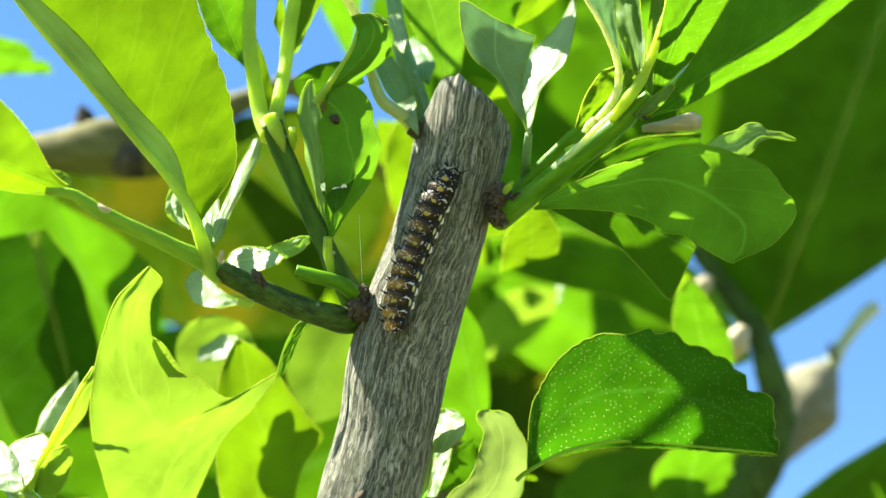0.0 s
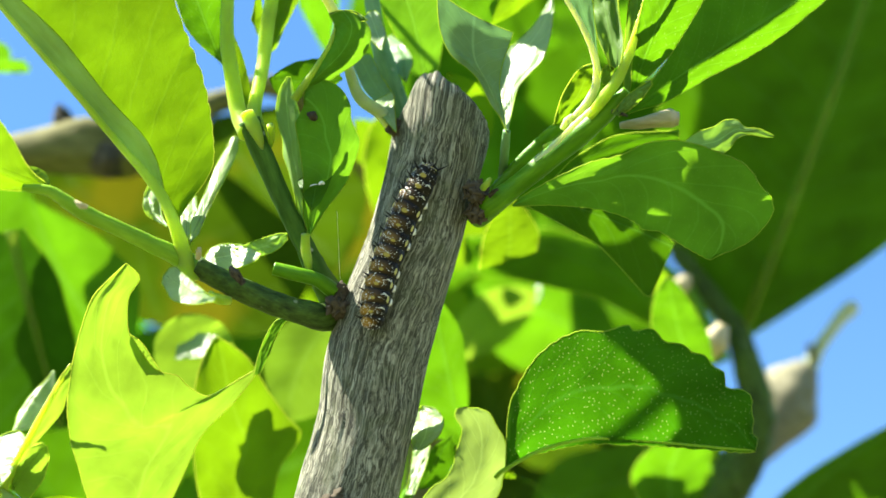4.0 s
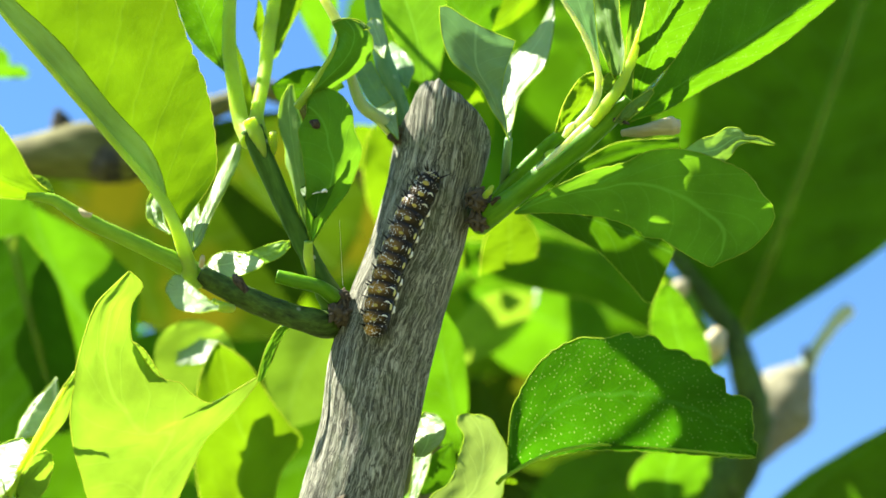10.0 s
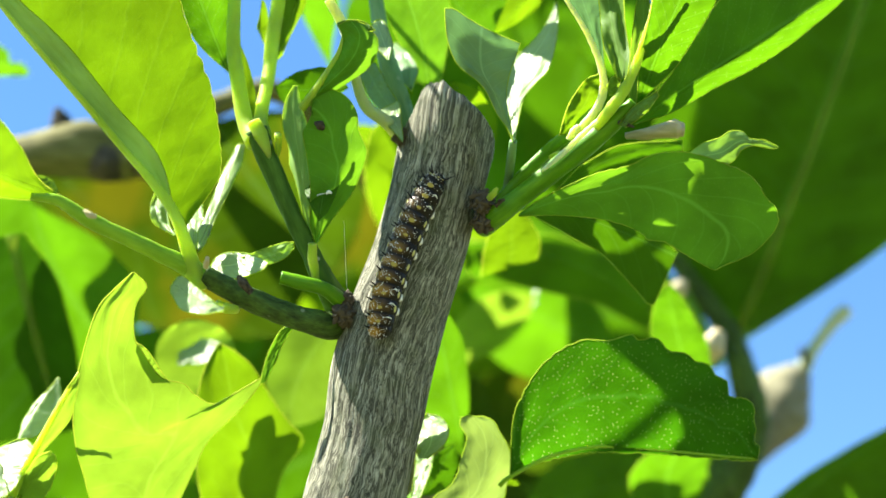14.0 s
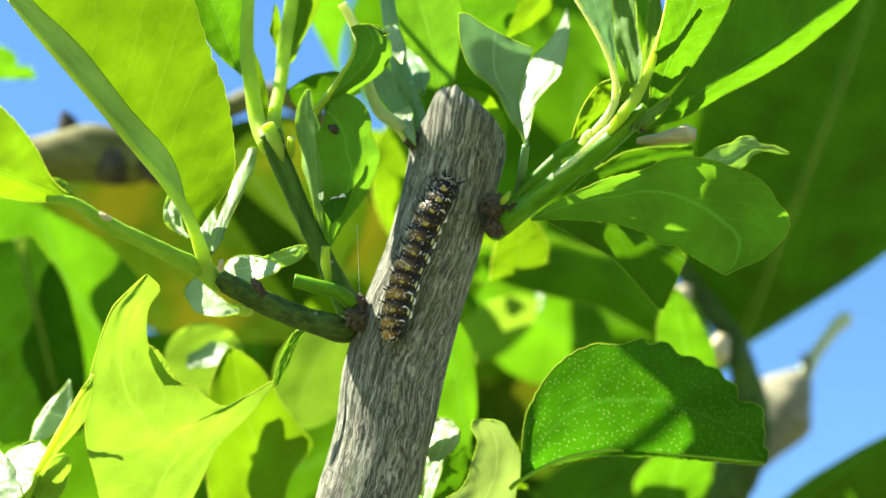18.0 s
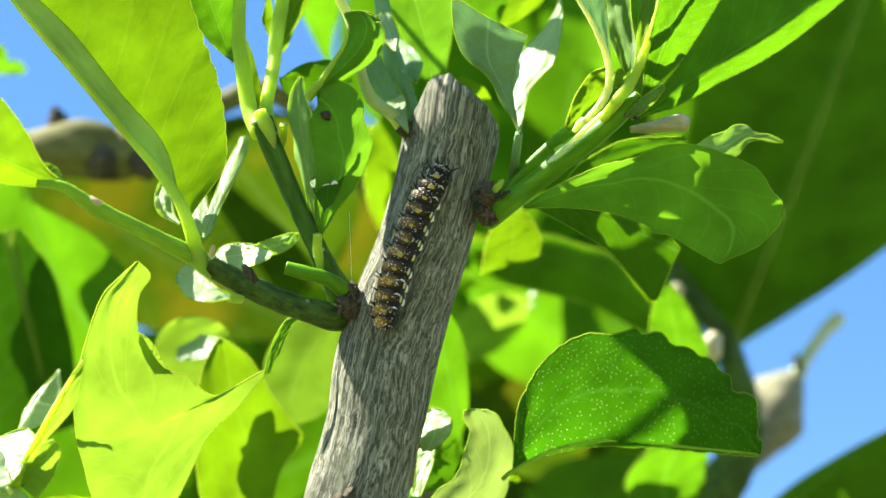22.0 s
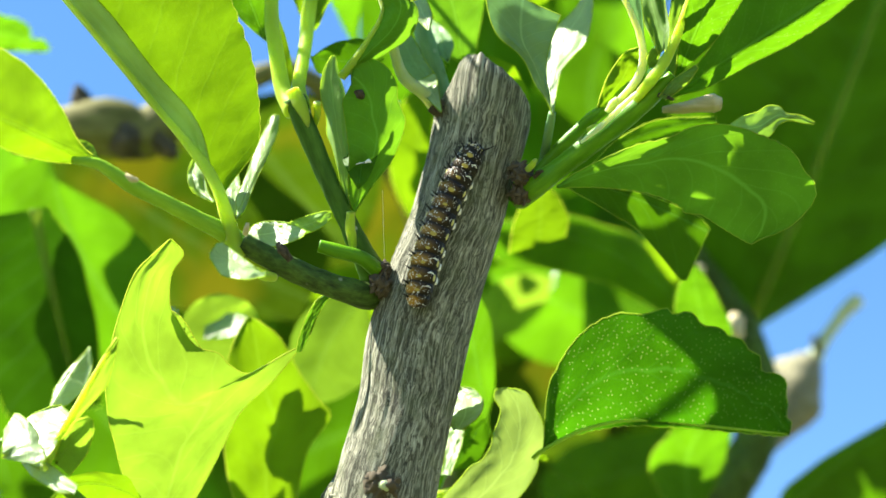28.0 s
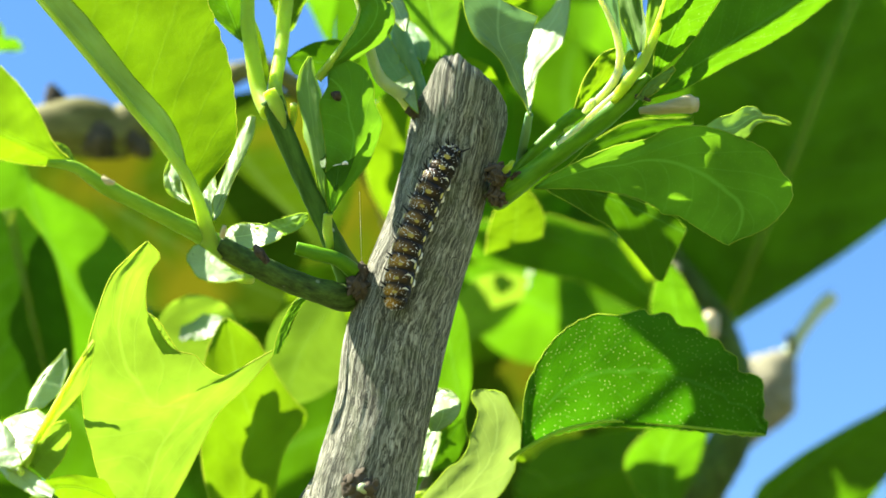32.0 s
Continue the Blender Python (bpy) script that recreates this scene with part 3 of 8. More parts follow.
def caterpillar():
    """A ringed body with paired spines, a yellow spot on each ring's back, pale flank spots and many white specks."""
    owner = thing("caterpillar", CAT_LINE[0], "dark brown spiny caterpillar with white specks and yellow spots", "caterpillar")
    rings, n, sides = 13, 312, 44
    c = spline(CAT_LINE, n)
    tan = np.gradient(c, axis=0)
    tan /= np.linalg.norm(tan, axis=1)[:, None]
    up = np.array(CAT_UP)
    rng = random.Random(3)

    def girth(u):
        """The body's radius at a part of its length, drawn in at the folds between the rings."""
        k = float(np.interp(u, (0, 0.015, 0.06, 0.16, 0.45, 0.75, 0.87, 0.95, 0.985, 1), (0.25, 0.62, 0.84, 1.0, 1.03, 1.0, 0.9, 0.74, 0.55, 0.2)))
        swell = abs(math.sin(math.pi * rings * u)) ** 0.55
        return 0.00252 * k * (0.87 + 0.13 * swell)

    def at(u, a, lift=0.0):
        """The place on the skin at a part of the length and an angle from the back, and the way out of it."""
        j = min(n - 1, max(0, int(u * (n - 1))))
        t = tan[j]
        out = up - t * (up @ t)
        out /= np.linalg.norm(out)
        side = np.cross(t, out)
        r = girth(u)
        way = side * math.sin(a) + out * math.cos(a)
        p = c[j] + out * 0.00175 + side * math.sin(a) * r + out * math.cos(a) * r * 0.9 + way * lift
        return Vector(p), Vector(way), Vector(t)

    verts, uvs, faces = [], [], []
    for i in range(n):
        for k in range(sides + 1):
            a = 2 * math.pi * (k / sides - 0.5)
            verts.append(at(i / (n - 1), a)[0])
            uvs.append((k / sides - 0.5, i / (n - 1) * rings))
    m = sides + 1
    faces = [(i * m + k, i * m + k + 1, (i + 1) * m + k + 1, (i + 1) * m + k) for i in range(n - 1) for k in range(sides)]
    faces += [tuple(range(sides)), tuple((n - 1) * m + k for k in range(sides))]
    obj("body", mesh_of("body", verts, faces, CAT_SKIN, uvs), owner, "glossy ringed dark brown skin with amber backs")

    spot_mesh, side_mesh, dot_mesh = ball("yellow_spot", CAT_YELLOW, 2), ball("flank_spot", CAT_CREAM, 2), ball("speck", CAT_WHITE, 1)
    bm = bmesh.new()
    bmesh.ops.create_cone(bm, segments=8, radius1=0.16, radius2=0.02, depth=1.0, matrix=Matrix.Translation((0, 0, 0.5)), cap_ends=True)
    spine_mesh = bpy.data.meshes.new("spine")
    bm.to_mesh(spine_mesh)
    bm.free()
    spine_mesh.materials.append(CAT_BLACK)

    def stuck(mesh, name, u, a, size, lift=0.0):
        p, way, t = at(u, a, lift)
        side = t.cross(way).normalized()
        put(mesh, name, owner, Matrix.Translation(p) @ Matrix((side, way.cross(side), way)).transposed().to_4x4() @ Matrix.Diagonal((*size, 1)))

    def spine(name, u, a, length, lean, spread=0.0):
        p, way, t = at(u, a, -0.0002)
        way = (way + t * lean + t.cross(way) * spread).normalized()
        put(spine_mesh, name, owner, Matrix.Translation(p) @ way.to_track_quat("Z", "Y").to_matrix().to_4x4() @ Matrix.Diagonal((0.0015, 0.0015, length, 1)))

    for i in range(rings):
        u = (i + 0.5) / rings
        if 0 < i < rings - 1:
            big = 1.0 if i in (5, 8, 10, 11) else 0.72
            stuck(spot_mesh, "yellow_spot", u - 0.012, 0.10 + rng.uniform(-0.08, 0.08), (0.00062 * big, 0.00040 * big, 0.00013))
        if 1 < i < 9:
            stuck(side_mesh, "flank_spot", u, 1.22, (0.00030, 0.00062, 0.00014))
        if 2 < i < 12:
            stuck(side_mesh, "flank_spot", u, -1.12, (0.00022, 0.00046, 0.00012))
        if i in (1, 2, 3, 9, 10):
            arc = [at(u + 0.022 - 0.004 * abs(q - 2), 0.55 + 0.15 * q, 0.00004)[0] for q in range(5)]
            put(tube_mesh("white_crescent", arc, [0.00005, 0.00013, 0.00005], CAT_WHITE, sides=6, steps=10), "white_crescent", owner, Matrix())
        if i < rings - 1:
            spine("spine", u + 0.02, -0.80, 0.0016 if i < 9 else 0.0019, 0.35 + rng.uniform(-0.15, 0.15))
            spine("spine", u + 0.02, 0.62, 0.0013, 0.3 + rng.uniform(-0.15, 0.15))
            if i % 2 or i > 8:
                spine("spine", u + 0.015, -1.45, 0.0011, 0.2)
        if i in (2, 3, 4, 6, 7, 8, 9):
            for sgn in (-1, 1):
                p, way, t = at(u, sgn * 2.2)
                put(dot_mesh, "leg", owner, Matrix.Translation(p) @ Matrix.Diagonal((0.0006, 0.0007, 0.0009, 1)))
    # horns and bristles round the head
    spine("horn", 0.955, -0.45, 0.0024, 0.9)
    spine("horn", 0.955, 1.05, 0.0027, 0.75)
    for a in (-1.1, -0.1, 0.5, 1.4):
        spine("bristle", 0.97, a, 0.0011, 0.9)
    for a in (-0.7, -0.2, 0.35, 0.9):
        stuck(side_mesh, "collar_spot", 0.958, a, (0.00020, 0.00016, 0.00008))
    # white specks, one mesh for all
    specks = bmesh.new()
    for _ in range(620):
        ring = rng.randrange(rings)
        u = min(0.985, (ring + 0.5 + rng.gauss(0, 0.24)) / rings)
        a = rng.triangular(-1.75, 1.5, -0.5)
        s = rng.choice((0.00005, 0.00006, 0.00007, 0.00009, 0.00012))
        p, way, t = at(u, a, -0.00001)
        bmesh.ops.create_icosphere(specks, subdivisions=1, radius=s, matrix=Matrix.Translation(p))
    me = bpy.data.meshes.new("specks")
    specks.to_mesh(me)
    specks.free()
    me.materials.append(CAT_WHITE)
    tagged(obj("specks", me, owner, "fine white specks strewn over the skin"), kind="stuff")


# ---- ground ----
GRASS = skin_material("ground_dry_grass", (0.06, 0.07, 0.028), (0.12, 0.12, 0.055), scale=4.0, rough=0.9, stretch=1.0)
g = 400.0
tagged(obj("ground", mesh_of("ground", [(-g, -g, 0), (g, -g, 0), (g, g, 0), (-g, g, 0)], [(0, 1, 2, 3)], GRASS, [(-g, -g), (g, -g), (g, g), (-g, g)])), "short dry grass under the lemon tree", "ground", kind="structure")

AXIS = [(0.0040, -0.0046, 1.6279), (0.0034, -0.0034, 1.6234), (0.0009, -0.0007, 1.6136), (-0.0016, 0.0019, 1.6038), (-0.0053, 0.0046, 1.5941), (-0.0080, 0.0071, 1.5845), (-0.0097, 0.0097, 1.5750), (-0.0125, 0.0129, 1.5626), (-0.0151, 0.0158, 1.5517), (-0.0186, 0.0189, 1.5397),
        (-0.0500, 0.0300, 1.3600), (-0.0300, 0.0700, 1.1000), (0.0000, 0.1000, 0.7500), (0.0200, 0.1200, 0.3500), (0.0200, 0.1200, -0.0300)]
BRANCH_RADII = (0.0079, 0.0083, 0.0079, 0.0081, 0.0084, 0.0086, 0.0085, 0.0087, 0.0090, 0.0094, 0.0125, 0.0160, 0.0210, 0.0280, 0.0400)
SCARS = [((0.0096, -0.0067, 1.6108), 0.0019, 26), ((0.0096, -0.0047, 1.6078), 0.0017, 26), ((-0.0146, 0.0002, 1.5925), 0.0019, 22), ((-0.0141, -0.0001, 1.5955), 0.0014, 14), ((-0.0137, 0.0063, 1.5582), 0.0029, 14), ((-0.0042, -0.0062, 1.6239), 0.0018, 4)]
GALL_LINE = [(0.0721, 0.1142, 1.6048), (0.0752, 0.1167, 1.6090), (0.0793, 0.1170, 1.6153), (0.0827, 0.1161, 1.6197), (0.0859, 0.1142, 1.6238), (0.0888, 0.1127, 1.6270)]
GALL_RADII = (0.0033, 0.0059, 0.0082, 0.0085, 0.0057, 0.0021)
CAT_LINE = [(-0.0079, -0.0025, 1.5867), (-0.0073, -0.0037, 1.5911), (-0.0060, -0.0050, 1.5963), (-0.0041, -0.0064, 1.6015), (-0.0019, -0.0078, 1.6068), (0.0004, -0.0090, 1.6111), (0.0023, -0.0099, 1.6144)]
CAT_UP = Vector((-0.30, -0.86, -0.42)).normalized()


knot_owner = main_branch()
caterpillar()

shoot = thing('lemon_shoot', (-0.0156, 0.0024, 1.5937), 'green lemon shoot with a large sunlit leaf and small curled ones', 'branch', 'shoots of the cut branch')
twig(shoot, 'twig', [(-0.0144, 0.0085, 1.5948), (-0.0180, 0.0014, 1.5911), (-0.0256, -0.0024, 1.5922), (-0.0332, -0.0047, 1.5949), (-0.0384, -0.0068, 1.5970)], (0.00299, 0.00234, 0.00203, 0.00193, 0.00202,), TWIG_OLD, rough=0.16, label='dark mottled base of the twig')
twig(shoot, 'twig', [(-0.0370, -0.0064, 1.5964), (-0.0398, -0.0072, 1.5977), (-0.0488, -0.0132, 1.5999), (-0.0567, -0.0176, 1.6022), (-0.0615, -0.0193, 1.6048), (-0.0660, -0.0205, 1.6050)], (0.00168, 0.00165, 0.00135, 0.00128, 0.00098, 0.00060,), TWIG_FRESH, rough=0.1, label='fresh green twig')
twig(shoot, 'bud', [(-0.0549, -0.0207, 1.6013), (-0.0559, -0.0211, 1.6013), (-0.0569, -0.0211, 1.6022)], (0.00037, 0.00056, 0.00028,), BUD, rough=0.25, label='pale bud scar')
twig(shoot, 'bud', [(-0.0299, -0.0087, 1.5928), (-0.0313, -0.0099, 1.5941), (-0.0320, -0.0099, 1.5954)], (0.00057, 0.00086, 0.00038,), SCAR, rough=0.3, label='brown bud')
twig(shoot, 'bud', [(-0.0375, -0.0110, 1.5965), (-0.0372, -0.0124, 1.5970), (-0.0371, -0.0127, 1.5977)], (0.00048, 0.00047, 0.00028,), BUD, rough=0.2, label='')
twig(shoot, 'stub', [(-0.0152, -0.0005, 1.5952), (-0.0179, -0.0031, 1.5961), (-0.0217, -0.0044, 1.5966), (-0.0252, -0.0048, 1.5974)], (0.00146, 0.00126, 0.00126, 0.00116,), TWIG, rough=0.05, label='short cut stub')
twig(shoot, 'petiole', [(-0.03940, -0.00587, 1.59491), (-0.03990, -0.00819, 1.59750), (-0.04148, -0.01196, 1.60204), (-0.04389, -0.01323, 1.60713), (-0.04748, -0.01424, 1.61166), (-0.05178, -0.01583, 1.61625), (-0.05573, -0.01786, 1.62062), (-0.06198, -0.02091, 1.62716), (-0.06824, -0.02396, 1.63370), (-0.07422, -0.02595, 1.64034)], (0.00207, 0.00144, 0.00110, 0.00096, 0.00077, 0.00063, 0.00053, 0.00043, 0.00034, 0.00024,), TWIG_LIGHT, rough=0.05, label='stout yellow-green petiole running on as the midrib')
leaf(shoot, (-0.0422, -0.0047, 1.6066), (-0.0459, -0.0099, 1.6166), (-0.0821, -0.0277, 1.6512), (0.4, 0.4, 0.4, 0.4, 0.4, 0.4, 0.4, 0.4, 0.4, 0.4, 0.4, 0.4, 0.4), (0.2, 1.1, 3.5, 9.1, 12.9, 16.7, 19.7, 23.0, 19.3, 15.3, 10.1, 6.7, 5.0),
     slope=(-0.0875, 0.2440, -0.5233), away=(-0.1470, 0.8692, 0.4721), fold=(30, 14), curl=(0.2, -0.1), mat=LEAF_YOUNG, cren=0.025, teeth=22, detail=2, rib=0.6, wave=0.4, petiole=None, label='large yellow-green leaf lit through by the sun')
# this half's paleness is skylight, carried by its material
blade(shoot, [(-0.04388, -0.00972, 1.60671), (-0.04920, -0.01282, 1.61337), (-0.05529, -0.01577, 1.61967), (-0.05799, -0.01715, 1.62265), (-0.06418, -0.02022, 1.62922), (-0.06998, -0.02308, 1.63535), (-0.07481, -0.02573, 1.64105)],
      [(-0.04320, -0.00996, 1.60723), (-0.04610, -0.01405, 1.61599), (-0.05335, -0.01764, 1.62370), (-0.06166, -0.02201, 1.63307), (-0.06920, -0.02500, 1.63947), (-0.07075, -0.02573, 1.64105)], mat=LEAF_STRIP, wave=0.25, label='folded-back half of the large leaf')
leaf(shoot, (-0.0622, -0.0162, 1.6069), (-0.0682, -0.0264, 1.6046), (-0.0831, -0.0404, 1.6058), (0.0, 0.1, 0.5, 1.3, 2.3, 3.2, 3.9, 4.0, 4.1, 2.7, 1.7, 1.2, 0.9), (0.5, 0.6, 0.9, 1.3, 2.7, 5.5, 7.9, 9.7, 10.4, 10.4, 9.4, 8.7, 8.4),
     slope=(0.2126, 0.1707, -0.3662), away=(-0.2027, 0.8710, 0.4474), fold=(15, 40), curl=(0, 0), mat=LEAF_YOUNG, cren=0.02, teeth=14, detail=2, rib=0.7, wave=0.4, petiole=None, label='bright yellow-green leaf on the twig tip')
leaf(shoot, (-0.0620, -0.0167, 1.6075), (-0.0639, -0.0167, 1.6088), (-0.0661, -0.0172, 1.6107), (0.0, 0.2, 0.3, 0.5, 0.8, 1.0, 0.8, 0.6, 0.4, 0.2, 0.1, 0.1, 0.0), (0.0, 0.1, 0.2, 0.5, 0.8, 1.1, 1.1, 1.0, 0.7, 0.5, 0.2, 0.1, 0.0),
     slope=(0.0875, 0.1132, -0.2428), away=(-0.1791, 0.8773, 0.4453), fold=(10, 10), curl=(0, 0), mat=LEAF_PALE, cren=0.0, teeth=14, detail=0, rib=0.3, wave=0.4, petiole=None, label='small pale leaf')
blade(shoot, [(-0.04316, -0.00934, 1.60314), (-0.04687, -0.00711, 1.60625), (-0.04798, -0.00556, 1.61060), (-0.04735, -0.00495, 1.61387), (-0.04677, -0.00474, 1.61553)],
      [(-0.04299, -0.00931, 1.60348), (-0.04422, -0.00814, 1.60608), (-0.04506, -0.00678, 1.60999), (-0.04578, -0.00560, 1.61354), (-0.04646, -0.00487, 1.61546)], mat=LEAF_WAX_LIT, wave=1.2, label='small curled waxy leaf')
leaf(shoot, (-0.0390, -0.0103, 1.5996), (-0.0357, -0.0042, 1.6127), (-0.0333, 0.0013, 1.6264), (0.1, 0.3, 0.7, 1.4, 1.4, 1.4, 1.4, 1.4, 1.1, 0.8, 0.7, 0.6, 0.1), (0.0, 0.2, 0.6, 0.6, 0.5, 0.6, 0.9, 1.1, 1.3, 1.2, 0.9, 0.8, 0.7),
     slope=(-0.7002, -0.5037, 1.0801), away=(-0.0982, 0.8901, 0.4451), fold=(0, 50), curl=(0, 0), mat=LEAF_WAX_LIT, cren=0.0, teeth=14, detail=1, rib=0.5, wave=0.4, petiole=None, label='narrow folded waxy leaf catching the sun')
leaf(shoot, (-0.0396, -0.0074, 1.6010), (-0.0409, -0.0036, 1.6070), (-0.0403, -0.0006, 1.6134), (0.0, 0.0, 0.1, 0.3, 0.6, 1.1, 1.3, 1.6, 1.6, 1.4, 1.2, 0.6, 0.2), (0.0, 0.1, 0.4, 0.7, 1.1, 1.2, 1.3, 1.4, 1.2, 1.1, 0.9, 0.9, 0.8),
     slope=(-0.7002, -0.5037, 1.0801), away=(-0.1110, 0.8954, 0.4312), fold=(0, 20), curl=(0, 0), mat=LEAF_WAX_LIT, cren=0.0, teeth=14, detail=1, rib=0.3, wave=0.3, petiole=None, label='small pale folded leaf')
# white-lit half of the folded leaf, its sun put into the colour
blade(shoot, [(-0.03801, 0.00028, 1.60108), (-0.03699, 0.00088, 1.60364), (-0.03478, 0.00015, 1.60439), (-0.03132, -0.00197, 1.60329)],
      [(-0.03797, 0.00008, 1.60066), (-0.03505, -0.00206, 1.59893), (-0.03262, -0.00377, 1.59773), (-0.02844, -0.00548, 1.59844), (-0.02734, -0.00538, 1.59988)], top=[(-0.03132, -0.00197, 1.60329), (-0.02917, -0.00367, 1.60174), (-0.02734, -0.00538, 1.59988)], mat=LEAF_WAX_LIT, wave=0.5, label='small folded scalloped leaf, its sunlit half coloured pale')
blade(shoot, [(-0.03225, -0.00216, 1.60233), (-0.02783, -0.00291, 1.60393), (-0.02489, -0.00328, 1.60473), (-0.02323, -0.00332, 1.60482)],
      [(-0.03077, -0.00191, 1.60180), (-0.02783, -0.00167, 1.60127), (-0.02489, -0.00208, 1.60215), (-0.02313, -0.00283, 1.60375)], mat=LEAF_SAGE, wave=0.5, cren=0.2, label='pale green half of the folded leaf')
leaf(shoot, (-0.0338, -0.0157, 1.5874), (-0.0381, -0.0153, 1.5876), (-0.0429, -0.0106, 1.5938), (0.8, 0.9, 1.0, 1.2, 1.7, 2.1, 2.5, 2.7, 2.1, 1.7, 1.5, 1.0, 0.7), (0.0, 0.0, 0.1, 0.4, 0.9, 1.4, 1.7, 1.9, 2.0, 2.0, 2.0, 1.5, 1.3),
     slope=(-0.7002, -0.5037, 1.0801), away=(-0.1102, 0.9096, 0.4007), fold=(0, 5), curl=(0, 0), mat=LEAF_WAX_LIT, cren=0.0, teeth=14, detail=1, rib=0.35, wave=0.4, petiole=None, label='small drooping pale leaf in full sun')
twig(shoot, 'bud', [(-0.0326, -0.0043, 1.5916), (-0.0344, -0.0063, 1.5911), (-0.0357, -0.0076, 1.5915)], (0.00077, 0.00096, 0.00057,), TWIG_LIGHT, rough=0.05, label='pale green bud')

shoot = thing('lemon_shoot', (-0.0161, 0.0018, 1.5951), 'upright dark green lemon shoot with chewed curled leaves', 'branch', 'shoots of the cut branch')
twig(shoot, 'twig', [(-0.0144, 0.0079, 1.5961), (-0.0169, 0.0007, 1.5973), (-0.0202, -0.0029, 1.6027), (-0.0239, -0.0062, 1.6098), (-0.0273, -0.0095, 1.6168), (-0.0298, -0.0120, 1.6222)], (0.00279, 0.00206, 0.00166, 0.00166, 0.00186, 0.00196,), TWIG_DARK, rough=0.16, label='dark green twig with pale flecks')
twig(shoot, 'petiole_base', [(-0.02710, -0.01102, 1.61659), (-0.02795, -0.01232, 1.61866), (-0.02895, -0.01296, 1.62075), (-0.03006, -0.01346, 1.62302)], (0.00019, 0.00088, 0.00136, 0.00117,), TWIG_LIGHT, rough=0.08, label='swollen yellow-green base of the stalks')
twig(shoot, 'petiole', [(-0.0298, -0.0111, 1.6204), (-0.0318, -0.0099, 1.6249), (-0.0331, -0.0109, 1.6317), (-0.0341, -0.0130, 1.6386), (-0.0339, -0.0168, 1.6490)], (0.00196, 0.00148, 0.00139, 0.00129, 0.00110,), TWIG_LIGHT, rough=0.05, label='thick translucent yellow-green stalk')
twig(shoot, 'petiole', [(-0.0286, -0.0113, 1.6208), (-0.0291, -0.0095, 1.6263), (-0.0281, -0.0074, 1.6361), (-0.0276, -0.0074, 1.6431), (-0.0259, -0.0100, 1.6533)], (0.00176, 0.00119, 0.00121, 0.00132, 0.00143,), TWIG_LIGHT, rough=0.05, label='pale yellow-green stalk')
leaf(shoot, (-0.0351, -0.0107, 1.6344), (-0.0366, -0.0104, 1.6383), (-0.0431, -0.0204, 1.6526), (0.0, 0.0, 0.2, 0.7, 1.6, 2.7, 3.5, 3.4, 3.3, 3.2, 3.2, 3.2, 3.2), (0.3, 0.4, 0.6, 1.1, 2.1, 3.1, 4.3, 5.6, 6.6, 7.4, 7.6, 5.5, 4.5),
     slope=(0.2126, 0.1707, -0.3662), away=(-0.1017, 0.8523, 0.5131), fold=(20, 20), curl=(0, 0), mat=LEAF, cren=0.0, teeth=14, detail=1, rib=0.5, wave=0.4, petiole=None, label='shaded green leaf')
leaf(shoot, (-0.0306, -0.0059, 1.6271), (-0.0327, -0.0044, 1.6323), (-0.0336, -0.0099, 1.6416), (0.0, 0.0, 0.0, 0.2, 0.7, 0.6, 0.6, 0.7, 0.5, 0.4, 0.3, 0.2, 0.0), (0.0, 0.2, 0.5, 1.0, 1.5, 1.8, 1.8, 1.6, 1.2, 0.7, 0.4, 0.2, 0.0),
     slope=(0.2126, 0.1707, -0.3662), away=(-0.0867, 0.8670, 0.4907), fold=(20, 20), curl=(0, 0), mat=LEAF_YOUNG, cren=0.0, teeth=14, detail=0, rib=0.3, wave=0.4, petiole=None, label='thin young leaf')
leaf(shoot, (-0.0284, -0.0061, 1.6386), (-0.0259, -0.0065, 1.6409), (-0.0228, -0.0104, 1.6519), (0.0, 0.2, 0.4, 0.7, 1.2, 1.7, 2.1, 2.7, 3.3, 3.7, 4.0, 4.1, 4.2), (0.0, 0.1, 0.2, 0.6, 1.1, 1.0, 1.0, 1.3, 1.6, 1.8, 1.6, 1.5, 1.4),
     slope=(0.2126, 0.1707, -0.3662), away=(-0.0683, 0.8561, 0.5123), fold=(20, 40), curl=(0, 0), mat=LEAF_YOUNG, cren=0.0, teeth=14, detail=1, rib=0.4, wave=0.4, petiole=None, label='folded yellow young leaf')
leaf(shoot, (-0.0289, -0.0059, 1.6428), (-0.0305, -0.0069, 1.6433), (-0.0297, -0.0088, 1.6505), (0.0, 0.0, 0.0, 0.0, 0.0, 0.1, 0.6, 0.3, 0.1, 0.0, 0.0, 0.0, 0.0), (0.1, 0.3, 0.6, 0.9, 1.1, 1.3, 1.5, 1.6, 1.4, 1.1, 0.8, 0.5, 0.0),
     slope=(0.2126, 0.1707, -0.3662), away=(-0.0790, 0.8533, 0.5153), fold=(20, 30), curl=(0, 0), mat=LEAF_YOUNG, cren=0.0, teeth=14, detail=0, rib=0.3, wave=0.4, petiole=None, label='young leaf edge')
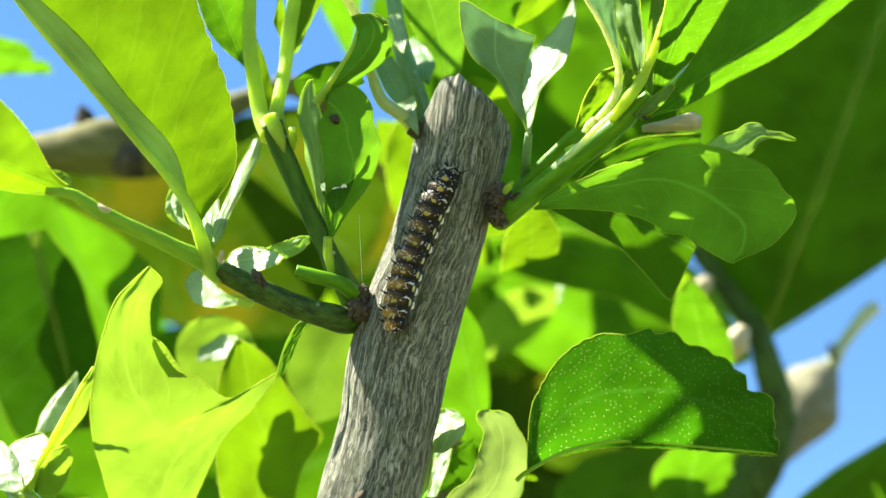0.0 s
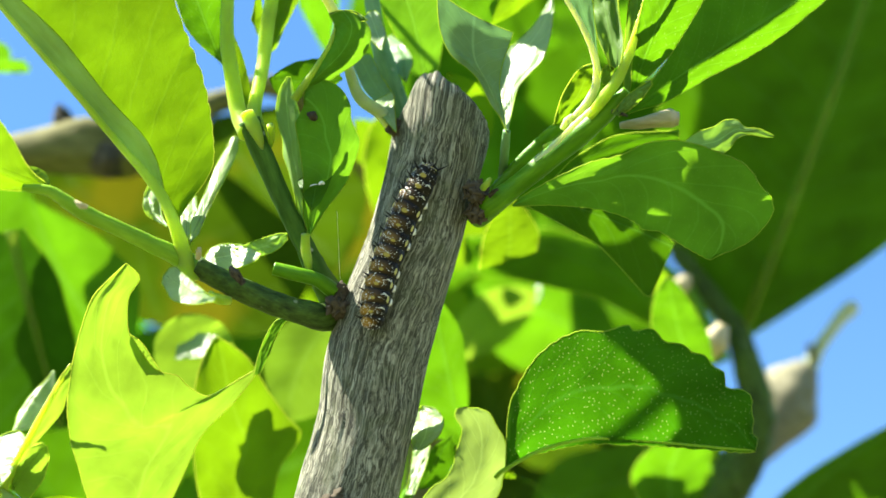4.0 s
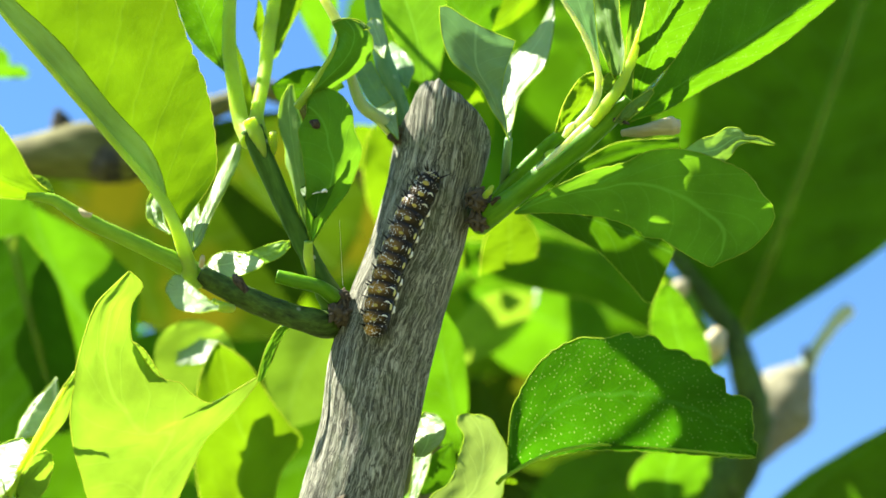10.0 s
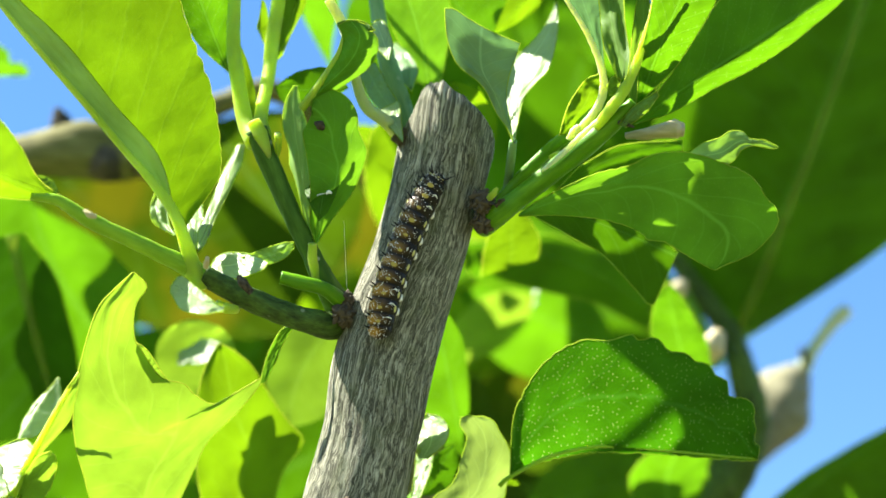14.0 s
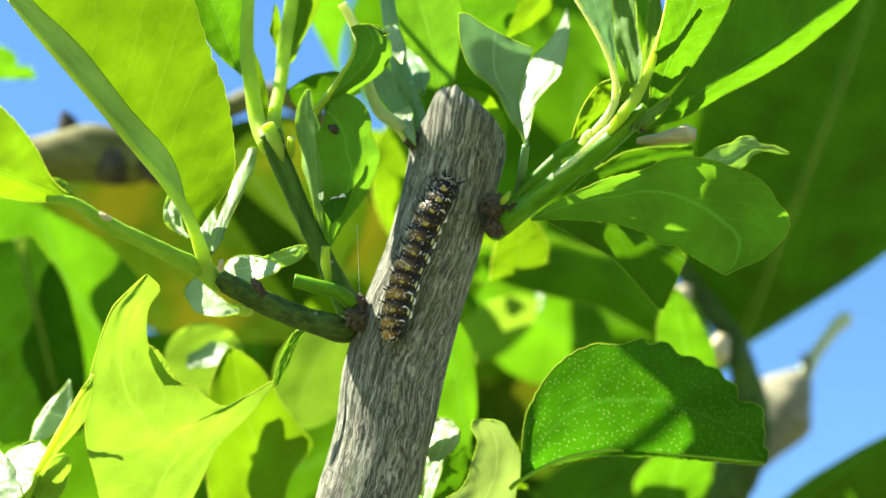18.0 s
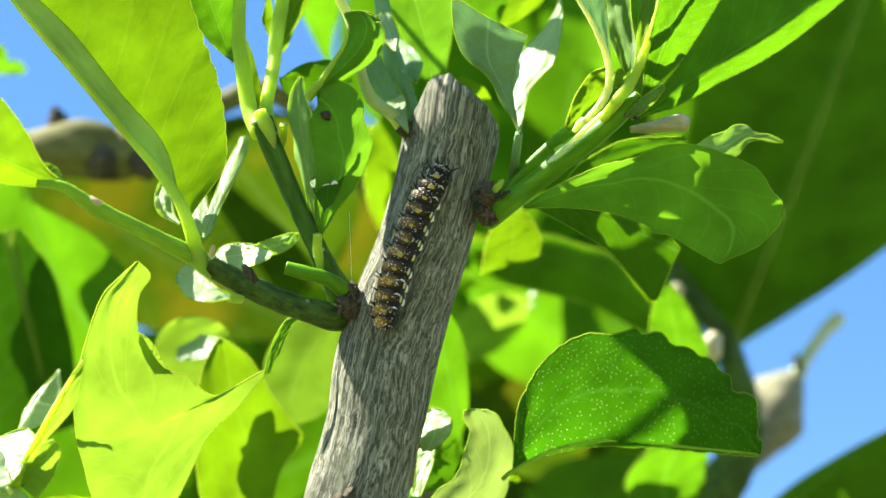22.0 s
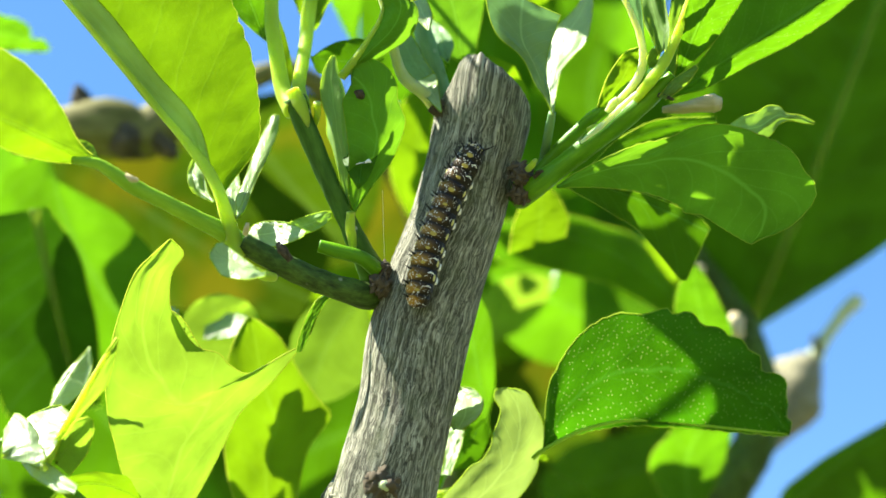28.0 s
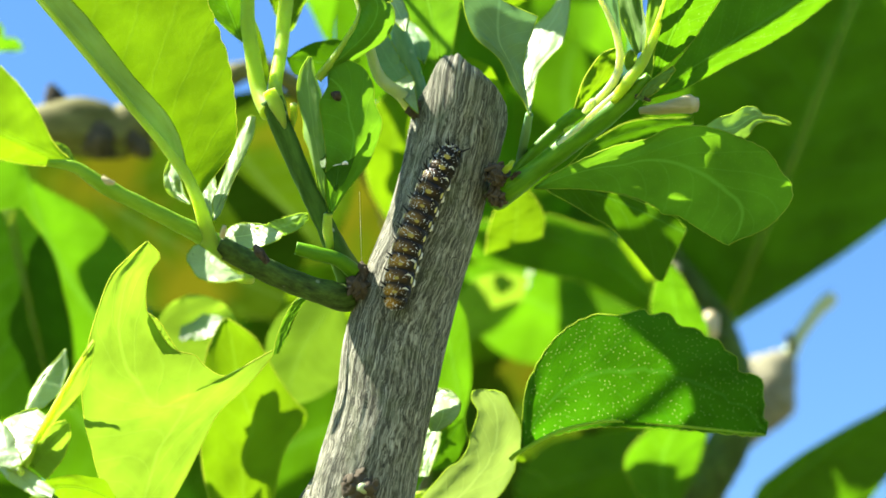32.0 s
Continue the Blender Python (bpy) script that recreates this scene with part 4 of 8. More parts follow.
blade(shoot, [(-0.01945, -0.00425, 1.60400), (-0.02125, -0.00488, 1.60837), (-0.02208, -0.00568, 1.61181), (-0.02311, -0.00650, 1.61558), (-0.02403, -0.00690, 1.61803), (-0.02417, -0.00778, 1.62070), (-0.02489, -0.00830, 1.62322), (-0.02532, -0.00895, 1.62568), (-0.02478, -0.01036, 1.62886), (-0.02343, -0.01180, 1.63102)],
      [(-0.01935, -0.00429, 1.60398), (-0.01989, -0.00563, 1.60855), (-0.02005, -0.00721, 1.61325), (-0.02060, -0.00863, 1.61804), (-0.02124, -0.00969, 1.62193), (-0.02108, -0.01059, 1.62425), (-0.02200, -0.01120, 1.62728), (-0.02274, -0.01210, 1.63086)], mat=LEAF_SAGE, bulge=0.0008, wave=0.6, label='curled lobe of a chewed leaf, its edge in the sun')
blade(shoot, [(-0.01935, -0.00458, 1.60384), (-0.02028, -0.00660, 1.60695), (-0.02017, -0.00958, 1.61198), (-0.02084, -0.01265, 1.61693), (-0.02147, -0.01471, 1.62020), (-0.02052, -0.01519, 1.62128), (-0.01956, -0.01557, 1.62220), (-0.01997, -0.01611, 1.62300)],
      [(-0.01906, -0.00455, 1.60386), (-0.01648, -0.00637, 1.60768), (-0.01312, -0.00819, 1.61174), (-0.01142, -0.00998, 1.61524), (-0.01059, -0.01162, 1.61825), (-0.01122, -0.01270, 1.61987), (-0.01203, -0.01380, 1.62147), (-0.01217, -0.01506, 1.62354), (-0.01338, -0.01645, 1.62551), (-0.01536, -0.01753, 1.62675), (-0.01780, -0.01807, 1.62693), (-0.01924, -0.01790, 1.62622), (-0.02000, -0.01725, 1.62490), (-0.01997, -0.01626, 1.62324)], mat=LEAF_MATT, bulge=0.0012, wave=0.6, label='chewed green leaf with a brown-edged hole')
twig(shoot, 'petiole', [(-0.0191, -0.0021, 1.5987), (-0.0198, -0.0043, 1.6009), (-0.0198, -0.0064, 1.6031)], (0.00088, 0.00088, 0.00078,), TWIG_LIGHT, rough=0.05, label='')
twig(shoot, 'dead_tissue', [(-0.01929, -0.01558, 1.62164), (-0.01858, -0.01586, 1.62105), (-0.01803, -0.01517, 1.62076)], (0.00039, 0.00087, 0.00048,), SCAR, rough=0.3, label='brown dead tissue at the bite')
# two added leaves, hidden behind others, that block sun from the bark
leaf(shoot, (-0.0189, -0.0158, 1.6267), (-0.0137, -0.0152, 1.6351), (-0.0114, -0.0119, 1.6421), (0.1, 0.4, 0.7, 1.0, 1.1, 1.2, 1.3, 2.0, 2.3, 1.6, 1.0, 0.5, 0.0), (0.0, 0.0, 0.0, 0.0, 0.7, 2.0, 2.4, 2.8, 2.6, 1.6, 1.0, 0.6, 0.0),
     slope=(-0.5774, -0.2851, 0.6113), away=(-0.0394, 0.8622, 0.5050), fold=(0, 0), curl=(0, 0), mat=LEAF_DARK, cren=0.0, teeth=14, detail=0, rib=0.3, wave=0.4, petiole=[(-0.0220, -0.0117, 1.6240)], label='hidden leaf added behind the curled one to shade the branch')
leaf(shoot, (-0.0186, -0.0116, 1.6049), (-0.0175, -0.0089, 1.6140), (-0.0167, -0.0015, 1.6336), (0.1, 0.4, 1.0, 1.9, 3.1, 3.8, 4.6, 5.4, 1.7, 1.3, 0.9, 0.6, 0.0), (0.0, 0.2, 1.0, 1.5, 2.1, 2.6, 3.0, 2.8, 1.9, 1.2, 0.7, 0.4, 0.0),
     slope=(-0.5774, -0.2851, 0.6113), away=(-0.0484, 0.8872, 0.4588), fold=(0, 0), curl=(0, 0), mat=LEAF_DARK, cren=0.0, teeth=14, detail=0, rib=0.3, wave=0.4, petiole=[(-0.0202, -0.0029, 1.6027)], label='hidden leaf added behind the chewed one to shade the branch')
blade(shoot, [(-0.02197, -0.01597, 1.62485), (-0.01980, -0.01741, 1.62694), (-0.01754, -0.01920, 1.62947), (-0.01568, -0.02109, 1.63206), (-0.01468, -0.02286, 1.63436), (-0.01552, -0.02429, 1.63596)],
      [(-0.02130, -0.01566, 1.62458), (-0.01789, -0.01661, 1.62627), (-0.01399, -0.01783, 1.62836), (-0.01087, -0.01893, 1.63019), (-0.00892, -0.02050, 1.63240), (-0.00880, -0.02235, 1.63467), (-0.01081, -0.02407, 1.63644)], top=[(-0.01552, -0.02429, 1.63596), (-0.01340, -0.02454, 1.63660), (-0.01081, -0.02407, 1.63644)], mat=LEAF_MATT, bulge=0.0022, wave=0.5, roll=0.0015, label='small curled green leaf')
twig(shoot, 'petiole', [(-0.02174, -0.01617, 1.62408), (-0.01956, -0.01809, 1.62632), (-0.01732, -0.01983, 1.62911), (-0.01546, -0.02148, 1.63194), (-0.01460, -0.02262, 1.63484)], (0.00078, 0.00068, 0.00058, 0.00039, 0.00019,), TWIG_LIGHT, rough=0.05, label='stout rib of the curled leaf')
blade(shoot, [(-0.01559, -0.02284, 1.63651), (-0.01392, -0.02318, 1.63540), (-0.01198, -0.02327, 1.63513), (-0.00966, -0.02318, 1.63540)],
      [(-0.01571, -0.02259, 1.63734), (-0.01380, -0.02234, 1.63817), (-0.01107, -0.02246, 1.63775), (-0.00909, -0.02310, 1.63568)], mat=LEAF_DARK, wave=0.2, label='rolled-over end of the curled leaf')
leaf(shoot, (-0.0140, -0.0050, 1.6345), (-0.0227, -0.0040, 1.6337), (-0.0272, -0.0046, 1.6353), (0.1, 0.4, 0.8, 1.4, 2.0, 2.1, 2.4, 2.7, 2.4, 1.4, 0.8, 0.5, 0.0), (0.2, 1.4, 2.5, 3.5, 4.2, 3.9, 3.6, 2.8, 1.8, 0.9, 0.1, 0.0, 0.0),
     slope=(0.0875, 0.1132, -0.2428), away=(-0.0577, 0.8688, 0.4918), fold=(10, 10), curl=(0, 0), mat=LEAF_DARK, cren=0.0, teeth=14, detail=0, rib=0.4, wave=0.4, petiole=None, label='leaf coloured dark for its shade')
twig(shoot, 'bud', [(-0.0264, -0.0090, 1.6182), (-0.0258, -0.0116, 1.6190), (-0.0258, -0.0143, 1.6200)], (0.00049, 0.00059, 0.00068,), TWIG_LIGHT, rough=0.05, label='')

shoot = thing('lemon_shoot', (-0.0044, -0.0023, 1.6274), 'lemon shoot rising behind the cut end with waxy and bright leaves', 'branch', 'shoots of the cut branch')
twig(shoot, 'twig', [(-0.0009, 0.0021, 1.6252), (-0.0037, -0.0012, 1.6297), (-0.0057, -0.0039, 1.6357), (-0.0077, -0.0061, 1.6427), (-0.0096, -0.0091, 1.6539)], (0.00224, 0.00203, 0.00193, 0.00153, 0.00123,), TWIG_WAXY, rough=0.05, label='mottled grey-green twig')
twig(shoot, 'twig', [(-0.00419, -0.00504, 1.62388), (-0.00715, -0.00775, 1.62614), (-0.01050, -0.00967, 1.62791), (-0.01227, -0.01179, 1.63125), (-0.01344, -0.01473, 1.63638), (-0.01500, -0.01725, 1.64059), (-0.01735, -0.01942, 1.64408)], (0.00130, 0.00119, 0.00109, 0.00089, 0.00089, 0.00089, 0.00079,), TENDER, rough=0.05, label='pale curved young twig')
# the lit wax colour puts white sunlight into these two blades
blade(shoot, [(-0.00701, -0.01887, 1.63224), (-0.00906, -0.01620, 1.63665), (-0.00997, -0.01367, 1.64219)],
      [(-0.00661, -0.01910, 1.63210), (-0.00608, -0.01767, 1.63634), (-0.00756, -0.01467, 1.64240), (-0.00899, -0.01362, 1.64350)], mat=LEAF_WAX_LIT, wave=0.5, label='small waxy leaf shining in the sun')
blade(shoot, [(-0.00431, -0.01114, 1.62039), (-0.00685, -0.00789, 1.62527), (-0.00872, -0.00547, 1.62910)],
      [(-0.00421, -0.01095, 1.62094), (-0.00456, -0.00854, 1.62627), (-0.00501, -0.00648, 1.63083), (-0.00662, -0.00588, 1.63047)], top=[(-0.00872, -0.00547, 1.62910), (-0.00783, -0.00552, 1.62998), (-0.00662, -0.00588, 1.63047)], mat=LEAF_WAX_LIT, wave=0.5, label='white-lit waxy flare at the twig base')
blade(shoot, [(-0.00693, -0.00466, 1.62898), (-0.00999, -0.00435, 1.63259), (-0.01218, -0.00454, 1.63771)],
      [(-0.00462, -0.00554, 1.63043), (-0.00696, -0.00555, 1.63481), (-0.00913, -0.00566, 1.63939)], top=[(-0.01218, -0.00454, 1.63771), (-0.01086, -0.00515, 1.63922), (-0.00913, -0.00566, 1.63939)], mat=LEAF_BLUE, wave=0.5, label='blue-green leaf behind the pale twig')
leaf(shoot, (-0.0029, -0.0067, 1.6330), (-0.0027, -0.0012, 1.6431), (-0.0065, 0.0038, 1.6485), (0.0, 0.3, 0.8, 1.4, 2.2, 2.4, 2.2, 1.9, 1.5, 1.2, 0.9, 0.6, 0.0), (0.3, 0.4, 0.6, 1.0, 1.7, 1.7, 1.4, 1.1, 0.9, 0.8, 0.9, 0.0, 0.0),
     slope=(-0.7002, -0.6036, 1.2943), away=(-0.0097, 0.8635, 0.5042), fold=(10, 10), curl=(0, 0), mat=LEAF_BLUE, cren=0.0, teeth=14, detail=1, rib=0.3, wave=0.4, petiole=[(-0.0040, -0.0007, 1.6311)], label='small waxy leaf')
leaf(shoot, (0.0006, 0.0053, 1.6404), (-0.0003, -0.0002, 1.6478), (-0.0050, -0.0086, 1.6566), (0.5, 1.1, 2.3, 3.0, 3.2, 3.6, 4.2, 4.6, 4.9, 5.0, 5.1, 5.1, 5.0), (1.3, 1.8, 2.8, 3.3, 4.2, 5.4, 6.6, 7.2, 6.9, 6.8, 6.4, 4.9, 4.2),
     slope=(0.2126, 0.1707, -0.3662), away=(-0.0032, 0.8567, 0.5158), fold=(20, 25), curl=(0, 0), mat=LEAF_MATT, cren=0.0, teeth=14, detail=1, rib=0.6, wave=0.4, petiole=[(-0.0019, 0.0017, 1.6284)], label='bright green leaf with sun shining through')
leaf(shoot, (-0.0181, 0.0479, 1.6666), (-0.0209, 0.0419, 1.6713), (-0.0258, 0.0321, 1.6787), (0.0, 0.0, 0.0, 0.1, 0.4, 0.7, 0.9, 1.2, 1.3, 1.0, 0.7, 0.5, 0.0), (0.0, 0.2, 0.5, 0.9, 1.5, 2.9, 4.8, 6.9, 7.5, 6.4, 3.5, 1.8, 0.0),
     slope=(0.2126, 0.1707, -0.3662), away=(-0.0496, 0.8570, 0.5129), fold=(10, 10), curl=(0, 0), mat=LEAF, cren=0.0, teeth=14, detail=0, rib=0.4, wave=0.4, petiole=None, label='green leaf against the sky')
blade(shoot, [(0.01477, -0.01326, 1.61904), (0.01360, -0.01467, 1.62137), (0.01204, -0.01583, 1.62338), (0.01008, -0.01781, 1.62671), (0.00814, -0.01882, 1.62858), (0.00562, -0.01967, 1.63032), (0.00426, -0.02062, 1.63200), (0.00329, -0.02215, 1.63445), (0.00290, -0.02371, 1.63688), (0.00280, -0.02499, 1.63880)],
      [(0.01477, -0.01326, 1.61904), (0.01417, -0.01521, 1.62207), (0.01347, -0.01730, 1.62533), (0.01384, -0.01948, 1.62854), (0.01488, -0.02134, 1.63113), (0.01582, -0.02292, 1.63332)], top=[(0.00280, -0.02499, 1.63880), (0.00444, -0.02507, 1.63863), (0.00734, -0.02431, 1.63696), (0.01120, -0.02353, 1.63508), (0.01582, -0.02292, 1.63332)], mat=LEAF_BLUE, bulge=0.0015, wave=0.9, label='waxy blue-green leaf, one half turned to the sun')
# same leaf, other half: sunlight given by a paler material
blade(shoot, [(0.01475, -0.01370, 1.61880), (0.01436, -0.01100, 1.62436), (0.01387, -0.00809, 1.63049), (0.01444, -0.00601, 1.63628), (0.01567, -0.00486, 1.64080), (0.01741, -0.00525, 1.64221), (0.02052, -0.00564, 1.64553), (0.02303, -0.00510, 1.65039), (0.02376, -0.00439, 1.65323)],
      [(0.01494, -0.01385, 1.61873), (0.01590, -0.01185, 1.62446), (0.01705, -0.01027, 1.62962), (0.01951, -0.01018, 1.63308), (0.02156, -0.01030, 1.63553), (0.02308, -0.00888, 1.64100), (0.02395, -0.00700, 1.64684), (0.02414, -0.00478, 1.65275)], mat=LEAF_WAX_LIT, wave=0.6, label='waxy leaf half coloured pale for the sun on it')
twig(shoot, 'petiole', [(0.01418, 0.00216, 1.61554), (0.01449, -0.00420, 1.61736), (0.01458, -0.01010, 1.61818), (0.01477, -0.01343, 1.61939)], (0.00091, 0.00079, 0.00078, 0.00068,), TWIG_WAXY, rough=0.05, label='pale grey-green petiole')
leaf(shoot, (0.0047, 0.0006, 1.6389), (0.0071, 0.0044, 1.6373), (0.0127, 0.0131, 1.6322), (0.1, 0.4, 0.9, 1.6, 2.5, 3.5, 3.5, 3.6, 3.2, 2.2, 1.4, 0.8, 0.0), (0.1, 0.4, 0.8, 1.2, 1.6, 1.9, 1.9, 2.0, 1.4, 0.9, 0.5, 0.3, 0.0),
     slope=(0.2126, 0.1707, -0.3662), away=(0.0205, 0.8740, 0.4854), fold=(10, 10), curl=(0, 0), mat=LEAF_YOUNG, cren=0.0, teeth=14, detail=0, rib=0.5, wave=0.4, petiole=None, label='bright yellow-green leaf in shade and sun')
leaf(shoot, (0.0127, 0.0060, 1.6474), (0.0098, 0.0035, 1.6508), (0.0038, -0.0011, 1.6578), (0.0, 0.2, 0.7, 1.5, 2.4, 2.6, 2.8, 3.0, 2.6, 1.8, 1.1, 0.7, 0.0), (0.1, 0.6, 1.1, 1.8, 2.5, 5.2, 8.4, 9.9, 6.2, 3.5, 1.8, 0.9, 0.0),
     slope=(0.2126, 0.1707, -0.3662), away=(0.0232, 0.8551, 0.5180), fold=(10, 10), curl=(0, 0), mat=LEAF, cren=0.0, teeth=14, detail=0, rib=0.5, wave=0.4, petiole=None, label='green leaf')
leaf(shoot, (0.0112, 0.0052, 1.6512), (0.0167, 0.0036, 1.6554), (0.0212, 0.0010, 1.6603), (0.0, 0.4, 0.9, 1.9, 2.9, 2.8, 2.6, 2.4, 2.0, 1.3, 0.5, 0.1, 0.0), (0.0, 0.2, 0.5, 0.9, 1.4, 2.0, 2.4, 2.8, 2.8, 2.1, 1.4, 0.9, 0.0),
     slope=(0.2126, 0.1707, -0.3662), away=(0.0420, 0.8504, 0.5245), fold=(10, 10), curl=(0, 0), mat=LEAF_YOUNG, cren=0.0, teeth=14, detail=0, rib=0.5, wave=0.4, petiole=None, label='sunlit leaf')


shoot = thing('lemon_shoot', (0.0114, -0.0033, 1.6106), 'strong green lemon shoot with broad leaves and a withered bud', 'branch', 'shoots of the cut branch')
twig(shoot, 'twig', [(0.01002, -0.00064, 1.60971), (0.01253, -0.00593, 1.60922), (0.01622, -0.00757, 1.61157), (0.02151, -0.01072, 1.61478), (0.02724, -0.01402, 1.61830), (0.03195, -0.01706, 1.62127), (0.03523, -0.01937, 1.62384)], (0.00238, 0.00206, 0.00176, 0.00185, 0.00194, 0.00154, 0.00106,), TWIG, rough=0.05, label='stout glossy green twig')
# cream strip laid on as the white streak of sun along the twig
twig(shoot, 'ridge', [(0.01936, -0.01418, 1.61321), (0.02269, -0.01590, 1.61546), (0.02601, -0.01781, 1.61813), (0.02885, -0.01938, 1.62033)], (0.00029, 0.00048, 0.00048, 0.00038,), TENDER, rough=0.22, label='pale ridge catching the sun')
twig(shoot, 'twig', [(0.01300, -0.00232, 1.61331), (0.01722, -0.00526, 1.61726), (0.02161, -0.00799, 1.62074), (0.02516, -0.01056, 1.62271), (0.02870, -0.01425, 1.62470)], (0.00119, 0.00119, 0.00118, 0.00108, 0.00088,), TWIG, rough=0.08, label='thin green side twig')
twig(shoot, 'bud', [(0.02134, -0.00998, 1.61791), (0.02228, -0.01063, 1.61812), (0.02329, -0.01039, 1.61880)], (0.00049, 0.00068, 0.00029,), TWIG_LIGHT, rough=0.25, label='small bud')
twig(shoot, 'bud', [(0.02430, -0.01359, 1.61974), (0.02512, -0.01470, 1.62047), (0.02601, -0.01502, 1.62162)], (0.00049, 0.00087, 0.00039,), TENDER, rough=0.3, label='small pale bud')
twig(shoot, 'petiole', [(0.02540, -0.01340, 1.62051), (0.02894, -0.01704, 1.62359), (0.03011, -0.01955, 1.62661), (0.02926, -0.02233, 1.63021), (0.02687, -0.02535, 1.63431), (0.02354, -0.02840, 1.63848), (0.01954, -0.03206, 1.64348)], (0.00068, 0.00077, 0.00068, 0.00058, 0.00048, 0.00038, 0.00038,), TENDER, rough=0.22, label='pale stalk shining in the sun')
twig(shoot, 'petiole', [(0.02872, -0.01705, 1.62007), (0.03110, -0.01975, 1.62231), (0.03374, -0.02181, 1.62554), (0.03579, -0.02435, 1.62980), (0.03765, -0.02733, 1.63500), (0.03836, -0.02937, 1.63820), (0.03921, -0.03182, 1.64204)], (0.00077, 0.00106, 0.00096, 0.00077, 0.00057, 0.00048, 0.00048,), TWIG_LIGHT, rough=0.22, label='cream-green stalk')
twig(shoot, 'bud', [(0.03484, -0.00987, 1.62241), (0.03734, -0.01132, 1.62196), (0.04069, -0.01214, 1.62207), (0.04320, -0.01257, 1.62228), (0.04457, -0.01253, 1.62220)], (0.00059, 0.00098, 0.00127, 0.00166, 0.00117,), BUD, rough=0.3, label='withered cream and pink bud')
twig(shoot, 'bud', [(0.03239, -0.01922, 1.61998), (0.03359, -0.01958, 1.61957), (0.03508, -0.01890, 1.61929)], (0.00038, 0.00048, 0.00019,), SCAR, rough=0.4, label='brown withered scale')
blade(shoot, [(0.03035, -0.01911, 1.62686), (0.02911, -0.02199, 1.63074), (0.02672, -0.02498, 1.63476), (0.02358, -0.02795, 1.63876), (0.01981, -0.03151, 1.64356)],
      [(0.03054, -0.01911, 1.62686), (0.03017, -0.02211, 1.63090), (0.02951, -0.02498, 1.63476), (0.02895, -0.02795, 1.63876), (0.02828, -0.03151, 1.64356)], mat=LEAF_BLUE, label='green leaf, edge in the sun')
blade(shoot, [(0.03229, -0.02126, 1.62673), (0.03063, -0.02072, 1.63284), (0.02951, -0.02035, 1.63870), (0.02910, -0.02022, 1.64359), (0.02861, -0.02006, 1.64946)],
      [(0.03383, -0.02165, 1.62761), (0.03450, -0.02174, 1.63223), (0.03421, -0.02160, 1.63681), (0.03388, -0.02145, 1.64282), (0.03348, -0.02127, 1.65003)], mat=LEAF_PALE, wave=1.6, label='young leaf with shining folds')
blade(shoot, [(0.02297, -0.01075, 1.62193), (0.02405, -0.01381, 1.62505), (0.02545, -0.01582, 1.62728), (0.02735, -0.01751, 1.62933), (0.02959, -0.01787, 1.63024)],
      [(0.02415, -0.01070, 1.62219), (0.02709, -0.01170, 1.62387), (0.02950, -0.01309, 1.62579), (0.03009, -0.01539, 1.62808), (0.02989, -0.01782, 1.63027)], mat=LEAF_YOUNG, bulge=0.0008, label='small young leaf')
blade(shoot, [(0.03230, -0.01998, 1.61924), (0.03504, -0.02077, 1.62229), (0.03893, -0.02130, 1.62495)],
      [(0.03355, -0.01968, 1.61875), (0.03696, -0.02022, 1.62129), (0.03931, -0.02101, 1.62424)], mat=LEAF_PALE, bulge=0.0005, label='pale winged stalk')
blade(shoot, [(0.03037, -0.02094, 1.62604), (0.03148, -0.02207, 1.62737), (0.03267, -0.02158, 1.62722)],
      [(0.03101, -0.01965, 1.62500), (0.03236, -0.01986, 1.62555), (0.03287, -0.02139, 1.62710)], mat=LEAF_BRIGHT, label='small sunlit leaf')
blade(shoot, [(0.03547, -0.00955, 1.62886), (0.03557, -0.01298, 1.63261), (0.03557, -0.01639, 1.63632), (0.03596, -0.01978, 1.64002), (0.03659, -0.02381, 1.64441)],
      [(0.03689, -0.00951, 1.62891), (0.03813, -0.01256, 1.63234), (0.03879, -0.01629, 1.63646), (0.03918, -0.01968, 1.64016), (0.03779, -0.02377, 1.64447)], mat=LEAF_PALE, wave=0.5, label='pale narrow young leaf between the stalks')
leaf(shoot, (0.0365, -0.0165, 1.6252), (0.0383, -0.0256, 1.6296), (0.0437, -0.0361, 1.6389), (0.5, 0.6, 0.8, 1.2, 1.9, 2.6, 3.1, 3.7, 4.5, 5.0, 3.4, 1.3, 0.4), (0.1, 0.3, 0.7, 1.5, 2.7, 4.0, 4.6, 5.2, 5.6, 5.7, 5.6, 5.5, 5.4),
     slope=(0.2126, 0.1707, -0.3662), away=(0.1102, 0.8542, 0.5081), fold=(10, 12), curl=(0, 0), mat=LEAF, cren=0.02, teeth=14, detail=2, rib=0.6, wave=0.4, petiole=None, label='green leaf half in sunlight')
leaf(shoot, (0.0355, -0.0152, 1.6221), (0.0483, -0.0205, 1.6298), (0.0760, -0.0235, 1.6470), (0.0, 0.1, 0.7, 1.7, 3.3, 6.1, 9.1, 10.9, 7.1, 4.5, 2.8, 1.8, 1.3), (0.4, 0.6, 1.2, 2.2, 2.7, 3.1, 3.8, 3.7, 2.9, 2.1, 1.1, 0.5, 0.2),
     slope=(0.2126, 0.1707, -0.3662), away=(0.1432, 0.8533, 0.5014), fold=(8, 14), curl=(0, 0), mat=LEAF, cren=0.04, teeth=20, detail=2, rib=0.7, wave=0.4, petiole=None, label='long green leaf half in sunlight')
shoot_r = shoot
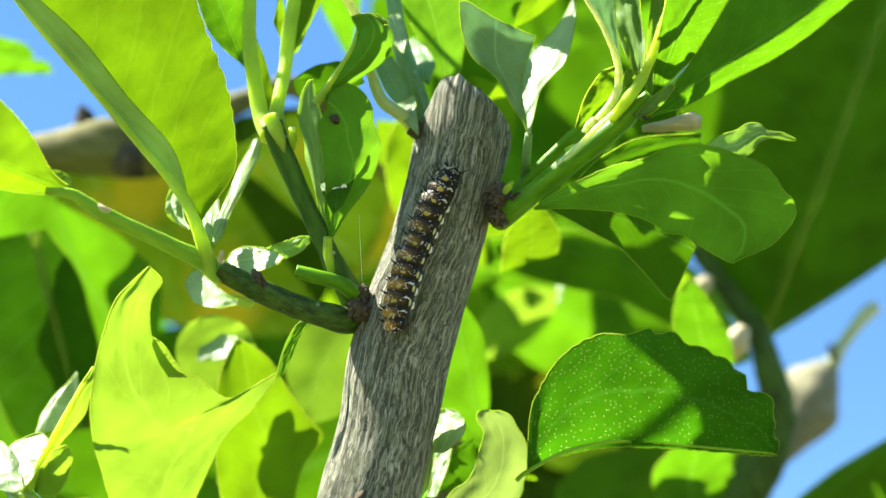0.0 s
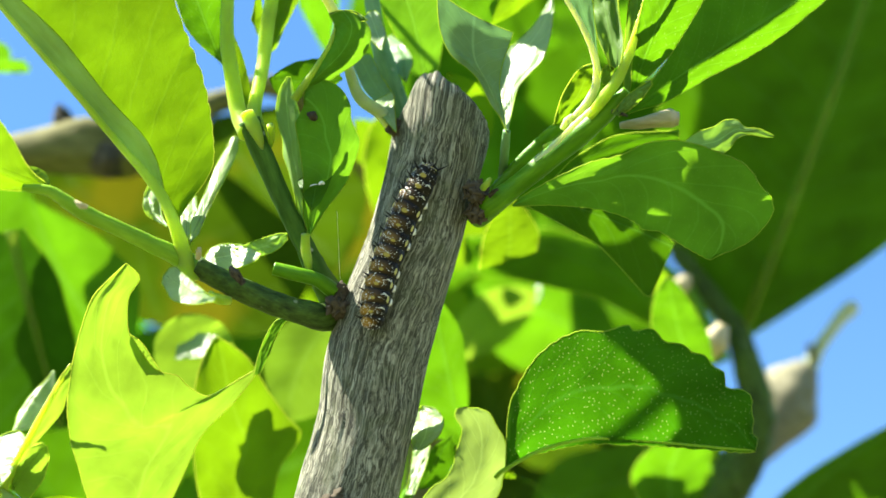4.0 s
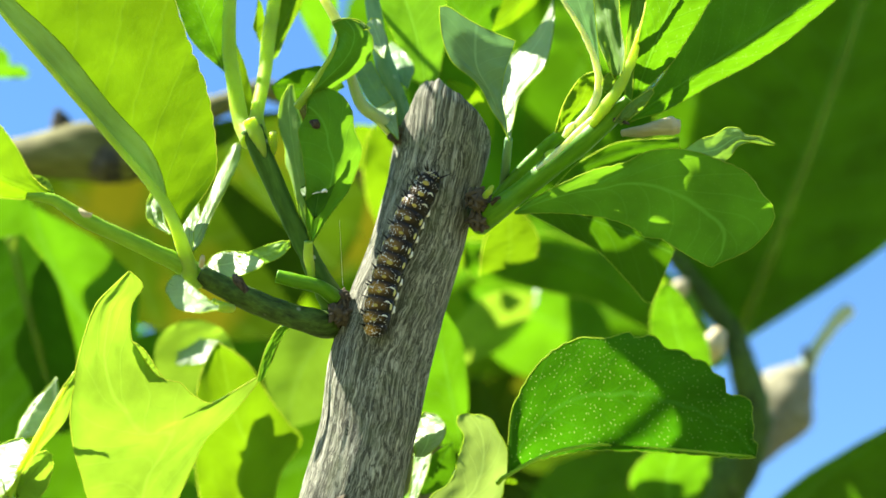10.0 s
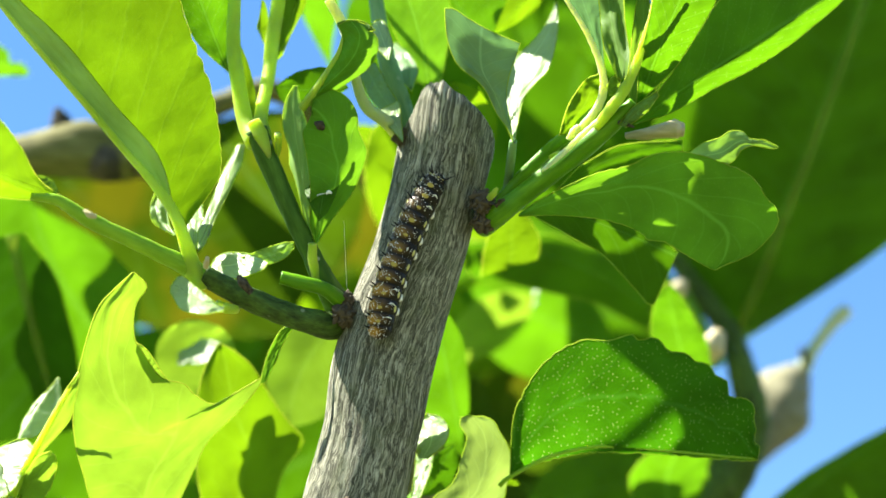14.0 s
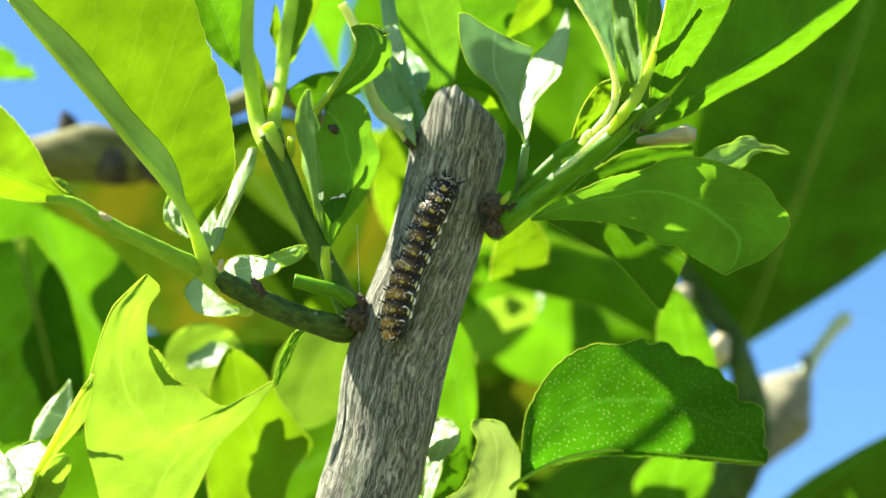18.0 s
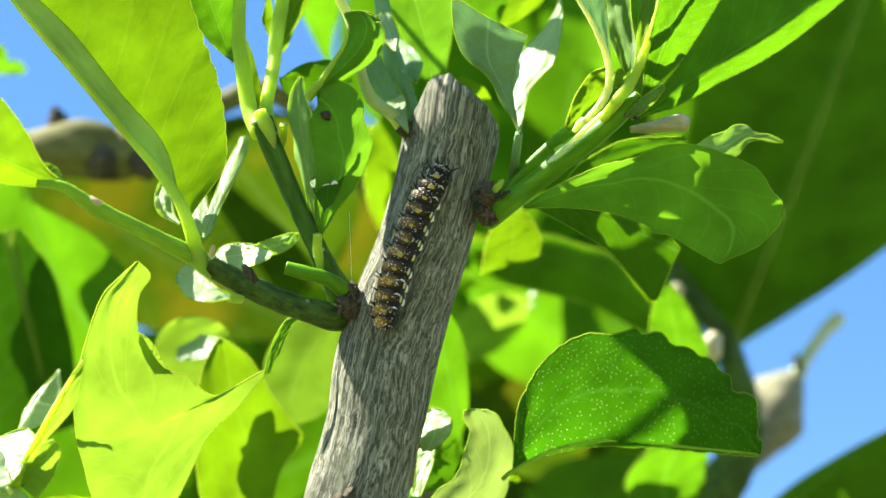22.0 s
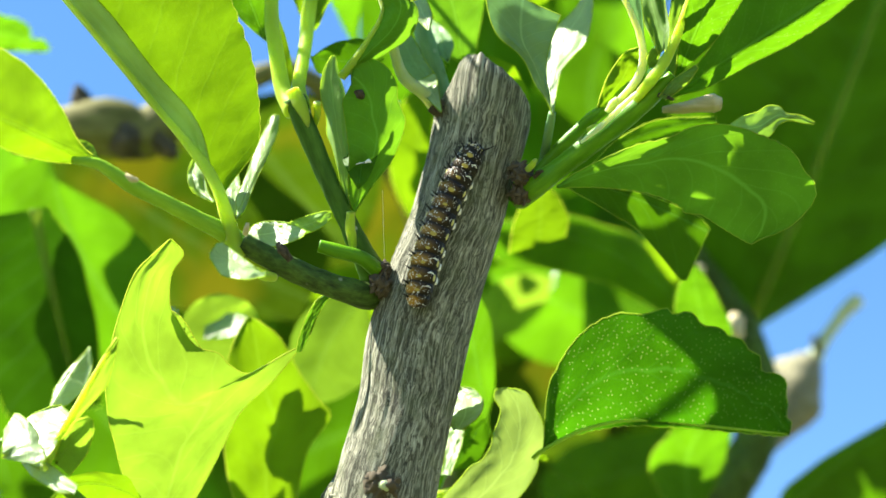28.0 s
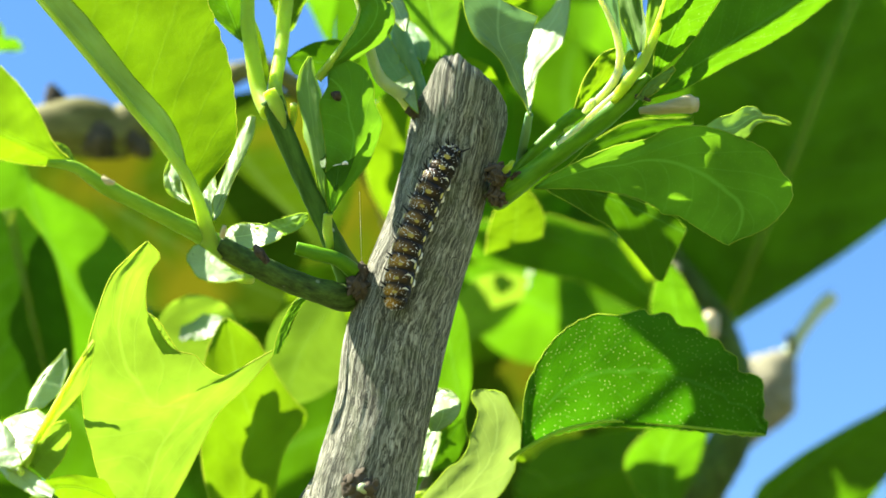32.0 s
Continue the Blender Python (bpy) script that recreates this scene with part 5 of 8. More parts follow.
blade(shoot, [(0.01574, -0.00773, 1.60807), (0.01894, -0.01032, 1.60953), (0.02447, -0.01366, 1.61115), (0.02907, -0.01601, 1.61215), (0.03233, -0.01707, 1.61241), (0.03490, -0.01811, 1.61276), (0.03686, -0.01941, 1.61339), (0.04007, -0.02054, 1.61370), (0.04383, -0.02100, 1.61341), (0.04671, -0.02082, 1.61280), (0.04965, -0.02023, 1.61187), (0.05310, -0.01946, 1.61072), (0.05567, -0.01813, 1.60931), (0.05689, -0.01635, 1.60778), (0.05904, -0.01479, 1.60624), (0.05982, -0.01276, 1.60458), (0.05912, -0.01094, 1.60332), (0.05790, -0.00930, 1.60228), (0.05621, -0.00751, 1.60118), (0.05352, -0.00583, 1.60033), (0.05123, -0.00472, 1.59986), (0.04987, -0.00383, 1.59939)],
      [(0.01576, -0.00748, 1.60787), (0.02202, -0.00845, 1.60758), (0.02880, -0.00891, 1.60681), (0.03370, -0.00858, 1.60574), (0.03671, -0.00772, 1.60458), (0.03827, -0.00683, 1.60364), (0.04069, -0.00700, 1.60337), (0.04324, -0.00608, 1.60223), (0.04633, -0.00479, 1.60073), (0.04868, -0.00400, 1.59973), (0.04987, -0.00383, 1.59939)], mat=LEAF_MATT, wave=0.5, bulge=0.0008, cren=0.3, teeth=24, label='broad green leaf with a scalloped margin')
# dark material here replaces shade that nothing casts on this leaf
leaf(shoot, (0.0175, -0.0014, 1.6116), (0.0218, -0.0016, 1.6146), (0.0454, 0.0103, 1.6088), (0.0, 0.0, 0.0, 0.0, 0.0, 0.0, 0.5, 1.3, 1.5, 1.6, 1.5, 0.8, 0.5), (0.1, 0.4, 0.9, 1.6, 2.4, 3.3, 4.2, 5.0, 7.0, 8.6, 9.7, 10.3, 9.9),
     slope=(0.0875, 0.1132, -0.2428), away=(0.0719, 0.8957, 0.4388), fold=(10, -10), curl=(0, 0), mat=LEAF_DARK, cren=0.0, teeth=14, detail=1, rib=0.4, wave=0.4, petiole=None, label='leaf underside coloured dark for its shade')
leaf(shoot, (0.0215, -0.0006, 1.6141), (0.0317, -0.0022, 1.6246), (0.0463, 0.0009, 1.6262), (0.4, 0.4, 0.4, 0.6, 1.2, 1.4, 1.7, 1.4, 1.0, 0.9, 0.9, 1.0, 1.0), (0.1, 0.4, 0.9, 1.5, 2.2, 2.5, 2.4, 2.1, 2.0, 1.7, 1.5, 1.4, 1.3),
     slope=(0.0349, 0.0148, -0.0316), away=(0.0879, 0.8823, 0.4623), fold=(10, 10), curl=(0, 0), mat=LEAF_DARK, cren=0.0, teeth=14, detail=1, rib=0.3, wave=0.4, petiole=None, label='dull pale leaf behind the twig')
blade(shoot, [(0.04467, -0.01342, 1.61676), (0.04767, -0.01368, 1.61903), (0.05035, -0.01367, 1.62003), (0.05236, -0.01379, 1.62129), (0.05463, -0.01359, 1.62140), (0.05588, -0.01319, 1.62029), (0.05854, -0.01286, 1.62002), (0.06078, -0.01240, 1.61906)],
      [(0.04532, -0.01298, 1.61525), (0.05001, -0.01242, 1.61488), (0.05280, -0.01246, 1.61617), (0.05434, -0.01281, 1.61818), (0.05654, -0.01282, 1.61906), (0.05900, -0.01251, 1.61878), (0.06077, -0.01233, 1.61877)], mat=LEAF_SAGE, wave=0.6, bulge=0.0006, label='small curled leaf with a wavy edge')

shoot = thing('lemon_shoot', (-0.0025, 0.0335, 1.5696), 'low lemon shoot with a dotted green leaf and pale young leaves', 'branch', 'shoots of the cut branch')
twig(shoot, 'twig', [(-0.0086, 0.0351, 1.5615), (-0.0045, 0.0350, 1.5663), (-0.0020, 0.0332, 1.5704), (0.0017, 0.0323, 1.5746)], (0.00184, 0.00124, 0.00093, 0.00062,), TWIG, rough=0.05, label='thin green twig')
twig(shoot, 'petiole', [(-0.0050, 0.0333, 1.5653), (0.0016, 0.0334, 1.5674), (0.0099, 0.0324, 1.5719), (0.0157, 0.0313, 1.5743)], (0.00092, 0.00082, 0.00072, 0.00072,), TWIG_LIGHT, rough=0.05, label='')
blade(shoot, [(0.01480, 0.01845, 1.56946), (0.01498, 0.01564, 1.57423), (0.01527, 0.01310, 1.57856), (0.01679, 0.01113, 1.58206), (0.01920, 0.00921, 1.58559), (0.02215, 0.00782, 1.58827), (0.02562, 0.00697, 1.59011), (0.02913, 0.00673, 1.59092), (0.03217, 0.00708, 1.59068), (0.03619, 0.00671, 1.59176), (0.03743, 0.00723, 1.59103), (0.04088, 0.00729, 1.59132), (0.04257, 0.00850, 1.58947), (0.04595, 0.00897, 1.58906), (0.04753, 0.00976, 1.58790), (0.05021, 0.01025, 1.58738), (0.05129, 0.01128, 1.58576), (0.05337, 0.01190, 1.58496), (0.05387, 0.01326, 1.58271), (0.05645, 0.01365, 1.58235), (0.05835, 0.01447, 1.58119), (0.05823, 0.01575, 1.57899), (0.05880, 0.01656, 1.57770), (0.05835, 0.01757, 1.57593), (0.05942, 0.01825, 1.57491), (0.05898, 0.01942, 1.57288)],
      [(0.01480, 0.01845, 1.56946), (0.01959, 0.01767, 1.57133), (0.02562, 0.01721, 1.57280), (0.03068, 0.01720, 1.57338), (0.03678, 0.01762, 1.57338), (0.04395, 0.01824, 1.57315), (0.05114, 0.01892, 1.57283), (0.05631, 0.01944, 1.57254), (0.05899, 0.01947, 1.57279)], mat=LEAF_GLAND, bulge=0.0012, wave=0.5, cren=0.4, teeth=20, label='green leaf dotted with oil glands, folded along its midrib')
twig(shoot, 'midrib', [(0.01304, 0.01981, 1.56822), (0.01478, 0.01823, 1.56924), (0.02144, 0.01677, 1.57240), (0.02940, 0.01629, 1.57412), (0.03642, 0.01699, 1.57426), (0.04444, 0.01777, 1.57380), (0.05148, 0.01853, 1.57333), (0.05875, 0.01926, 1.57295)], (0.00044, 0.00038, 0.00036, 0.00030, 0.00030, 0.00024, 0.00022, 0.00016,), TWIG_FRESH, rough=0.03, label='pale midrib along the folded edge')
leaf(shoot, (0.0156, 0.0322, 1.5737), (0.0162, 0.0331, 1.5730), (0.0174, 0.0334, 1.5730), (0.0, 0.0, 0.0, 0.1, 0.3, 0.4, 0.5, 0.5, 0.5, 0.4, 0.3, 0.2, 0.0), (0.1, 0.3, 0.6, 0.9, 1.1, 0.8, 0.6, 0.5, 0.4, 0.3, 0.2, 0.1, 0.0),
     slope=(0.2126, 0.1707, -0.3662), away=(0.0425, 0.9461, 0.3211), fold=(10, 10), curl=(0, 0), mat=LEAF_YOUNG, cren=0.0, teeth=14, detail=0, rib=0, wave=0.4, petiole=None, label='leaf tip')
blade(shoot, [(-0.00662, 0.03238, 1.55405), (-0.00575, 0.02856, 1.55859), (-0.00353, 0.02624, 1.56172), (-0.00177, 0.02485, 1.56368), (0.00038, 0.02345, 1.56574), (0.00204, 0.02226, 1.56745), (0.00403, 0.02169, 1.56853), (0.00557, 0.02021, 1.57055), (0.00600, 0.01886, 1.57218), (0.00682, 0.01723, 1.57423), (0.00715, 0.01588, 1.57584), (0.00597, 0.01434, 1.57736), (0.00612, 0.01332, 1.57855)],
      [(-0.00579, 0.03285, 1.55367), (-0.00074, 0.03248, 1.55516), (0.00427, 0.03066, 1.55829), (0.00824, 0.02871, 1.56137), (0.01102, 0.02730, 1.56356), (0.01278, 0.02597, 1.56545), (0.01420, 0.02418, 1.56781), (0.01434, 0.02313, 1.56903), (0.01523, 0.02114, 1.57151), (0.01512, 0.01936, 1.57352), (0.01431, 0.01765, 1.57531), (0.01311, 0.01617, 1.57676), (0.01191, 0.01455, 1.57836), (0.00995, 0.01367, 1.57895)], top=[(0.00612, 0.01332, 1.57855), (0.00741, 0.01321, 1.57895), (0.00893, 0.01354, 1.57889), (0.00995, 0.01367, 1.57895)], mat=LEAF_CREAM, bulge=0.001, wave=0.6, label='pale yellow-green wavy leaf')
# both crinkled lobes take their sun-white from the pale wax colour
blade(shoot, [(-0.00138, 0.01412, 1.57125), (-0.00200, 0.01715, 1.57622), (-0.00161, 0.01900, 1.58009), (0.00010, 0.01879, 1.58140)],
      [(0.00010, 0.01313, 1.57090), (0.00305, 0.01301, 1.57356), (0.00396, 0.01427, 1.57674), (0.00260, 0.01674, 1.57999), (0.00040, 0.01860, 1.58133)], mat=LEAF_WAX_LIT, wave=0.9, label='small crinkled leaf white in the sun')
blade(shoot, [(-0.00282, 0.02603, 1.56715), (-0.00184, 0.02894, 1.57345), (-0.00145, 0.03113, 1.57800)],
      [(-0.00121, 0.02496, 1.56679), (0.00102, 0.02764, 1.57386), (0.00165, 0.02985, 1.57864)], mat=LEAF_WAX_LIT, wave=0.7, label='lower lobe of the crinkled leaf')
leaf(shoot, (-0.0004, 0.0322, 1.5703), (0.0028, 0.0298, 1.5751), (0.0055, 0.0280, 1.5791), (0.0, 0.3, 0.6, 1.2, 1.7, 2.1, 1.9, 1.7, 1.0, 0.4, 0.1, 0.0, 0.0), (0.1, 0.5, 1.4, 2.2, 2.9, 3.2, 2.9, 2.6, 1.7, 0.9, 0.4, 0.2, 0.0),
     slope=(0.0875, 0.1132, -0.2428), away=(0.0070, 0.9447, 0.3278), fold=(10, 10), curl=(0, 0), mat=LEAF_DARK, cren=0.0, teeth=14, detail=0, rib=0.3, wave=0.4, petiole=None, label='dark waxy leaf in shade')

shoot = thing('lemon_shoot', (-0.0612, 0.0154, 1.5516), 'sunlit lemon shoot with a large chewed yellow-green leaf', 'branch', 'shoots of the cut branch')
twig(shoot, 'twig', [(-0.0145, 0.0386, 1.5397), (-0.0361, 0.0302, 1.5436), (-0.0543, 0.0241, 1.5531), (-0.0644, 0.0149, 1.5574), (-0.0726, 0.0088, 1.5635), (-0.0783, 0.0076, 1.5661)], (0.00262, 0.00198, 0.00148, 0.00116, 0.00096, 0.00067,), TWIG, rough=0.05, label='green twig')
blade(shoot, [(-0.05512, 0.03505, 1.55722), (-0.05628, 0.03308, 1.55921), (-0.05723, 0.03097, 1.56135), (-0.05808, 0.02918, 1.56316), (-0.05854, 0.02771, 1.56466), (-0.05901, 0.02648, 1.56591), (-0.05957, 0.02510, 1.56732), (-0.06002, 0.02380, 1.56864), (-0.06047, 0.02191, 1.57059), (-0.06101, 0.02024, 1.57229), (-0.06146, 0.01888, 1.57367), (-0.06180, 0.01701, 1.57559), (-0.06199, 0.01367, 1.57904), (-0.06108, 0.00929, 1.58360), (-0.05981, 0.00569, 1.58739), (-0.05696, -0.00000, 1.59339), (-0.05403, -0.00244, 1.59603), (-0.05064, -0.00457, 1.59838)],
      [(-0.05382, 0.03524, 1.55707), (-0.04975, 0.03247, 1.56011), (-0.04661, 0.02924, 1.56358), (-0.04367, 0.02533, 1.56774), (-0.04096, 0.02123, 1.57210), (-0.03838, 0.01768, 1.57587), (-0.03324, 0.01407, 1.57982), (-0.02855, 0.00974, 1.58450), (-0.03267, 0.01113, 1.58289), (-0.03719, 0.01288, 1.58089), (-0.04063, 0.01155, 1.58212), (-0.04248, 0.01004, 1.58361), (-0.04648, 0.00901, 1.58451), (-0.04964, 0.00538, 1.58813), (-0.05077, 0.00370, 1.58982), (-0.05042, -0.00024, 1.59391), (-0.04827, -0.00269, 1.59653), (-0.05025, -0.00457, 1.59839)], mat=LEAF_BRIGHT, wave=0.3, paired=True, label='large yellow-green leaf, tip eaten away')
twig(shoot, 'petiole', [(-0.05441, 0.03491, 1.55739), (-0.05436, 0.03702, 1.55521), (-0.05522, 0.03974, 1.55236)], (0.00040, 0.00050, 0.00060,), TWIG_LIGHT, rough=0.03, label='')
blade(shoot, [(-0.02898, 0.00743, 1.58267), (-0.02825, 0.00615, 1.58564), (-0.02693, 0.00478, 1.58890), (-0.02472, 0.00363, 1.59174), (-0.01946, 0.00279, 1.59424)],
      [(-0.02792, 0.00735, 1.58296), (-0.02640, 0.00614, 1.58587), (-0.02526, 0.00500, 1.58859), (-0.02325, 0.00381, 1.59152), (-0.01926, 0.00296, 1.59388)], mat=LEAF_MATT, wave=0.3, label='narrow shaded tail of the leaf')
blade(shoot, [(-0.04843, 0.00973, 1.58449), (-0.04986, 0.00788, 1.58635), (-0.05099, 0.00568, 1.58857)],
      [(-0.04541, 0.00994, 1.58440), (-0.04666, 0.00852, 1.58581), (-0.04771, 0.00705, 1.58730), (-0.04905, 0.00571, 1.58862), (-0.05050, 0.00496, 1.58933)], mat=LEAF_BRIGHT, wave=0.1, label='scalloped leaf edge behind the bite')
# glaring leaves of this shoot have the sun in their pale colour
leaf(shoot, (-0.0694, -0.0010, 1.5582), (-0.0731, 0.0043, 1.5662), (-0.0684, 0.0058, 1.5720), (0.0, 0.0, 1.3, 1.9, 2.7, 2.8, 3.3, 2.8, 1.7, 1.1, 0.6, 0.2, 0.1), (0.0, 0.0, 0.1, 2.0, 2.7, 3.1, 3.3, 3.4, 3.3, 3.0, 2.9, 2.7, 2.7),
     slope=(-0.7002, -0.6036, 1.2943), away=(-0.1972, 0.9262, 0.3213), fold=(0, 5), curl=(0, 0), mat=LEAF_WAX_LIT, cren=0.0, teeth=14, detail=1, rib=0.4, wave=0.6, petiole=[(-0.0726, 0.0090, 1.5630)], label='crumpled young leaf glaring in the sun')
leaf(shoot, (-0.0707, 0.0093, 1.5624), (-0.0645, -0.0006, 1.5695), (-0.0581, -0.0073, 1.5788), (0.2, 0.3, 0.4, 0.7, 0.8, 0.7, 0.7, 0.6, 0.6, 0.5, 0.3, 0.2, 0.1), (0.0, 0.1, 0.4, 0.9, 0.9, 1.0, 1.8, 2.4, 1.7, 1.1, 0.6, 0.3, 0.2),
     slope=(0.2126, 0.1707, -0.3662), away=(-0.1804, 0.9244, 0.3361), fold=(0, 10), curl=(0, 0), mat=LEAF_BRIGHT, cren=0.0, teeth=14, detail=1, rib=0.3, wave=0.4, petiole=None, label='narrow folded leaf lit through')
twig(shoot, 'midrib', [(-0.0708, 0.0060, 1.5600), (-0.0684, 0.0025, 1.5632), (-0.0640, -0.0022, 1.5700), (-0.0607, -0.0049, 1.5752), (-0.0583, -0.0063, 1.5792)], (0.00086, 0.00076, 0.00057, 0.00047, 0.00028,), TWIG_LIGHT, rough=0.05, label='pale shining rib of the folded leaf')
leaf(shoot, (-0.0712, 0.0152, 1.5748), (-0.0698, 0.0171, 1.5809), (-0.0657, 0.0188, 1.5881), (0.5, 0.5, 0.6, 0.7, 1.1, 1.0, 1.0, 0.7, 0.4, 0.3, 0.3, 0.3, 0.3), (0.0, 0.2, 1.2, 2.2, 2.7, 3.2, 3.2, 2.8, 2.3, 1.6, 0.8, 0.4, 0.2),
     slope=(-0.7002, -0.5037, 1.0801), away=(-0.1831, 0.9196, 0.3476), fold=(0, 48), curl=(0, 0), mat=LEAF_WAX_LIT, cren=0.0, teeth=14, detail=1, rib=0.3, wave=0.4, petiole=None, label='small folded leaf, one half shining')
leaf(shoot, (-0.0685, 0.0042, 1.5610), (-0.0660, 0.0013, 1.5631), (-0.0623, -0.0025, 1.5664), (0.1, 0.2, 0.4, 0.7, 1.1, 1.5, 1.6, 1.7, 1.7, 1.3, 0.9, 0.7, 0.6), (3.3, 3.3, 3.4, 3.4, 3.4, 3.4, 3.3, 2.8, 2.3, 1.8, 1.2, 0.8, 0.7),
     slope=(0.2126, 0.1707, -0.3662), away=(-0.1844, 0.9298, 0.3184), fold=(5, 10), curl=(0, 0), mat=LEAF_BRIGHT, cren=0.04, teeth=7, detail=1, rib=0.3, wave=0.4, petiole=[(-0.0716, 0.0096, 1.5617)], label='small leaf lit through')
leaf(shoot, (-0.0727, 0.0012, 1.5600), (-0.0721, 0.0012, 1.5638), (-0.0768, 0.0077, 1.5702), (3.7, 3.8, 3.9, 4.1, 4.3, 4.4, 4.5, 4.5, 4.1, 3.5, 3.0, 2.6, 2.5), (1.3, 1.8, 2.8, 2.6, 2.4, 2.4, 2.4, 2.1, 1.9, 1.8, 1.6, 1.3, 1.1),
     slope=(-0.7002, -0.6036, 1.2943), away=(-0.2043, 0.9257, 0.3184), fold=(0, 5), curl=(0, 0), mat=LEAF_WAX_LIT, cren=0.0, teeth=14, detail=1, rib=0.3, wave=0.8, petiole=None, label='sunlit leaf')
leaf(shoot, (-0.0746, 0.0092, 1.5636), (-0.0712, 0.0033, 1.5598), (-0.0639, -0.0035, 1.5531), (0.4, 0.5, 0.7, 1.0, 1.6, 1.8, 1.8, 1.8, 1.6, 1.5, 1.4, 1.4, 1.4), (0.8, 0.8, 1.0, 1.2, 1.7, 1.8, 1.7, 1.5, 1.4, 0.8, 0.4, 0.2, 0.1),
     slope=(-0.7002, -0.6036, 1.2943), away=(-0.1964, 0.9318, 0.3052), fold=(0, 5), curl=(0, 0), mat=LEAF_WAX_LIT, cren=0.0, teeth=14, detail=1, rib=0.3, wave=0.8, petiole=None, label='waxy leaf in the sun')
leaf(shoot, (-0.0711, 0.0189, 1.5586), (-0.0658, 0.0159, 1.5654), (-0.0555, 0.0254, 1.5617), (0.1, 0.3, 0.5, 0.9, 1.7, 1.6, 2.0, 2.1, 2.5, 1.3, 0.7, 0.3, 0.0), (0.2, 1.2, 2.7, 4.4, 5.2, 5.7, 5.9, 5.3, 3.7, 2.0, 0.9, 0.3, 0.0),
     slope=(0.2126, 0.1707, -0.3662), away=(-0.1733, 0.9372, 0.3028), fold=(10, 10), curl=(0, 0), mat=LEAF_YOUNG, cren=0.0, teeth=14, detail=0, rib=0.5, wave=0.4, petiole=[(-0.0644, 0.0151, 1.5570)], label='green leaf')

branch = thing('lemon_branch', (0.0659, 0.1130, 1.5931), 'rear lemon branch with a pale swollen gall and big dark leaves', 'branch', '')
twig(branch, 'twig', [(-0.0300, 0.0700, 1.1200), (0.0200, 0.1000, 1.4000), (0.0587, 0.1212, 1.5826), (0.0656, 0.1106, 1.5937), (0.0711, 0.1054, 1.6024), (0.0739, 0.1012, 1.6114), (0.0718, 0.0979, 1.6208), (0.0696, 0.0966, 1.6283), (0.0637, 0.0947, 1.6371), (0.0576, 0.0928, 1.6459), (0.0547, 0.0920, 1.6525)], (0.00900, 0.00750, 0.00605, 0.00524, 0.00473, 0.00398, 0.00324, 0.00276, 0.00226, 0.00202, 0.00178,), TWIG_OLD, rough=0.15, label='grey-green branch')
gall(branch)
twig(branch, 'stub', [(0.0853, 0.1155, 1.6209), (0.0885, 0.1128, 1.6267), (0.0909, 0.1098, 1.6308), (0.0948, 0.1075, 1.6357), (0.0974, 0.1064, 1.6380), (0.0989, 0.1059, 1.6392)], (0.00413, 0.00194, 0.00142, 0.00155, 0.00180, 0.00155,), GALL_TIP, rough=0.12, label='cut twig stub above the gall')
twig(branch, 'bud', [(0.0894, 0.1113, 1.6275), (0.0882, 0.1093, 1.6295), (0.0879, 0.1087, 1.6309)], (0.00116, 0.00090, 0.00051,), TWIG_GREY, rough=0.05, label='')
twig(branch, 'twig', [(0.0653, 0.0955, 1.6212), (0.0629, 0.0925, 1.6253), (0.0576, 0.0874, 1.6339), (0.0491, 0.0852, 1.6410), (0.0432, 0.0868, 1.6445)], (0.00273, 0.00235, 0.00198, 0.00173, 0.00125,), TWIG, rough=0.05, label='pale twig catching the sun')
leaf(branch, (0.0722, 0.1046, 1.6317), (0.0827, 0.0735, 1.6529), (0.0961, 0.0378, 1.6892), (1.9, 6.8, 11.5, 19.0, 25.8, 31.6, 34.9, 36.7, 37.4, 32.6, 29.2, 27.1, 26.1), (2.5, 4.1, 6.8, 11.2, 18.0, 25.7, 33.9, 33.9, 31.5, 29.9, 28.8, 28.2, 27.2),
     slope=(0.0875, 0.1132, -0.2428), away=(0.1814, 0.8747, 0.4493), fold=(12, 12), curl=(0, 0), mat=LEAF_DARK, cren=0.0, teeth=14, detail=1, rib=1.3, wave=1.5, petiole=None, label='very large dark green leaf seen from below')
blade(branch, [(0.05191, 0.08803, 1.57839), (0.04459, 0.08045, 1.58440), (0.04294, 0.07557, 1.58881), (0.04729, 0.07154, 1.59352), (0.05055, 0.06648, 1.59901)],
      [(0.05436, 0.08836, 1.57851), (0.05696, 0.08216, 1.58509), (0.05914, 0.07687, 1.59066), (0.05972, 0.07141, 1.59606), (0.05475, 0.06614, 1.60015)], mat=LEAF, wave=0.5, label='bright leaf under the dotted one')
blade(branch, [(0.01105, 0.03449, 1.61512), (0.01168, 0.03032, 1.61914), (0.01334, 0.02715, 1.62242), (0.01679, 0.02507, 1.62505)],
      [(0.02199, 0.03337, 1.61838), (0.02245, 0.03071, 1.62096), (0.02045, 0.02740, 1.62364), (0.01788, 0.02504, 1.62530)], mat=LEAF_YOUNG, wave=0.4, label='yellow-green leaf just behind the scar')
blade(branch, [(0.04710, 0.05473, 1.60524), (0.04548, 0.05008, 1.60936), (0.04561, 0.04570, 1.61354), (0.04673, 0.04322, 1.61610), (0.04823, 0.04237, 1.61720)],
      [(0.05837, 0.05710, 1.60515), (0.05697, 0.05292, 1.60890), (0.05417, 0.04858, 1.61249), (0.05150, 0.04516, 1.61522), (0.04895, 0.04264, 1.61709)], mat=LEAF, wave=0.5, label='bright leaf with the sun through it, by the pale bead')
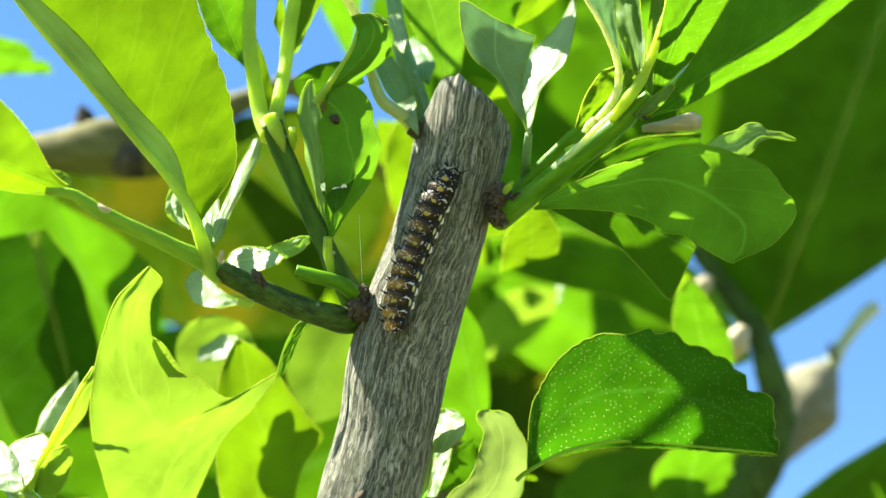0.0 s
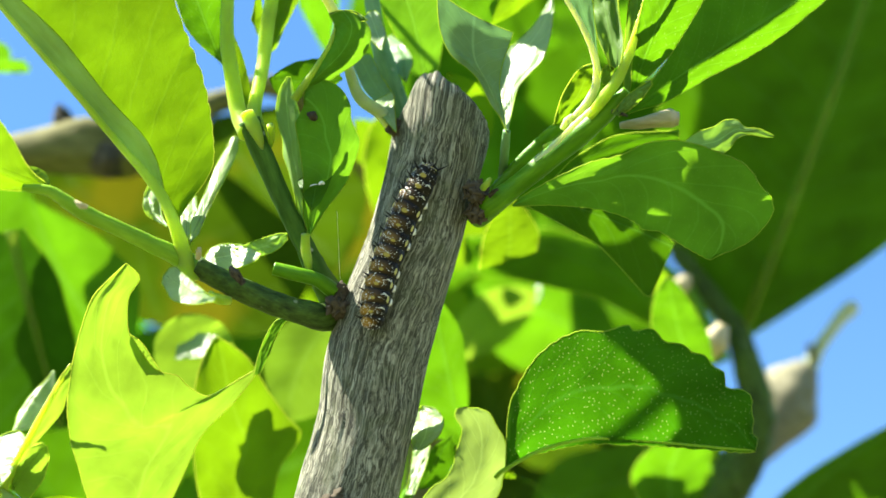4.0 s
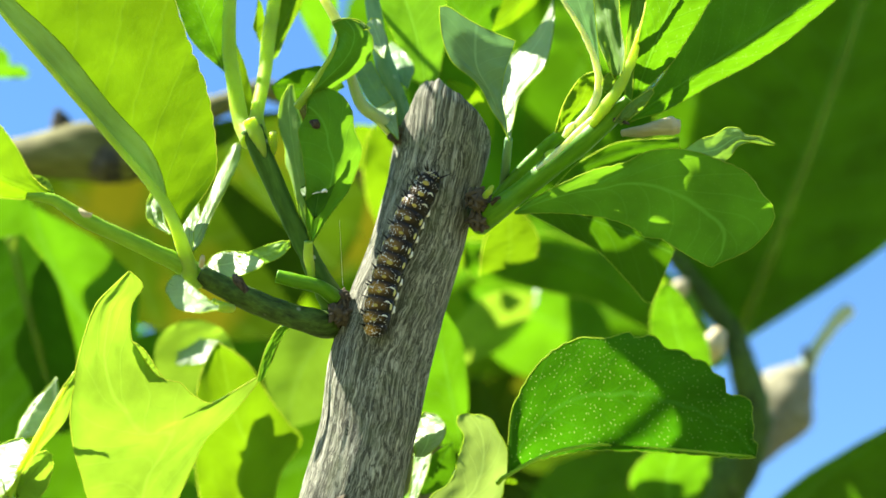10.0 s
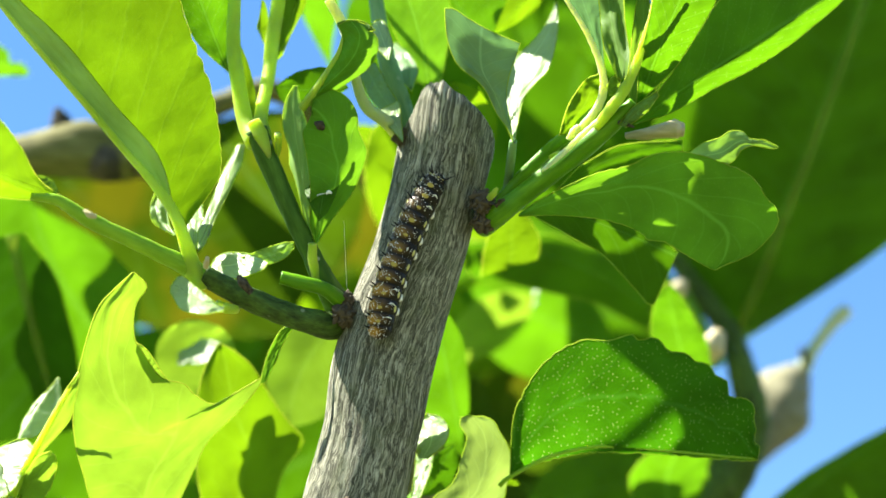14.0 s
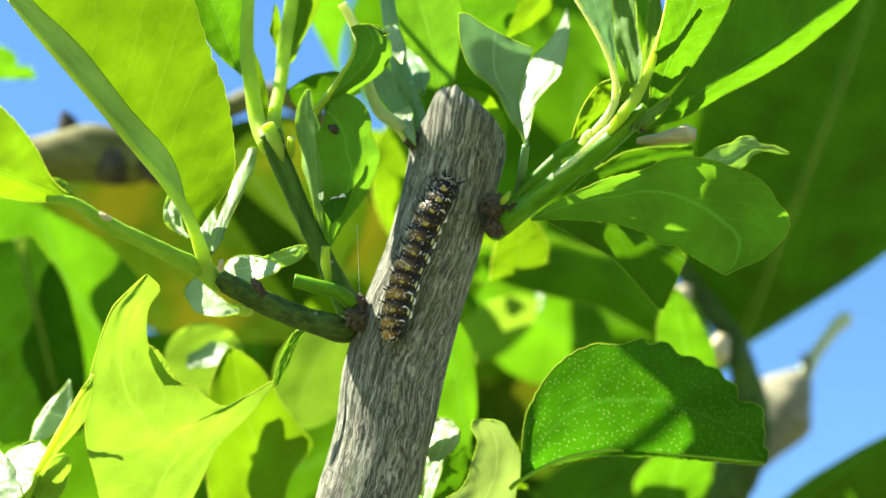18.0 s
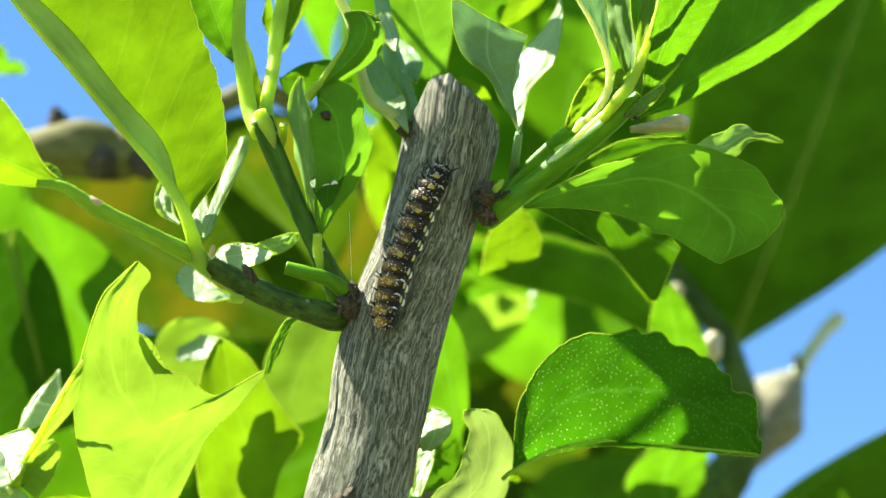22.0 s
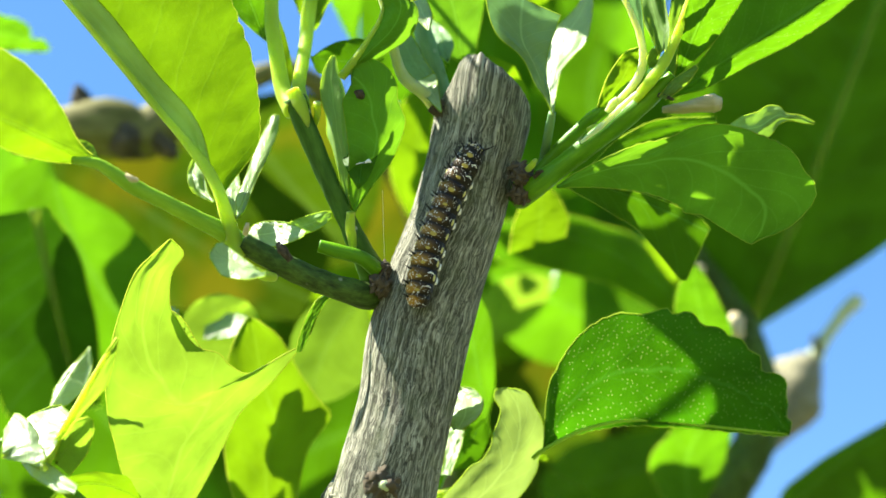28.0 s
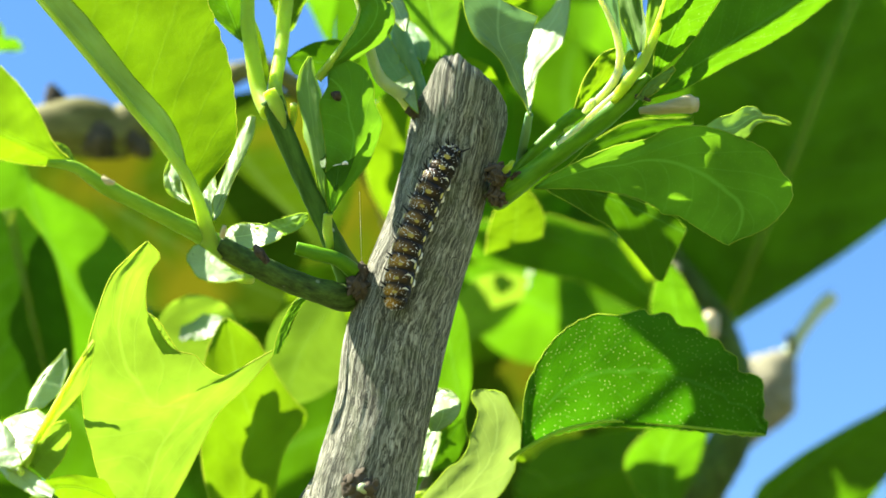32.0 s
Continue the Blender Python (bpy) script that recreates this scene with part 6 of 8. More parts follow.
leaf(branch, (0.0746, 0.1088, 1.5841), (0.0808, 0.0998, 1.5928), (0.1035, 0.0893, 1.6057), (1.2, 1.3, 1.6, 2.3, 3.7, 3.3, 2.8, 1.9, 1.2, 0.6, 0.2, 0.0, 0.0), (1.9, 4.0, 7.5, 11.4, 12.6, 13.9, 15.2, 15.2, 13.5, 12.2, 11.3, 10.4, 9.3),
     slope=(0.0875, 0.1132, -0.2428), away=(0.1843, 0.9320, 0.3122), fold=(25, 20), curl=(0, 0), mat=LEAF_DARK, cren=0.0, teeth=14, detail=1, rib=0.9, wave=0.4, petiole=[(0.0659, 0.1172, 1.5841)], label='dark leaf with a lit rim')
leaf(branch, (0.0545, 0.0810, 1.6225), (0.0378, 0.0600, 1.6327), (0.0087, 0.0508, 1.6302), (0.7, 1.5, 2.9, 4.3, 5.1, 5.7, 7.0, 7.6, 7.8, 7.9, 7.7, 6.1, 5.4), (0.3, 0.5, 1.0, 2.1, 3.4, 5.6, 4.6, 4.2, 2.3, 1.0, 0.3, 0.0, 0.0),
     slope=(0.0875, 0.1132, -0.2428), away=(0.0800, 0.9067, 0.4141), fold=(15, 15), curl=(0, 0), mat=LEAF_DARK, cren=0.0, teeth=14, detail=1, rib=0.6, wave=0.4, petiole=[(0.0693, 0.0953, 1.6264)], label='leaf coloured dark for its shade')
leaf(branch, (0.0543, 0.0895, 1.6240), (0.0558, 0.0825, 1.6292), (0.0436, 0.0678, 1.6356), (0.2, 1.3, 2.3, 3.3, 3.9, 4.3, 4.3, 4.1, 3.3, 2.3, 1.5, 0.9, 0.0), (0.8, 4.0, 5.5, 5.8, 5.0, 3.8, 3.1, 2.6, 1.6, 1.0, 0.6, 0.4, 0.0),
     slope=(0.2126, 0.1707, -0.3662), away=(0.1160, 0.9101, 0.3979), fold=(10, 10), curl=(0, 0), mat=LEAF_YOUNG, cren=0.0, teeth=14, detail=0, rib=0.5, wave=0.4, petiole=[(0.0681, 0.0974, 1.6219)], label='sunlit leaf behind')
leaf(branch, (0.0472, 0.1020, 1.6194), (0.0359, 0.0919, 1.6304), (0.0081, 0.0826, 1.6337), (0.0, 0.6, 2.8, 6.5, 10.0, 11.9, 13.5, 13.2, 10.9, 7.9, 3.3, 1.1, 0.0), (0.0, 0.2, 0.9, 2.3, 5.0, 8.1, 8.1, 7.5, 5.3, 3.5, 0.8, 0.0, 0.0),
     slope=(0.2126, 0.1707, -0.3662), away=(0.0692, 0.9188, 0.3885), fold=(10, 10), curl=(0, 0), mat=LEAF, cren=0.0, teeth=14, detail=0, rib=0.6, wave=0.4, petiole=[(0.0646, 0.1024, 1.6158)], label='bright leaf with the sun through it')
leaf(branch, (0.0467, 0.1103, 1.6189), (0.0383, 0.1183, 1.6151), (0.0189, 0.1202, 1.6144), (0.5, 2.6, 4.4, 6.4, 8.5, 9.6, 9.8, 10.3, 10.2, 8.7, 6.5, 4.1, 0.0), (0.5, 2.7, 4.9, 7.4, 9.4, 11.5, 12.6, 13.7, 13.2, 11.1, 8.4, 5.5, 0.0),
     slope=(0.2126, 0.1707, -0.3662), away=(0.0744, 0.9349, 0.3470), fold=(10, 10), curl=(0, 0), mat=LEAF_OLIVE, cren=0.0, teeth=14, detail=0, rib=0.6, wave=0.4, petiole=[(0.0649, 0.1054, 1.6143)], label='olive green leaf')
leaf(branch, (0.0608, 0.1085, 1.6008), (0.0519, 0.1113, 1.6012), (0.0250, 0.1218, 1.5960), (0.7, 4.1, 7.1, 10.8, 12.3, 12.5, 12.6, 12.5, 11.4, 9.1, 6.0, 3.6, 0.0), (0.5, 2.7, 4.3, 5.9, 7.2, 7.9, 8.5, 9.3, 9.0, 6.9, 4.9, 3.1, 0.0),
     slope=(-0.0875, -0.0594, 0.1274), away=(0.1008, 0.9425, 0.3185), fold=(10, 10), curl=(0, 0), mat=LEAF_DARK, cren=0.0, teeth=14, detail=0, rib=0.6, wave=0.4, petiole=[(0.0668, 0.1090, 1.5970)], label='green leaf')
leaf(branch, (0.0598, 0.0827, 1.5957), (0.0523, 0.0813, 1.5915), (0.0456, 0.0875, 1.5849), (0.5, 2.9, 4.7, 6.2, 7.1, 7.8, 8.4, 7.4, 5.8, 4.1, 2.7, 1.6, 0.0), (0.2, 1.2, 2.1, 3.1, 4.1, 4.5, 5.2, 5.0, 3.4, 2.2, 1.4, 0.5, 0.0),
     slope=(0.2126, 0.1707, -0.3662), away=(0.1194, 0.9397, 0.3204), fold=(10, 10), curl=(0, 0), mat=LEAF, cren=0.0, teeth=14, detail=0, rib=0.5, wave=0.4, petiole=[(0.0692, 0.1059, 1.6012)], label='leaf lit through by the sun')
leaf(branch, (0.0084, 0.0556, 1.5861), (0.0050, 0.0438, 1.5982), (0.0017, 0.0345, 1.6106), (0.0, 1.0, 3.1, 6.9, 8.5, 8.4, 8.2, 7.0, 4.7, 2.9, 1.7, 1.0, 0.0), (0.0, 0.0, 0.0, 1.0, 2.6, 3.5, 3.9, 4.2, 3.2, 2.1, 1.3, 0.8, 0.0),
     slope=(0.2126, 0.1707, -0.3662), away=(0.0124, 0.9297, 0.3681), fold=(10, 10), curl=(0, 0), mat=LEAF, cren=0.0, teeth=14, detail=0, rib=0.5, wave=0.4, petiole=[(0.0189, 0.0727, 1.5801), (0.0587, 0.1212, 1.5826)], label='green leaf behind the branch')
leaf(branch, (0.0374, 0.0740, 1.6874), (0.0313, 0.0818, 1.6774), (0.0407, 0.0944, 1.6637), (0.9, 5.3, 9.2, 12.8, 14.7, 16.2, 17.4, 17.0, 14.5, 10.9, 7.6, 4.7, 0.0), (0.9, 5.1, 7.6, 9.4, 10.2, 11.8, 12.2, 12.1, 11.5, 8.6, 5.4, 3.2, 0.0),
     slope=(0.0875, 0.1132, -0.2428), away=(0.0745, 0.8744, 0.4795), fold=(10, 10), curl=(0, 0), mat=LEAF_DARK, cren=0.0, teeth=14, detail=0, rib=0.5, wave=0.4, petiole=[(0.0547, 0.0920, 1.6525)], label='broad leaf coloured dark for its shade')
leaf(branch, (0.0232, 0.1081, 1.6617), (0.0137, 0.0999, 1.6667), (0.0097, 0.0813, 1.6828), (0.4, 2.4, 4.4, 7.2, 8.8, 9.7, 11.3, 11.1, 8.8, 6.6, 4.6, 2.9, 0.0), (1.3, 6.9, 10.7, 13.4, 14.2, 14.7, 14.9, 14.9, 13.4, 9.0, 5.4, 3.0, 0.0),
     slope=(0.2126, 0.1707, -0.3662), away=(0.0314, 0.8891, 0.4567), fold=(10, 10), curl=(0, 0), mat=LEAF, cren=0.0, teeth=14, detail=0, rib=0.5, wave=0.4, petiole=None, label='green leaf in broken light')
# made-up pale beads in place of sun flecks on the twig
twig(branch, 'bud', [(0.0600, 0.0761, 1.6144), (0.0613, 0.0734, 1.6166), (0.0631, 0.0736, 1.6197)], (0.00185, 0.00307, 0.00154,), BUD, rough=0.2, label='pale bead standing for a sun fleck')
twig(branch, 'bud', [(0.0556, 0.0838, 1.6320), (0.0564, 0.0816, 1.6332), (0.0576, 0.0823, 1.6354)], (0.00118, 0.00195, 0.00098,), BUD, rough=0.2, label='pale bead standing for a sun fleck')
twig(branch, 'bud', [(0.0466, 0.0817, 1.6367), (0.0471, 0.0797, 1.6373), (0.0480, 0.0806, 1.6390)], (0.00081, 0.00134, 0.00067,), BUD, rough=0.2, label='pale bead standing for a sun fleck')
twig(branch, 'bud', [(0.0103, 0.0800, 1.6402), (0.0110, 0.0780, 1.6409), (0.0118, 0.0788, 1.6428)], (0.00088, 0.00147, 0.00074,), BUD, rough=0.2, label='pale bead standing for a sun fleck')

branch = thing('lemon_branch', (-0.0646, 0.0639, 1.6605), 'rear grey lemon branch with old olive and bright leaves', 'branch', '')
twig(branch, 'twig', [(-0.0912, 0.0659, 1.6564), (-0.0815, 0.0654, 1.6574), (-0.0717, 0.0642, 1.6576), (-0.0634, 0.0654, 1.6574), (-0.0551, 0.0648, 1.6634), (-0.0432, 0.0644, 1.6690), (-0.0324, 0.0648, 1.6728), (-0.0178, 0.0728, 1.6652), (-0.0030, 0.0876, 1.6476), (0.0020, 0.1099, 1.6187), (-0.0005, 0.1358, 1.5869), (-0.0250, 0.0750, 1.2000)], (0.00363, 0.00508, 0.00603, 0.00605, 0.00413, 0.00244, 0.00221, 0.00247, 0.00326, 0.00433, 0.00521, 0.00700,), TWIG_PALE, rough=0.2, label='dark grey-green branch')
twig(branch, 'knot', [(-0.0765, 0.0618, 1.6628), (-0.0770, 0.0609, 1.6646), (-0.0773, 0.0603, 1.6659)], (0.00265, 0.00145, 0.00072,), SCAR, rough=0.4, label='')
twig(branch, 'knot', [(-0.0671, 0.0623, 1.6569), (-0.0661, 0.0629, 1.6532), (-0.0652, 0.0642, 1.6505)], (0.00312, 0.00360, 0.00192,), SCAR, rough=0.5, label='brown withered knot')
twig(branch, 'knot', [(-0.0611, 0.0628, 1.6558), (-0.0580, 0.0632, 1.6527), (-0.0558, 0.0640, 1.6510)], (0.00192, 0.00216, 0.00120,), SCAR, rough=0.5, label='')
blade(branch, [(-0.09710, 0.04484, 1.67459), (-0.09156, 0.04678, 1.67438), (-0.08823, 0.04813, 1.67408), (-0.08631, 0.04978, 1.67314), (-0.08623, 0.05129, 1.67182), (-0.08396, 0.05188, 1.67189), (-0.08269, 0.05324, 1.67103)],
      [(-0.09795, 0.05215, 1.66794), (-0.09336, 0.05261, 1.66875), (-0.08876, 0.05317, 1.66948), (-0.08475, 0.05399, 1.66981), (-0.08325, 0.05416, 1.67005)], top=[(-0.08269, 0.05324, 1.67103), (-0.08251, 0.05383, 1.67054), (-0.08325, 0.05416, 1.67005)], mat=LEAF, wave=0.6, bulge=0.001, label='green leaf with a lobed end')
leaf(branch, (-0.0805, 0.0656, 1.6593), (-0.0743, 0.0771, 1.6466), (-0.0276, 0.0886, 1.6290), (2.0, 3.7, 6.5, 10.0, 14.1, 16.9, 19.4, 20.9, 19.2, 17.8, 15.8, 14.2, 13.5), (8.3, 8.9, 10.5, 13.3, 14.4, 16.5, 17.7, 15.5, 12.2, 9.5, 6.9, 5.4, 4.7),
     slope=(0.2126, 0.1707, -0.3662), away=(-0.1406, 0.8926, 0.4284), fold=(10, 10), curl=(0, 0), mat=LEAF_OLIVE, cren=0.0, teeth=14, detail=1, rib=0.8, wave=0.4, petiole=[(-0.0815, 0.0642, 1.6600)], label='large old olive leaf mottled yellow')
leaf(branch, (-0.0441, 0.0633, 1.6643), (-0.0389, 0.0746, 1.6555), (-0.0182, 0.0938, 1.6436), (1.2, 6.3, 10.3, 14.1, 16.5, 18.9, 21.1, 20.7, 18.4, 14.6, 10.1, 6.1, 0.0), (0.6, 3.5, 5.4, 7.0, 8.1, 8.8, 9.2, 10.0, 10.0, 7.3, 5.1, 3.2, 0.0),
     slope=(0.2126, 0.1707, -0.3662), away=(-0.0767, 0.8906, 0.4484), fold=(10, 10), curl=(0, 0), mat=LEAF_OLIVE, cren=0.0, teeth=14, detail=0, rib=0.6, wave=0.4, petiole=[(-0.0432, 0.0644, 1.6690)], label='olive leaf lit from above')
# shade on this leaf comes from its deepened colour
leaf(branch, (-0.0818, 0.0461, 1.6292), (-0.0802, 0.0501, 1.6210), (-0.0739, 0.0753, 1.5980), (2.5, 2.8, 3.3, 4.3, 6.0, 7.3, 7.4, 7.5, 6.7, 5.7, 5.0, 4.6, 4.4), (12.1, 12.2, 12.6, 13.3, 14.5, 16.2, 18.2, 17.1, 16.0, 15.3, 14.9, 14.3, 13.7),
     slope=(0.1763, 0.2247, -0.4819), away=(-0.1848, 0.9015, 0.3913), fold=(18, 18), curl=(0, 0), mat=LEAF_DEEP, cren=0.0, teeth=14, detail=1, rib=1.3, wave=0.4, petiole=None, label='dark green leaf with a pale midrib')
leaf(branch, (-0.0800, 0.0483, 1.6443), (-0.0790, 0.0591, 1.6282), (-0.0614, 0.0714, 1.6114), (0.0, 0.0, 0.0, 0.0, 5.0, 9.6, 11.6, 12.9, 11.4, 8.0, 5.1, 3.0, 0.0), (0.0, 0.0, 8.0, 10.9, 13.6, 17.6, 17.4, 18.6, 18.2, 14.1, 10.4, 6.7, 0.0),
     slope=(0.2126, 0.1707, -0.3662), away=(-0.1720, 0.8960, 0.4093), fold=(10, 10), curl=(0, 0), mat=LEAF, cren=0.0, teeth=14, detail=0, rib=0.6, wave=0.4, petiole=None, label='bright green leaf')
blade(branch, [(-0.03476, 0.06018, 1.55972), (-0.03906, 0.05353, 1.56652), (-0.04171, 0.04731, 1.57334), (-0.04266, 0.04149, 1.58020), (-0.04278, 0.03591, 1.58706), (-0.04144, 0.03134, 1.59312), (-0.03918, 0.02848, 1.59738), (-0.03795, 0.02789, 1.59851)],
      [(-0.03476, 0.06018, 1.55972), (-0.03000, 0.05609, 1.56629), (-0.02848, 0.05066, 1.57349), (-0.02685, 0.04635, 1.57932), (-0.02287, 0.04310, 1.58463), (-0.02525, 0.04039, 1.58720), (-0.02869, 0.03652, 1.59086), (-0.03210, 0.03186, 1.59550), (-0.03545, 0.02931, 1.59756), (-0.03795, 0.02789, 1.59851)], mat=LEAF_YOUNG, wave=0.5, bulge=0.001, label='yellow-green leaf in full sun behind the eaten one')
blade(branch, [(-0.00576, 0.05987, 1.63345), (-0.01005, 0.05384, 1.63816), (-0.01164, 0.04731, 1.64383), (-0.01067, 0.04161, 1.64921), (-0.00626, 0.03729, 1.65403)],
      [(-0.00517, 0.05995, 1.63349), (-0.00163, 0.05494, 1.63887), (0.00044, 0.04888, 1.64489), (-0.00029, 0.04295, 1.65016), (-0.00580, 0.03735, 1.65408)], mat=LEAF_YOUNG, wave=0.6, bulge=0.001, label='yellow-green leaf close behind the branch')
leaf(branch, (-0.0159, 0.0453, 1.6105), (-0.0262, 0.0504, 1.6031), (-0.0268, 0.0595, 1.5922), (0.2, 1.4, 3.1, 5.5, 7.6, 9.2, 10.3, 9.3, 7.1, 4.7, 1.2, 0.0, 0.0), (0.0, 0.4, 1.6, 4.3, 6.5, 7.3, 7.0, 5.3, 2.6, 0.0, 0.0, 0.0, 0.0),
     slope=(0.0875, 0.1132, -0.2428), away=(-0.0578, 0.9272, 0.3700), fold=(10, 10), curl=(0, 0), mat=LEAF_PALE, cren=0.0, teeth=14, detail=0, rib=0.4, wave=0.4, petiole=[(-0.0030, 0.0876, 1.6476)], label='pale round leaf')
# brighter material makes up for sun that the olive leaf blocks
leaf(branch, (-0.0353, 0.0458, 1.5953), (-0.0430, 0.0442, 1.5988), (-0.0462, 0.0398, 1.6082), (0.2, 1.6, 3.3, 6.0, 7.1, 7.4, 8.2, 8.3, 7.3, 5.9, 4.3, 2.8, 0.0), (0.2, 1.6, 2.8, 4.4, 5.6, 6.4, 7.0, 6.9, 6.1, 4.7, 3.4, 2.1, 0.0),
     slope=(0.2126, 0.1707, -0.3662), away=(-0.1034, 0.9228, 0.3712), fold=(10, 10), curl=(0, 0), mat=LEAF_BRIGHT, cren=0.0, teeth=14, detail=0, rib=0.4, wave=0.4, petiole=None, label='green leaf with a glossy top')
leaf(branch, (-0.0107, 0.1127, 1.6116), (-0.0273, 0.1165, 1.6049), (-0.0490, 0.1199, 1.5980), (0.5, 2.8, 5.4, 9.1, 13.3, 17.9, 16.7, 15.5, 13.3, 10.4, 7.5, 4.8, 0.0), (0.9, 4.7, 7.8, 10.8, 13.0, 14.1, 13.9, 13.6, 12.2, 9.7, 7.1, 4.4, 0.0),
     slope=(0.0875, 0.1132, -0.2428), away=(-0.0603, 0.9430, 0.3272), fold=(10, 10), curl=(0, 0), mat=LEAF_DARK, cren=0.0, teeth=14, detail=0, rib=0.4, wave=0.4, petiole=None, label='dark green leaf')
leaf(branch, (-0.0099, 0.0555, 1.6480), (-0.0087, 0.0493, 1.6541), (-0.0167, 0.0451, 1.6557), (0.5, 2.4, 3.8, 4.8, 5.0, 4.9, 4.3, 2.1, 0.0, 0.0, 0.0, 0.0, 0.0), (0.5, 2.7, 4.1, 4.8, 3.9, 3.3, 3.0, 1.3, 0.0, 0.0, 0.0, 0.0, 0.0),
     slope=(0.2126, 0.1707, -0.3662), away=(-0.0254, 0.8817, 0.4712), fold=(10, 10), curl=(0, 0), mat=LEAF_YOUNG, cren=0.0, teeth=14, detail=0, rib=0.4, wave=0.4, petiole=[(-0.0178, 0.0728, 1.6652)], label='yellow-green leaf in the sun')
leaf(branch, (-0.0807, 0.0930, 1.6201), (-0.0766, 0.1024, 1.6094), (-0.0574, 0.1170, 1.5944), (1.1, 6.0, 9.6, 12.6, 14.2, 15.6, 16.9, 16.7, 14.3, 10.9, 7.8, 4.9, 0.0), (0.9, 4.6, 7.3, 9.6, 11.2, 13.6, 14.2, 14.2, 13.3, 11.0, 7.2, 4.1, 0.0),
     slope=(0.0875, 0.1132, -0.2428), away=(-0.1558, 0.9279, 0.3388), fold=(10, 10), curl=(0, 0), mat=LEAF_DARK, cren=0.0, teeth=14, detail=0, rib=0.4, wave=0.4, petiole=None, label='dark leaf')
leaf(branch, (-0.0996, 0.0831, 1.6188), (-0.0956, 0.0915, 1.6093), (-0.0919, 0.1070, 1.5912), (0.6, 3.0, 4.7, 6.2, 7.2, 8.3, 8.0, 7.6, 6.8, 5.4, 3.0, 1.6, 0.0), (1.0, 5.2, 8.2, 10.4, 11.4, 12.1, 12.9, 13.6, 12.9, 10.8, 8.1, 5.3, 0.0),
     slope=(0.0875, 0.1132, -0.2428), away=(-0.2073, 0.9171, 0.3405), fold=(10, 10), curl=(0, 0), mat=LEAF_DARK, cren=0.0, teeth=14, detail=0, rib=0.4, wave=0.4, petiole=None, label='dark leaf')

# added out of view: leaves cut and placed to throw the wanted shadows
shoot = thing('lemon_shoot', (-0.0098, 0.0035, 1.7523), 'unseen lemon shoot added overhead to shade the branch', 'branch', '')
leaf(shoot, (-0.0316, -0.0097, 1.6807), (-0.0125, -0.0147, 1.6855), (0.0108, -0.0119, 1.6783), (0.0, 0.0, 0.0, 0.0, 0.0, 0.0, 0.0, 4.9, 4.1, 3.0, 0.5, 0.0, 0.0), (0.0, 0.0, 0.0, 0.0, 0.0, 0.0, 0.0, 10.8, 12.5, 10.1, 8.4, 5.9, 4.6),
     slope=(0.2126, 0.1707, -0.3662), away=(0.1067, 0.8881, 0.4471), fold=(14, -4), curl=(0.25, 0.0), mat=LEAF_DARK, cren=0.0, teeth=17, detail=0, rib=0.35, wave=0.7, petiole=[(-0.04358, 0.00028, 1.70070)], label='unseen leaf added overhead to cast shade')
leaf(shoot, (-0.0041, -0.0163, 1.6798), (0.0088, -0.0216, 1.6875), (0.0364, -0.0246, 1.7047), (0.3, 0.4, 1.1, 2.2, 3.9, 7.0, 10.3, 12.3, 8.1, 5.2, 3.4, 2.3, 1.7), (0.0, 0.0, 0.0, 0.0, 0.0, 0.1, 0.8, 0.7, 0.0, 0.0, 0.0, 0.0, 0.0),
     slope=(0.2126, 0.1707, -0.3662), away=(0.1432, 0.8533, 0.5014), fold=(8, 14), curl=(0, 0), mat=LEAF_DARK, cren=0.0, teeth=20, detail=0, rib=0.35, wave=0.4, petiole=[(-0.01605, -0.00625, 1.69985)], label='unseen leaf added overhead to cast shade')
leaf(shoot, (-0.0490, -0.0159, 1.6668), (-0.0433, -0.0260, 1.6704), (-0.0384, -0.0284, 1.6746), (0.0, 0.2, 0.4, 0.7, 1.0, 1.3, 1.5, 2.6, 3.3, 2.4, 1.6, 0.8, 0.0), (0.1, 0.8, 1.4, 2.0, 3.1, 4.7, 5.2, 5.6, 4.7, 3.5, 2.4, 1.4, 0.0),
     slope=(0.2126, 0.1707, -0.3662), away=(-0.0437, 0.8621, 0.5049), fold=(30, 12), curl=(0, 0), mat=LEAF_DARK, cren=0.0, teeth=14, detail=0, rib=0.35, wave=0.2, petiole=[(-0.0440, 0.0080, 1.7249)], label='unseen leaf added overhead to cast shade')
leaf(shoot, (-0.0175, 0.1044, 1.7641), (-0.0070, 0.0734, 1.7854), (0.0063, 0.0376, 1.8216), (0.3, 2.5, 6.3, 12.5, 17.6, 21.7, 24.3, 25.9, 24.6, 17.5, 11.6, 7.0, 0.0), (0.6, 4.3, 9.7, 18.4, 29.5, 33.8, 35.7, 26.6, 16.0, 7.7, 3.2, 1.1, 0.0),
     slope=(0.0875, 0.1132, -0.2428), away=(0.1814, 0.8747, 0.4493), fold=(0, 0), curl=(0, 0), mat=LEAF_DARK, cren=0.0, teeth=14, detail=0, rib=0.35, wave=0.2, petiole=[(0.0146, 0.0440, 1.7483)], label='unseen leaf added overhead to cast shade')
